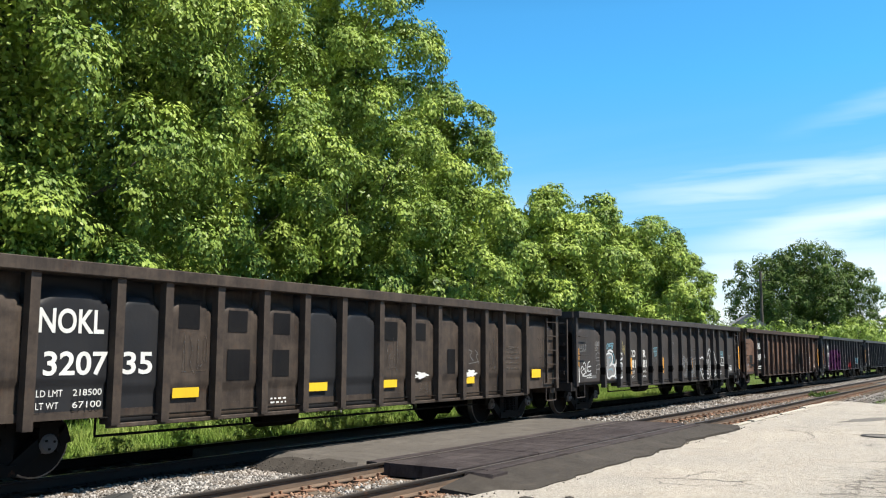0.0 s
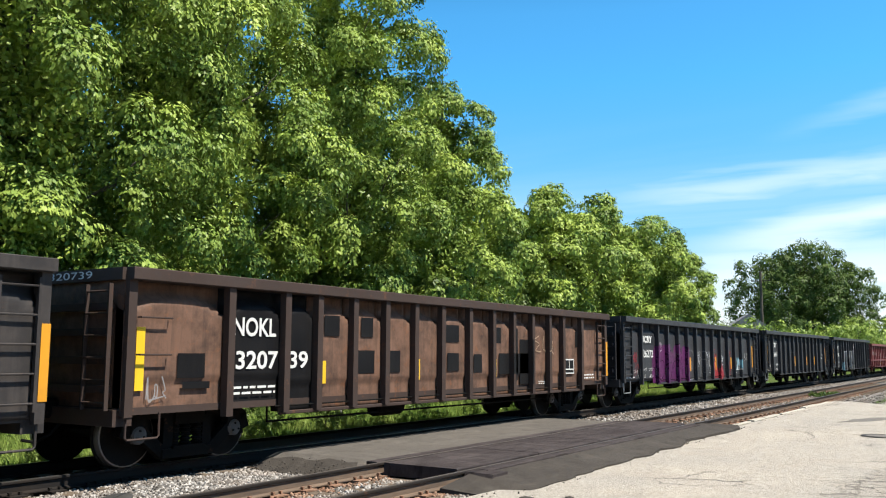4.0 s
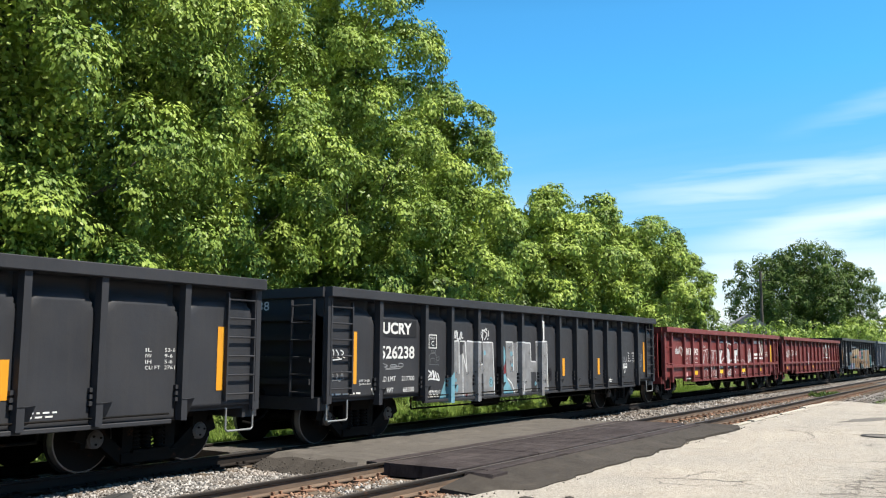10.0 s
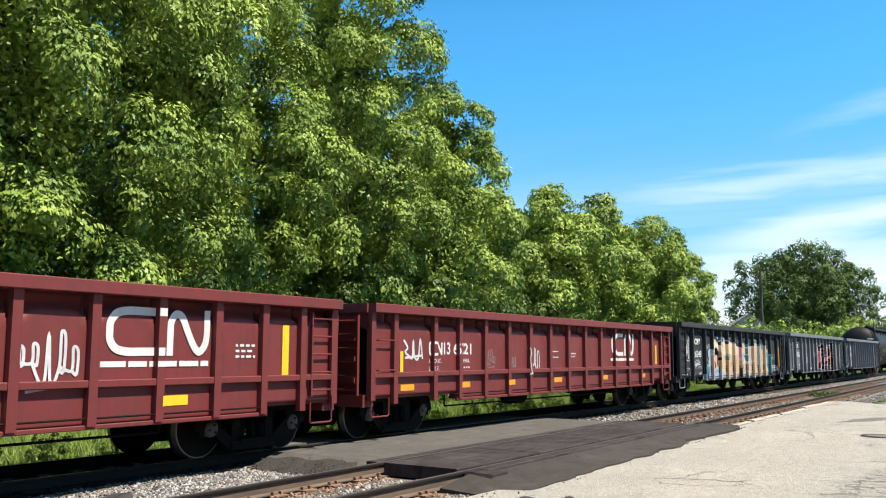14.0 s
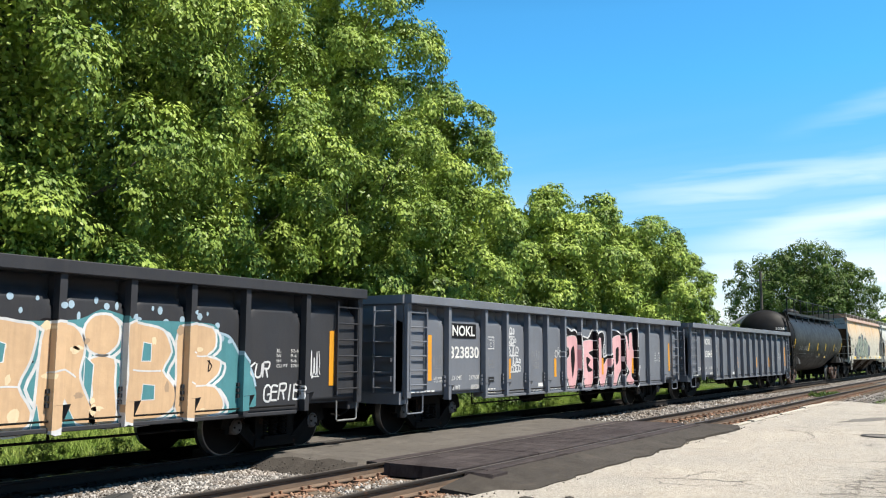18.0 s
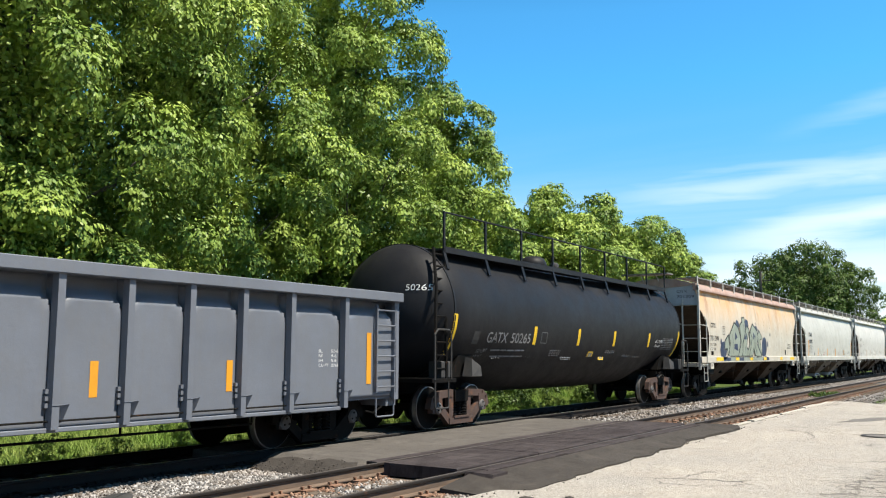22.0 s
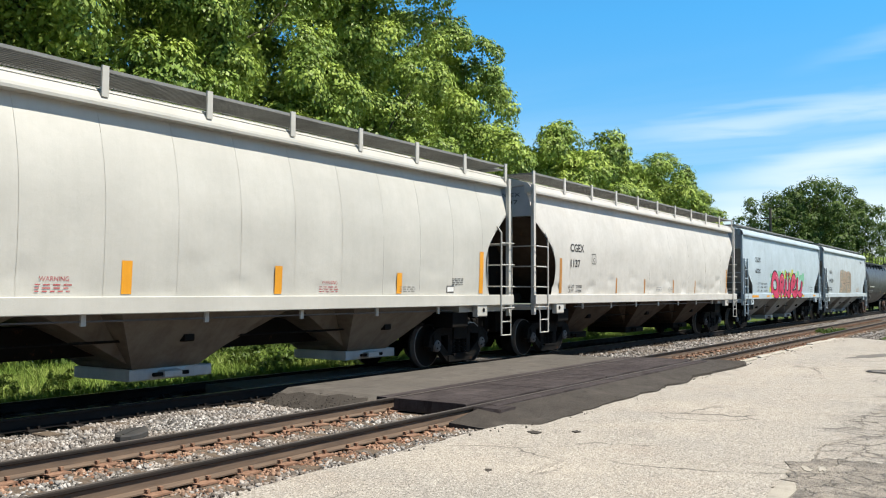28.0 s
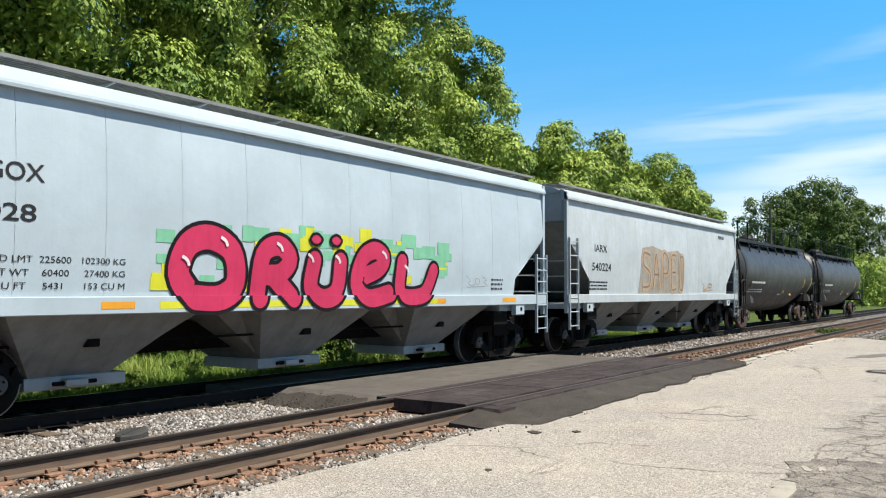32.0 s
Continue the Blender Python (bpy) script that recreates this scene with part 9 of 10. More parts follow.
d.scribble(4.85, 5.55, 1.62, 2.02, "sp_black", 90, 0.022, 12)
d.stroke([[(4.95, 1.95), (5.02, 2.12), (5.2, 2.15), (5.28, 1.98), (5.15, 1.85), (4.98, 1.9)], [(5.05, 2.0), (5.1, 1.93), (5.22, 2.08)]], 0.022, "sp_black", lift=0.009)
for k, x in enumerate((5.2, 6.1, 6.95)):
    d.poly([(x, 0.64), (x + 0.75, 0.64), (x + 0.35, 0.95)], "sp_skyline", lift=0.004)
    d.stroke([[(x - 0.1, 0.64), (x + 0.30, 1.0), (x + 0.8, 0.64)]], 0.035, "sp_white", lift=0.007)
    for q in range(3):
        d.rect(x + 0.05, x + 0.5, 1.02 + q * 0.08, 1.05 + q * 0.08, "sp_cream", "spray_paint", 0.006)
d.blob(5.95, 1.52, 0.16, 0.12, "sp_teal", 0.006, 0.5, 9)
d.stroke([[(5.5, 1.2), (5.75, 1.6), (6.2, 1.45), (6.35, 1.75)], [(6.4, 1.2), (6.8, 1.6), (7.3, 1.5), (7.6, 1.75)], [(7.0, 0.9), (7.3, 1.3), (7.1, 1.5)]], 0.03, "sp_white", lift=0.007)
d.poly([(7.66, 1.35), (8.1, 1.4), (8.2, 1.85), (7.75, 1.95)], "sp_pink", lift=0.005)
# the row of block letters on a blue-green ground, each with a lilac flank and a white rim
d.poly(soft([(7.98, 0.68), (9.0, 0.67), (10.0, 0.67), (11.0, 0.67), (12.0, 0.67), (12.85, 0.68), (12.72, 1.0), (12.8, 1.3), (12.62, 1.95), (12.3, 2.04), (11.1, 2.04), (10.95, 2.1), (10.62, 2.16), (10.3, 2.02), (9.6, 1.98), (9.05, 2.04), (8.75, 2.1), (8.35, 2.1), (8.1, 1.9), (8.06, 1.4)], 3), "sp_teal", lift=0.0055)
rm = random.Random(77)


def inside(q, x, z):
    hit = False
    for (ax, az), (bx, bz) in zip(q, q[1:] + q[:1]):
        if (az > z) != (bz > z) and x < ax + (bx - ax) * (z - az) / (bz - az):
            hit = not hit
    return hit


letters = [
    [(8.14, 1.02), (8.2, 0.76), (8.55, 0.7), (8.88, 0.86), (8.93, 1.2), (8.72, 1.42), (8.5, 1.55), (8.46, 1.72), (8.58, 1.8), (8.66, 1.66), (8.86, 1.66), (8.84, 1.92), (8.6, 2.05), (8.32, 2.0), (8.14, 1.78), (8.16, 1.5), (8.36, 1.34), (8.6, 1.22), (8.62, 1.02), (8.5, 0.94), (8.38, 1.12)],
    [(9.0, 0.7), (9.62, 0.7), (9.72, 0.9), (9.54, 1.2), (9.68, 1.52), (9.74, 1.9), (9.5, 1.95), (9.3, 1.98), (9.05, 1.96), (9.0, 1.5)],
    [(9.8, 0.7), (10.1, 0.72), (10.16, 1.04), (10.34, 0.74), (10.62, 0.72), (10.4, 1.16), (10.34, 1.36), (10.4, 1.7), (10.24, 1.93), (9.86, 1.93), (9.8, 1.3)],
    [(10.52, 0.72), (10.9, 0.72), (10.86, 1.2), (10.84, 1.52), (10.5, 1.52), (10.56, 1.1)],
    [(10.4, 1.82), (10.48, 1.64), (10.7, 1.58), (10.88, 1.72), (10.9, 1.94), (10.76, 2.08), (10.54, 2.07), (10.42, 1.96)],
    [(10.98, 0.72), (11.5, 0.71), (11.82, 0.86), (11.84, 1.12), (11.62, 1.36), (11.76, 1.62), (11.62, 1.9), (11.3, 1.97), (10.98, 1.97), (11.0, 1.3)],
    [(11.92, 0.72), (12.66, 0.74), (12.74, 0.9), (12.58, 1.1), (12.4, 1.14), (12.62, 1.3), (12.66, 1.48), (12.4, 1.56), (12.56, 1.7), (12.5, 1.96), (11.9, 1.96), (11.88, 1.3)],
]
for q in letters:
    q = soft(q, 3)
    d.poly([(x + 0.10, z - 0.035) for x, z in q], "sp_mauve", lift=0.005)
    d.ring([(x + 0.10, z - 0.035) for x, z in q], 0.045, "sp_white", 0.006)
    d.ring(q, 0.07, "sp_white", 0.0075)
    d.poly(q, "sp_peach", lift=0.009)
for k in range(34):
    x, z = rm.uniform(8.2, 12.6), rm.uniform(0.75, 1.95)
    if any(inside(q, x, z) for q in letters):
        d.blob(x, z, rm.uniform(0.03, 0.08), rm.uniform(0.03, 0.08), ("sp_cream", "sp_tan")[k % 5 == 0], 0.0115, 0.5, k, 12)
    else:
        d.blob(x, z, 0.035, 0.04, "sp_skyline", 0.004, 0.2, k, 12)
for q in ([(8.4, 1.06), (8.5, 0.98), (8.58, 1.06), (8.5, 1.24), (8.38, 1.3)], [(9.14, 1.45), (9.34, 1.5), (9.36, 1.7), (9.2, 1.75)], [(11.28, 1.5), (11.42, 1.5), (11.42, 1.72), (11.3, 1.74)], [(11.3, 0.98), (11.5, 0.98), (11.5, 1.16), (11.32, 1.18)],
          [(9.74, 0.7), (9.86, 0.68), (9.8, 0.98)], [(10.14, 0.7), (10.34, 0.7), (10.2, 0.95)], [(10.42, 1.2), (10.52, 1.0), (10.54, 1.45), (10.42, 1.55)]):
    d.ring(q, 0.035, "sp_white", 0.0125)
    d.poly(q, "sp_teal", lift=0.0135)
d.stroke([[(9.02, 1.1), (9.3, 1.2), (9.55, 1.2)], [(9.9, 1.36), (10.12, 1.4), (10.3, 1.3)], [(11.05, 1.38), (11.35, 1.36), (11.6, 1.36)], [(12.05, 1.2), (12.2, 1.14), (12.4, 1.14)], [(12.08, 1.62), (12.24, 1.56), (12.4, 1.56)]], 0.022, "sp_white", lift=0.0125)
d.stroke([[(12.42, 1.5), (12.5, 1.42), (12.44, 1.34), (12.46, 1.5)]], 0.02, "sp_black", lift=0.0135)
tag(d, "SHE", 9.28, 9.98, 1.70, 1.98, "sp_black", 0.03)
tag(d, "HER", 9.30, 9.86, 1.28, 1.62, "sp_black", 0.03)
d.poly(soft([(12.5, 0.68), (13.0, 0.74), (13.42, 0.80), (13.36, 1.2), (13.1, 1.5), (12.85, 1.8), (12.6, 1.9), (12.6, 1.3)], 2), "sp_teal", lift=0.0015)
d.stroke([[(12.6, 1.9), (12.85, 1.83), (13.08, 1.55), (13.3, 1.35), (13.4, 1.1)]], 0.04, "sp_skyline", lift=0.004)
d.scribble(6.2, 7.0, 1.15, 1.45, "sp_black", 42, 0.016, 12)
tag(d, "KUR", 13.22, 13.68, 1.24, 1.47, "sp_white", 0.032)
tag(d, "GERIB", 13.56, 14.40, 0.86, 1.10, "sp_white", 0.032)
d.scribble(1.55, 2.55, 1.2, 1.45, "sp_white", 44, 0.03, 16)
d.scribble(0.75, 1.25, 1.35, 2.35, "sp_white", 45, 0.035, 14)
d.scribble(3.0, 3.75, 1.85, 2.0, "sp_white", 46, 0.02, 9)
d.scribble(14.64, 14.9, 1.2, 1.68, "sp_white", 47, 0.018, 14)
rb = random.Random(4)
for k in range(52):
    x = 4.0 + k * 0.175
    d.blob(x + rb.uniform(-0.08, 0.08), 2.14 + rb.uniform(-0.05, 0.2) - max(0, x - 12.4) * 0.9 - (0.05 if x > 8 else 0), rb.uniform(0.02, 0.05), rb.uniform(0.03, 0.06), "sp_skyline", 0.002, 0.1, k, 10)


# grey gondolas
def nokl_grey(car, num):
    d = gon_side(car, R_UCRY, 16.05)
    if car is car10:
        d.rect(1.66, 2.66, 1.93, 2.24, "patch", "paint_patch")
    d.text("NOKL", 1.71, 2.61, 1.98, 2.20, fat=0.02, lift=0.003)
    d.text(num, 1.62, 2.78, 1.51, 1.76, fat=0.02)
    d.text("LD LMT", 1.66, 2.08, 1.06, 1.15)
    d.text("217500" if car is car10 else "217700", 2.37, 2.78, 1.06, 1.15)
    d.text("LT WT", 1.68, 2.02, 0.86, 0.95)
    d.text("68500" if car is car10 else "68300", 2.45, 2.78, 0.86, 0.95)
    d.text("LIFT AND", 1.02, 1.32, 1.09, 1.14)
    d.text("JACK HERE", 1.02, 1.36, 1.02, 1.07)
    d.rect(0.78, 0.94, 1.07, 1.98, "orange")
    d.rect(15.15, 15.28, 1.06, 1.98, "orange")
    for x in ((4.11, 6.50, 9.5, 11.8) if car is car10 else (4.11, 6.35, 9.5, 11.8)):
        d.rect(x, x + 0.12, 1.04, 1.50, "orange", lift=0.03 if car is car10 and x > 7 else 0.0)
    d.bars(0.15, 1.05, 0.82, 0.89, 1)
    d.bars(3.05, 3.55, 0.72, 0.86, 2)
    d.rect(5.60, 5.86, 0.82, 0.91, "letter", "sticker")
    dimensions(d, 13.85)
    if car is car11:
        d.bars(6.2, 6.7, 0.74, 0.80, 1, seed=2)
    plate_box(d, 3.17)
    d.rect(3.2, 3.45, 0.98, 1.10, "patch_grey", "door_latch")
    d.rect(3.23, 3.42, 1.035, 1.05, "grey", "door_latch", 0.005)
    return d


d = nokl_grey(car10, "323830")
# five pointed pink figures on black, each with a pale rim
figures = [
    ([(7.04, 1.82), (7.07, 2.20), (7.29, 2.29), (7.54, 2.19), (7.72, 2.23), (7.93, 2.07), (7.98, 1.28), (7.92, 0.89), (7.72, 0.58), (7.43, 0.58), (7.18, 1.08), (7.08, 1.45)],
     [(7.16, 2.04), (7.76, 2.09), (7.90, 1.84), (7.91, 1.22), (7.65, 0.64), (7.44, 0.61), (7.19, 1.18), (7.21, 1.45), (7.38, 1.58), (7.35, 1.77), (7.17, 1.83)],
     [(7.47, 1.66), (7.66, 1.83), (7.72, 1.45), (7.56, 0.98)]),
    ([(8.04, 1.66), (8.16, 2.06), (8.61, 2.03), (8.89, 2.25), (9.07, 2.04), (9.07, 1.26), (8.96, 0.84), (8.67, 0.58), (8.39, 0.58), (8.14, 0.99), (8.05, 1.33)],
     [(8.18, 1.93), (8.90, 1.99), (8.98, 1.75), (8.60, 1.65), (8.92, 1.50), (9.02, 1.20), (8.72, 0.68), (8.43, 0.61), (8.15, 1.16), (8.12, 1.53)],
     [(8.45, 1.53), (8.74, 1.45), (8.56, 1.31), (8.87, 1.17), (8.53, 1.14)]),
    ([(9.11, 1.80), (9.31, 2.16), (9.64, 2.22), (9.72, 2.03), (9.60, 1.74), (9.67, 1.51), (10.17, 1.61), (10.26, 1.30), (9.92, 1.04), (9.67, 0.59), (9.39, 0.64), (9.14, 1.19)],
     [(9.20, 1.95), (9.47, 2.05), (9.51, 1.43), (9.63, 1.30), (9.90, 1.49), (10.17, 1.44), (9.91, 1.23), (9.62, 0.64), (9.43, 0.70), (9.20, 1.25)],
     []),
    ([(10.12, 1.75), (10.21, 2.24), (10.51, 2.29), (10.93, 2.20), (11.07, 1.96), (11.12, 1.39), (11.29, 1.28), (11.12, 1.08), (10.81, 0.95), (10.54, 0.57), (10.27, 0.61), (10.35, 0.97), (10.17, 1.43)],
     [(10.25, 2.04), (10.86, 2.17), (11.01, 1.89), (10.96, 1.42), (11.08, 1.22), (10.76, 1.03), (10.47, 0.62), (10.31, 0.64), (10.40, 1.10), (10.39, 1.43), (10.26, 1.62)],
     [(10.54, 1.74), (10.77, 1.81), (10.74, 1.42), (10.55, 1.31)]),
    ([(11.10, 2.00), (11.25, 2.23), (11.54, 2.31), (12.05, 2.37), (12.06, 1.85), (12.28, 1.77), (12.26, 1.48), (12.05, 1.02), (12.21, 0.87), (11.92, 0.59), (11.46, 0.64), (11.24, 0.93), (11.54, 1.18), (11.22, 1.49)],
     [(11.21, 2.13), (11.43, 2.15), (11.62, 1.71), (11.61, 2.18), (11.84, 2.25), (11.90, 1.77), (12.18, 1.70), (12.14, 1.52), (11.86, 1.47), (11.75, 0.96), (11.99, 0.81), (11.75, 0.68), (11.37, 0.80), (11.40, 0.94), (11.62, 1.08), (11.38, 1.34), (11.21, 1.83)],
     []),
]
for k, (rim, face, hole) in enumerate(figures):
    z = 0.004 + 0.003 * (k % 2)
    rim, face = soft(rim, 3), soft(face, 3)
    d.ring(rim, 0.09, "sp_white", z)
    d.poly(rim, "sp_black", lift=z + 0.006)
    d.poly(face, "sp_pink", lift=z + 0.012)
    d.ring(face, 0.014, "sp_white", z + 0.015)
    if hole:
        d.poly(soft(hole, 3), "sp_black", lift=z + 0.018)
for k, (x0, x1, z0, z1) in enumerate(((4.02, 4.42, 2.0, 2.28), (4.08, 4.50, 1.78, 2.02), (4.10, 4.60, 1.55, 1.80), (4.28, 4.72, 1.32, 1.56), (4.20, 4.72, 1.18, 1.36))):
    d.scribble(x0, x1, z0, z1, "sp_white", 70 + k, 0.034, 9)
d.scribble(5.25, 5.7, 1.45, 1.72, "sp_silver", 51, 0.02, 12)
d.scribble(5.3, 5.66, 1.25, 1.45, "sp_silver", 55, 0.02, 10)
d.scribble(12.3, 12.56, 1.12, 1.32, "sp_white", 56, 0.022, 7)
d.text("RELEASE ROD", 5.3, 5.78, 0.69, 0.75)
d.text("RETAINING VALVE", 6.29, 6.87, 0.69, 0.75)
d.stroke([[(6.73, 1.62), (6.6, 1.7), (6.54, 1.6), (6.62, 1.52), (6.73, 1.62), (6.84, 1.7), (6.92, 1.6), (6.84, 1.53), (6.73, 1.62), (6.7, 1.74), (6.75, 1.78)]], 0.022, "sp_white")
d.scribble(3.15, 3.45, 1.3, 1.55, "sp_silver", 52, 0.015, 10)
d.scribble(0.98, 1.3, 1.3, 1.6, "sp_silver", 53, 0.012, 10)
d.scribble(9.55, 9.85, 1.6, 1.95, "sp_white", 54, 0.03, 8)
d = nokl_grey(car11, "323845")


# covered hoppers
def hop_deco(car, length):
    return Side(car, length, on_hopper(car["barrel"]), (), 0.22)


d = hop_deco(hop1, 17.05)
d.text("CITX", 1.36, 2.05, 2.64, 2.82, "letter_black", fat=0.012)
d.text("701309", 1.30, 2.44, 2.14, 2.34, "letter_black", fat=0.012)
d.text("LD LMT 222900", 1.30, 2.10, 1.95, 2.05, "letter_black")
d.text("LT WT  63100", 1.30, 2.06, 1.78, 1.88, "letter_black")
d.stroke([[(3.0, 2.72), (3.3, 2.72)], [(3.3, 2.72), (3.3, 2.4)], [(3.3, 2.4), (3.0, 2.4)], [(3.0, 2.4), (3.0, 2.72)]], 0.02, "letter_black", "stencil")
d.text("C", 3.1, 3.2, 2.44, 2.56, "letter_black")
d.text("PLATE", 3.05, 3.25, 2.61, 2.67, "letter_black")
d.rect(1.43, 1.72, 1.60, 1.74, "steel_dark", "placard")
for cx, cz, rx, rz in ((3.1, 1.75, 0.45, 0.36), (5.2, 2.86, 0.26, 0.2), (6.7, 2.92, 0.32, 0.22), (8.3, 2.72, 0.28, 0.18), (9.75, 1.95, 0.45, 0.48), (2.75, 2.12, 0.10, 0.12), (10.4, 2.1, 0.09, 0.14), (3.85, 2.3, 0.06, 0.07), (8.25, 3.0, 0.05, 0.05), (10.9, 2.55, 0.06, 0.09)):
    d.blob(cx, max(cz, 1.56 + rz * 0.6), rx, rz, "sp_navy", 0.002, 0.1, cx)
d.rect(2.6, 10.4, 1.36, 1.50, "sp_navy", "spray_paint", 0.002)
for k, (fig, eyes) in enumerate((
        (((3.28, 2.14), (3.77, 2.40), (3.84, 2.13), (4.06, 1.87), (3.73, 1.57), (3.64, 1.84), (3.27, 1.83)), ()),
        (((8.49, 2.48), (8.78, 2.70), (9.38, 2.34), (8.92, 2.29), (9.35, 1.58), (8.68, 1.95)), ()),
        (((3.83, 1.55), (4.03, 2.10), (3.86, 2.36), (4.69, 2.92), (5.26, 2.73), (5.46, 2.50), (5.60, 2.22), (5.27, 1.55)), (((4.77, 2.56), (5.13, 2.33), (4.70, 2.20)), ((4.67, 2.06), (5.13, 2.05), (5.25, 1.75), (4.60, 1.85)))),
        (((5.30, 1.55), (5.72, 2.15), (5.55, 2.54), (5.54, 2.86), (5.95, 3.00), (5.95, 3.17), (6.35, 3.18), (6.40, 2.62), (5.92, 2.07), (6.02, 1.79), (5.84, 1.55)), ()),
        (((5.97, 1.55), (5.95, 2.07), (6.64, 2.86), (7.00, 2.69), (6.65, 2.25), (6.58, 1.93), (6.82, 1.81), (7.14, 2.05), (7.04, 2.54), (7.35, 2.75), (7.70, 2.13), (7.05, 1.55)), (((6.64, 2.59), (6.52, 2.25), (6.14, 2.27)),)),
        (((7.02, 1.55), (7.50, 2.36), (7.15, 2.62), (7.62, 2.94), (8.40, 2.64), (8.49, 2.31), (8.30, 2.10), (9.20, 1.55), (8.10, 1.55), (7.76, 1.93), (7.62, 1.55)), (((7.68, 2.60), (7.98, 2.42), (7.66, 2.27)),)))):
    up = 0.006 + 0.010 * k
    d.ring(fig, 0.13, "sp_faded", up - 0.003)
    d.outlined(fig, "sp_sage", "sp_slate", 0.06, up)
    for e in eyes:
        d.poly(e, "sp_navy", lift=up + 0.004)
for x0, x1 in ((3.9, 5.2), (5.9, 6.9), (7.1, 9.2)):
    d.rect(x0, x1, 1.36, 1.52, "sp_sage", "spray_paint", 0.004)
d.stroke([[(4.3, 2.45), (4.45, 2.0), (4.4, 1.65)], [(6.1, 2.9), (6.2, 2.55)], [(6.35, 1.95), (6.3, 1.65)], [(8.1, 2.5), (7.95, 2.1), (8.3, 1.7)]], 0.03, "sp_navy", lift=0.075)
for x in (1.85, 4.62, 6.92, 9.35, 12.66, 14.9):
    d.rect(x, x + (0.95 if x in (1.85, 14.9) else 0.5), 1.37, 1.50, "yellow", lift=0.008)
d.bars(14.6, 15.3, 1.9, 2.15, 4, "letter_black")
d.rect(14.0, 14.25, 1.62, 1.85, "letter_black", "sticker")
end_text(hop1, 17.05, "CITX", -0.72, -1.12, 3.92, 4.02, "letter_black", -0.115)
end_text(hop1, 17.05, "701309", -0.72, -1.38, 3.72, 3.82, "letter_black", -0.115)

d = hop_deco(hop2, 17.78)
d.text("CGAX", 1.91, 2.80, 2.64, 2.87, "letter_black", fat=0.02)
d.text("10002", 1.91, 2.88, 2.26, 2.48, "letter_black", fat=0.02)
d.text("LD LMT 222300", 1.90, 2.79, 2.06, 2.15, "letter_black")
d.text("LT WT  63700", 1.90, 2.78, 1.91, 2.00, "letter_black")
d.text("CU FT  5461", 1.90, 2.78, 1.76, 1.85, "letter_black")
for x, z1 in ((1.74, 2.45), (4.47, 2.0), (7.40, 2.0), (10.2, 2.0), (13.4, 1.95), (16.36, 2.46)):
    d.rect(x, x + 0.16, 1.56, z1, "orange")
d.bars(5.35, 5.75, 1.57, 1.67, 3, "letter_black")
d.text("WARNING", 6.25, 6.65, 1.72, 1.78, "sp_red")
d.bars(6.2, 6.7, 1.57, 1.69, 3, "sp_red")
d.text("WARNING", 11.3, 11.7, 1.72, 1.78, "sp_red")
d.bars(11.25, 11.75, 1.57, 1.69, 3, "sp_red")
d.rect(3.35, 3.6, 1.58, 1.75, "sp_silver", "sticker")
d.bars(15.3, 15.75, 1.72, 1.88, 4, "letter_black")
d.rect(15.1, 15.38, 1.58, 1.72, "letter_black", "placard")
d.rect(15.12, 15.36, 1.60, 1.70, "letter", "placard", 0.004)
d.bars(13.5, 14.0, 1.58, 1.70, 3, "sp_faded", 3)

d = hop_deco(hop3, 17.32)
d.text("CGEX", 2.02, 2.85, 2.64, 2.85, "letter_black", fat=0.02)
d.text("1137", 2.02, 2.60, 2.24, 2.44, "letter_black", fat=0.02)
d.text("LD LMT", 1.9, 2.25, 1.70, 1.78, "letter_black")
d.text("225000", 2.35, 2.72, 1.70, 1.78, "letter_black")
d.text("LT WT", 1.9, 2.22, 1.58, 1.66, "letter_black")
d.text("61000", 2.35, 2.70, 1.58, 1.66, "letter_black")
d.stroke([[(3.35, 2.62), (3.6, 2.62)], [(3.6, 2.62), (3.6, 2.36)], [(3.6, 2.36), (3.35, 2.36)], [(3.35, 2.36), (3.35, 2.62)]], 0.018, "letter_black", "stencil")
d.text("C", 3.43, 3.52, 2.40, 2.52, "letter_black")
for x, z1 in ((1.38, 2.45), (5.02, 2.0), (7.25, 2.0), (9.87, 2.0), (12.15, 2.0), (15.98, 2.46)):
    d.rect(x, x + (0.09 if z1 < 2.2 else 0.14), 1.56, z1, "amber_worn")
d.bars(8.3, 8.8, 1.6, 1.75, 3, "sp_silver")
d.bars(9.4, 9.9, 1.6, 1.75, 3, "sp_silver")
end_text(hop4, 16.1, "CGOX", -0.1, -0.85, 3.86, 3.98, "letter_black", -0.115)
end_text(hop4, 16.1, "6028", -0.1, -0.75, 3.62, 3.74, "letter_black", -0.115)
end_text(hop3, 17.32, "CGEX", -0.55, -1.15, 3.92, 4.02, "letter_black", -0.115)
end_text(hop3, 17.32, "1137", -0.62, -1.08, 3.74, 3.84, "letter_black", -0.115)

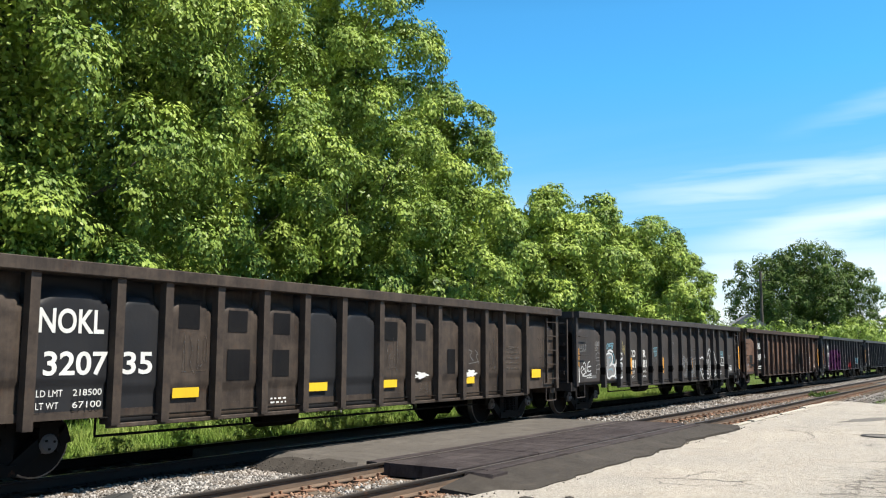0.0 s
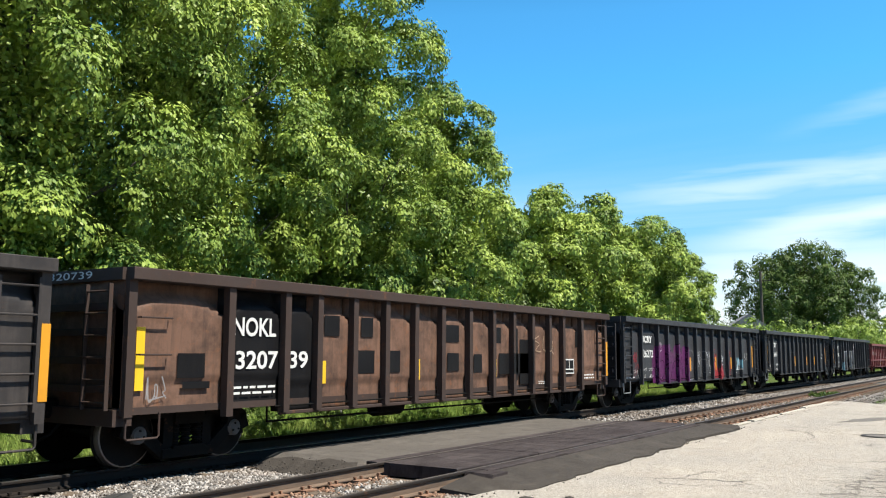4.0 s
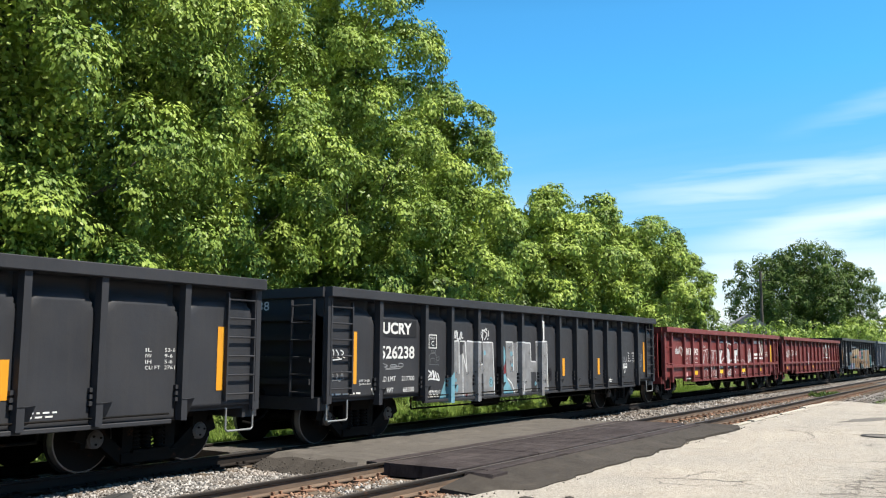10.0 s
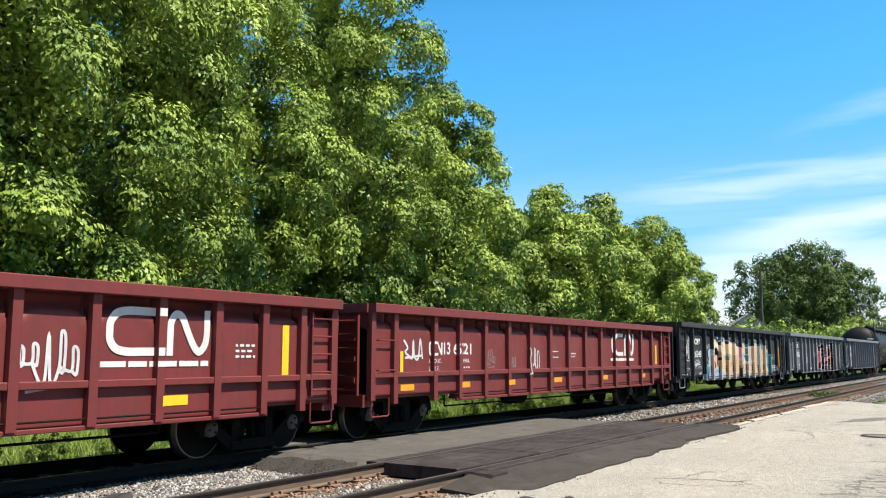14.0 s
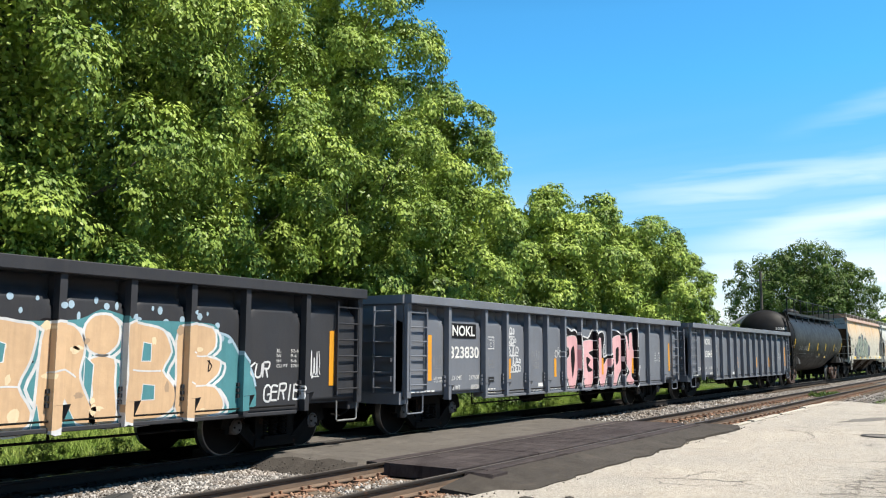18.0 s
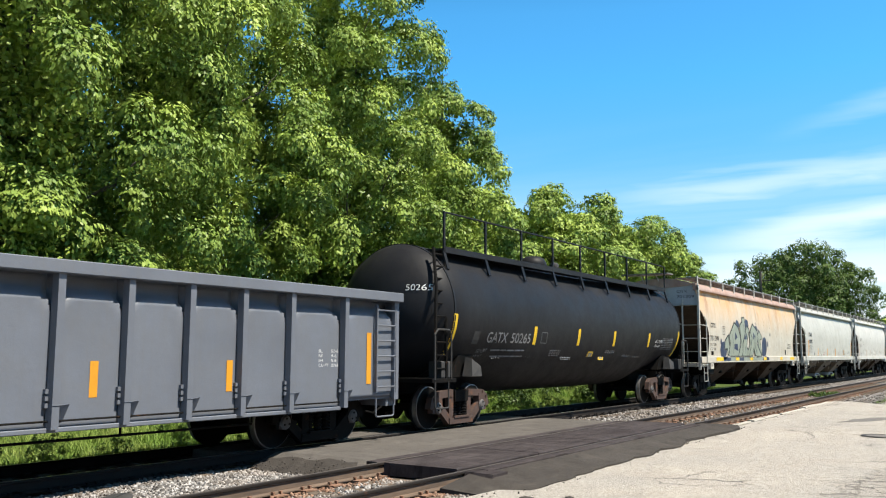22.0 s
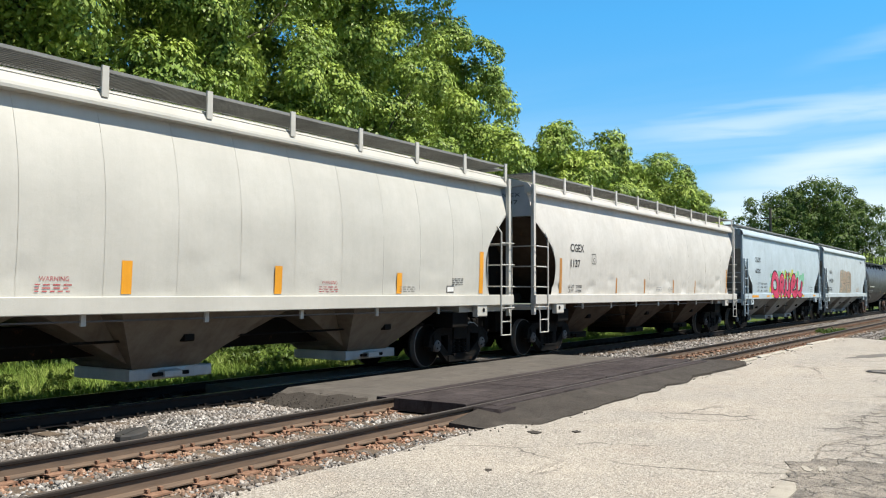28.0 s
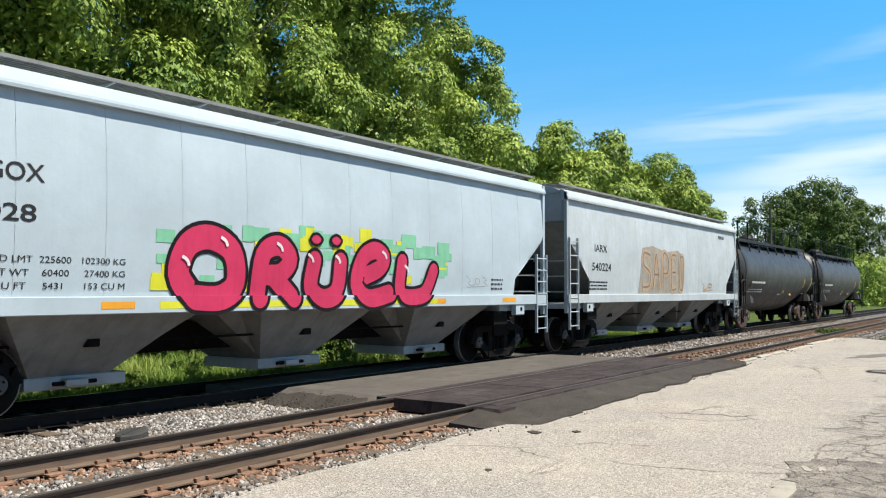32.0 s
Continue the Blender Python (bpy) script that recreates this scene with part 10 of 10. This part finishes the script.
d = hop_deco(hop4, 16.1)
d.text("CGOX", 1.96, 2.92, 2.90, 3.12, "letter_black", fat=0.01)
d.text("6028", 1.97, 2.82, 2.42, 2.63, "letter_black", fat=0.01)
for k, row in enumerate(("LD LMT  225600   102300 KG", "LT WT    60400     27400 KG", "CU FT     5431      153 CU M")):
    d.text(row, 2.32, 4.08, 1.94 - k * 0.16, 2.02 - k * 0.16, "letter_black")
rb = random.Random(12)
for k in range(74):
    x, z = rb.uniform(4.35, 11.5), rb.uniform(1.56, 2.42)
    if 5.2 < x < 10.8 and z < 2.2 and rb.random() < 0.5:
        z = rb.uniform(2.2, 2.48)
    w = rb.uniform(0.18, 0.5)
    d.rect(x, x + w, z, z + rb.uniform(0.1, 0.26), rb.choice(("sp_lime", "sp_mint", "sp_mint", "sp_lime")), "spray_paint", 0.001 * (k % 5))
d.rect(4.6, 11.5, 1.36, 1.46, "sp_lime", "spray_paint")
d.bubble([[(5.2, 1.52), (4.94, 1.85), (5.1, 2.26), (5.5, 2.38), (5.92, 2.18), (6.0, 1.73), (5.7, 1.51), (5.22, 1.51)]], 0.36, 0.06, "sp_rose", "sp_black", 0.012)
d.bubble([[(6.45, 1.50), (6.55, 2.16), (6.90, 2.32), (7.15, 2.11), (6.95, 1.89), (6.65, 1.85)], [(6.80, 1.82), (7.20, 1.50)]], 0.32, 0.06, "sp_rose", "sp_black", 0.022)
d.bubble([[(7.72, 2.11), (7.65, 1.67), (7.95, 1.48), (8.30, 1.62), (8.38, 2.11)]], 0.32, 0.06, "sp_rose", "sp_black", 0.032)
d.bubble([[(8.85, 1.82), (9.45, 2.01), (9.60, 2.22), (9.30, 2.34), (8.95, 2.16), (8.82, 1.72), (9.15, 1.48), (9.75, 1.57)]], 0.32, 0.06, "sp_rose", "sp_black", 0.042)
d.bubble([[(10.15, 2.16), (10.10, 1.67), (10.30, 1.50), (10.90, 1.57), (11.20, 2.01)]], 0.30, 0.06, "sp_rose", "sp_black", 0.052)
for x in (7.75, 8.25):
    d.blob(x, 2.46, 0.17, 0.12, "sp_black", 0.055, 0.1, x)
    d.blob(x, 2.46, 0.11, 0.07, "sp_rose", 0.058, 0.1, x)
for x, z in ((5.75, 2.34), (5.05, 2.04), (6.9, 2.31), (7.62, 2.16), (8.3, 2.16), (9.6, 2.28), (10.3, 2.04)):
    d.stroke([[(x - 0.07, z + 0.05), (x + 0.02, z), (x + 0.06, z - 0.08)]], 0.05, "sp_white", lift=0.064)
for x, w in ((1.2, 1.1), (3.7, 0.5), (11.3, 0.3), (13.9, 0.6)):
    d.rect(x, x + w, 1.37, 1.46, "orange", lift=0.004)
d.scribble(12.4, 13.4, 1.7, 1.95, "sp_silver", 61, 0.012, 10)
d.bars(13.5, 14.0, 1.6, 1.9, 3, "letter_black")

d = hop_deco(hop5, 15.7)
d.text("IARX", 1.72, 2.57, 2.70, 2.90, "letter_black", fat=0.01)
d.text("540224", 1.55, 2.85, 2.18, 2.40, "letter_black", fat=0.01)
d.bars(1.3, 2.6, 1.62, 1.9, 3, "letter_black")
d.poly([(4.95, 1.56), (9.1, 1.56), (9.1, 2.75), (8.6, 3.0), (7.4, 2.9), (6.2, 3.05), (5.3, 2.95)], "sp_buff")
for k, lines in enumerate(([[(5.95, 2.75), (5.4, 2.8), (5.35, 2.45), (5.9, 2.2), (5.85, 1.8), (5.3, 1.75)]], [[(6.2, 1.7), (6.45, 2.8), (6.75, 1.7)], [(6.3, 2.15), (6.65, 2.15)]], [[(7.1, 1.7), (7.1, 2.8), (7.55, 2.7), (7.5, 2.25), (7.15, 2.2)]],
                           [[(8.35, 2.8), (7.9, 2.75), (7.9, 1.75), (8.35, 1.7)], [(7.95, 2.25), (8.3, 2.25)]], [[(8.75, 2.75), (8.7, 1.8), (9.0, 1.75), (9.05, 2.7), (8.8, 2.78)]])):
    d.stroke(lines, 0.24, "sp_tan", lift=0.004 + 0.003 * k)
    d.stroke(lines, 0.05, "sp_faded", lift=0.020 + 0.003 * k)
d.scribble(11.0, 12.5, 1.65, 1.95, "sp_tan", 62, 0.04, 8)
d.bars(13.4, 14.1, 3.5, 3.8, 1, "letter_black")

# tank cars
def tank_marks(car, length, words):
    d = Side(car, length, on_tank, (), 0.12)
    d.step = 0.12
    if words:
        d.text("GATX", 2.35, 3.25, 1.86, 2.10, "sp_silver", fat=0.01)
        d.text("50265", 3.42, 4.38, 1.86, 2.10, "sp_silver", fat=0.01)
        d.text("LD LMT", 2.12, 2.55, 1.64, 1.72, "sp_silver")
        d.bars(2.7, 4.2, 1.64, 1.72, 1, "sp_silver", 2)
        d.text("LT WT", 2.12, 2.48, 1.50, 1.58, "sp_silver")
        d.bars(2.8, 4.2, 1.50, 1.58, 1, "sp_silver", 3)
        d.text("SR 13450", 13.2, 13.9, 1.98, 2.08)
        d.text("FRA AIP", 13.25, 13.8, 1.84, 1.93)
    else:
        d.bars(2.0, 4.2, 1.9, 2.1, 1, seed=2)
        d.bars(2.0, 4.0, 1.55, 1.75, 2, seed=3)
    for x, z0, z1 in ((0.82, 1.55, 2.45), (4.52, 1.84, 2.28), (7.1, 1.84, 2.28), (9.6, 1.84, 2.28), (12.5, 1.84, 2.28), (length - 1.0, 1.55, 2.4)):
        if words or x > 12:
            d.rect(x, x + 0.15, z0, z1, "yellow")
    d.stroke([[(4.95, 2.14), (5.25, 2.14)], [(5.25, 2.14), (5.25, 1.88)], [(5.25, 1.88), (4.95, 1.88)], [(4.95, 1.88), (4.95, 2.14)]], 0.02, "sp_dim", "stencil")
    d.rect(1.75, 2.0, 1.82, 2.10, "dark_rubber", "sticker")
    d.bars(5.6, 6.2, 1.45, 1.72, 6, "sp_silver", 4)
    d.bars(9.2, 9.9, 1.62, 1.72, 2, "sp_silver", 5)
    d.bars(10.6, 11.2, 1.5, 1.6, 2, "sp_silver", 5)
    d.bars(13.95, 15.0, 1.75, 2.15, 7, "sp_silver", 6)
    d.rect(8.0, 8.35, 1.45, 1.68, "yellow", "sticker")
    d.rect(8.05, 8.3, 1.48, 1.65, "sp_silver", "sticker", 0.003)
    return d


tank_marks(tank1, 16.4, True)
vs, fs = glyphs("50265")
vs = [(-0.66 - 0.52 * x, z) for x, z in fitted(vs, 0, 1, 2.93, 3.06)]
part("lettering", mesh_of("lettering", [(-8.2 - 0.012 + float(np.interp(math.hypot(y, z - TANK_Z), (0.15, 0.6, 1.05, 1.36, 1.5), (0.10, 0.16, 0.32, 0.58, 0.85))), y, z) for y, z in vs], fs, ("letter",)), tank1)
tank_marks(tank2, 15.3, False)
tank_marks(tank3, 15.6, False)
# ---- what moves ----
SPEED = [(0, 7.75), (3, 7.83), (6, 7.98), (9, 8.13), (13, 8.28), (17, 8.40), (22, 8.45), (32, 8.50)]   # seconds, metres a second


def run(t):
    """How far the train has come at t seconds."""
    d = 0.0
    for (a, va), (b, vb) in zip(SPEED, SPEED[1:]):
        e = min(max(t, a), b)
        ve = va + (vb - va) * (e - a) / (b - a)
        d += (va + ve) / 2 * (e - a)
    return d


def motions():
    for car, x in movers:
        walk(car, [(t, pose(x - run(t), TRAIN_Y, 0)) for t in range(0, 33)])
    # the wheels roll on the rails; all axles of one kind turn alike
    for s, sets in wheelsets.items():
        first = sets[0]
        rows = []
        for k in range(0, 481):
            t = k * 2 / FPS
            rows.append((t, pose(s * 0.889, 0, WHEEL_R, 0, 0, 0) @ Matrix.Rotation(-run(t) / WHEEL_R, 4, "Y")))
        walk(first, rows)
        for w in sets[1:]:
            w.rotation_mode = "QUATERNION"
            keys = w.animation_data_create()
            keys.action = first.animation_data.action
            keys.action_slot = first.animation_data.action_slot


motions()
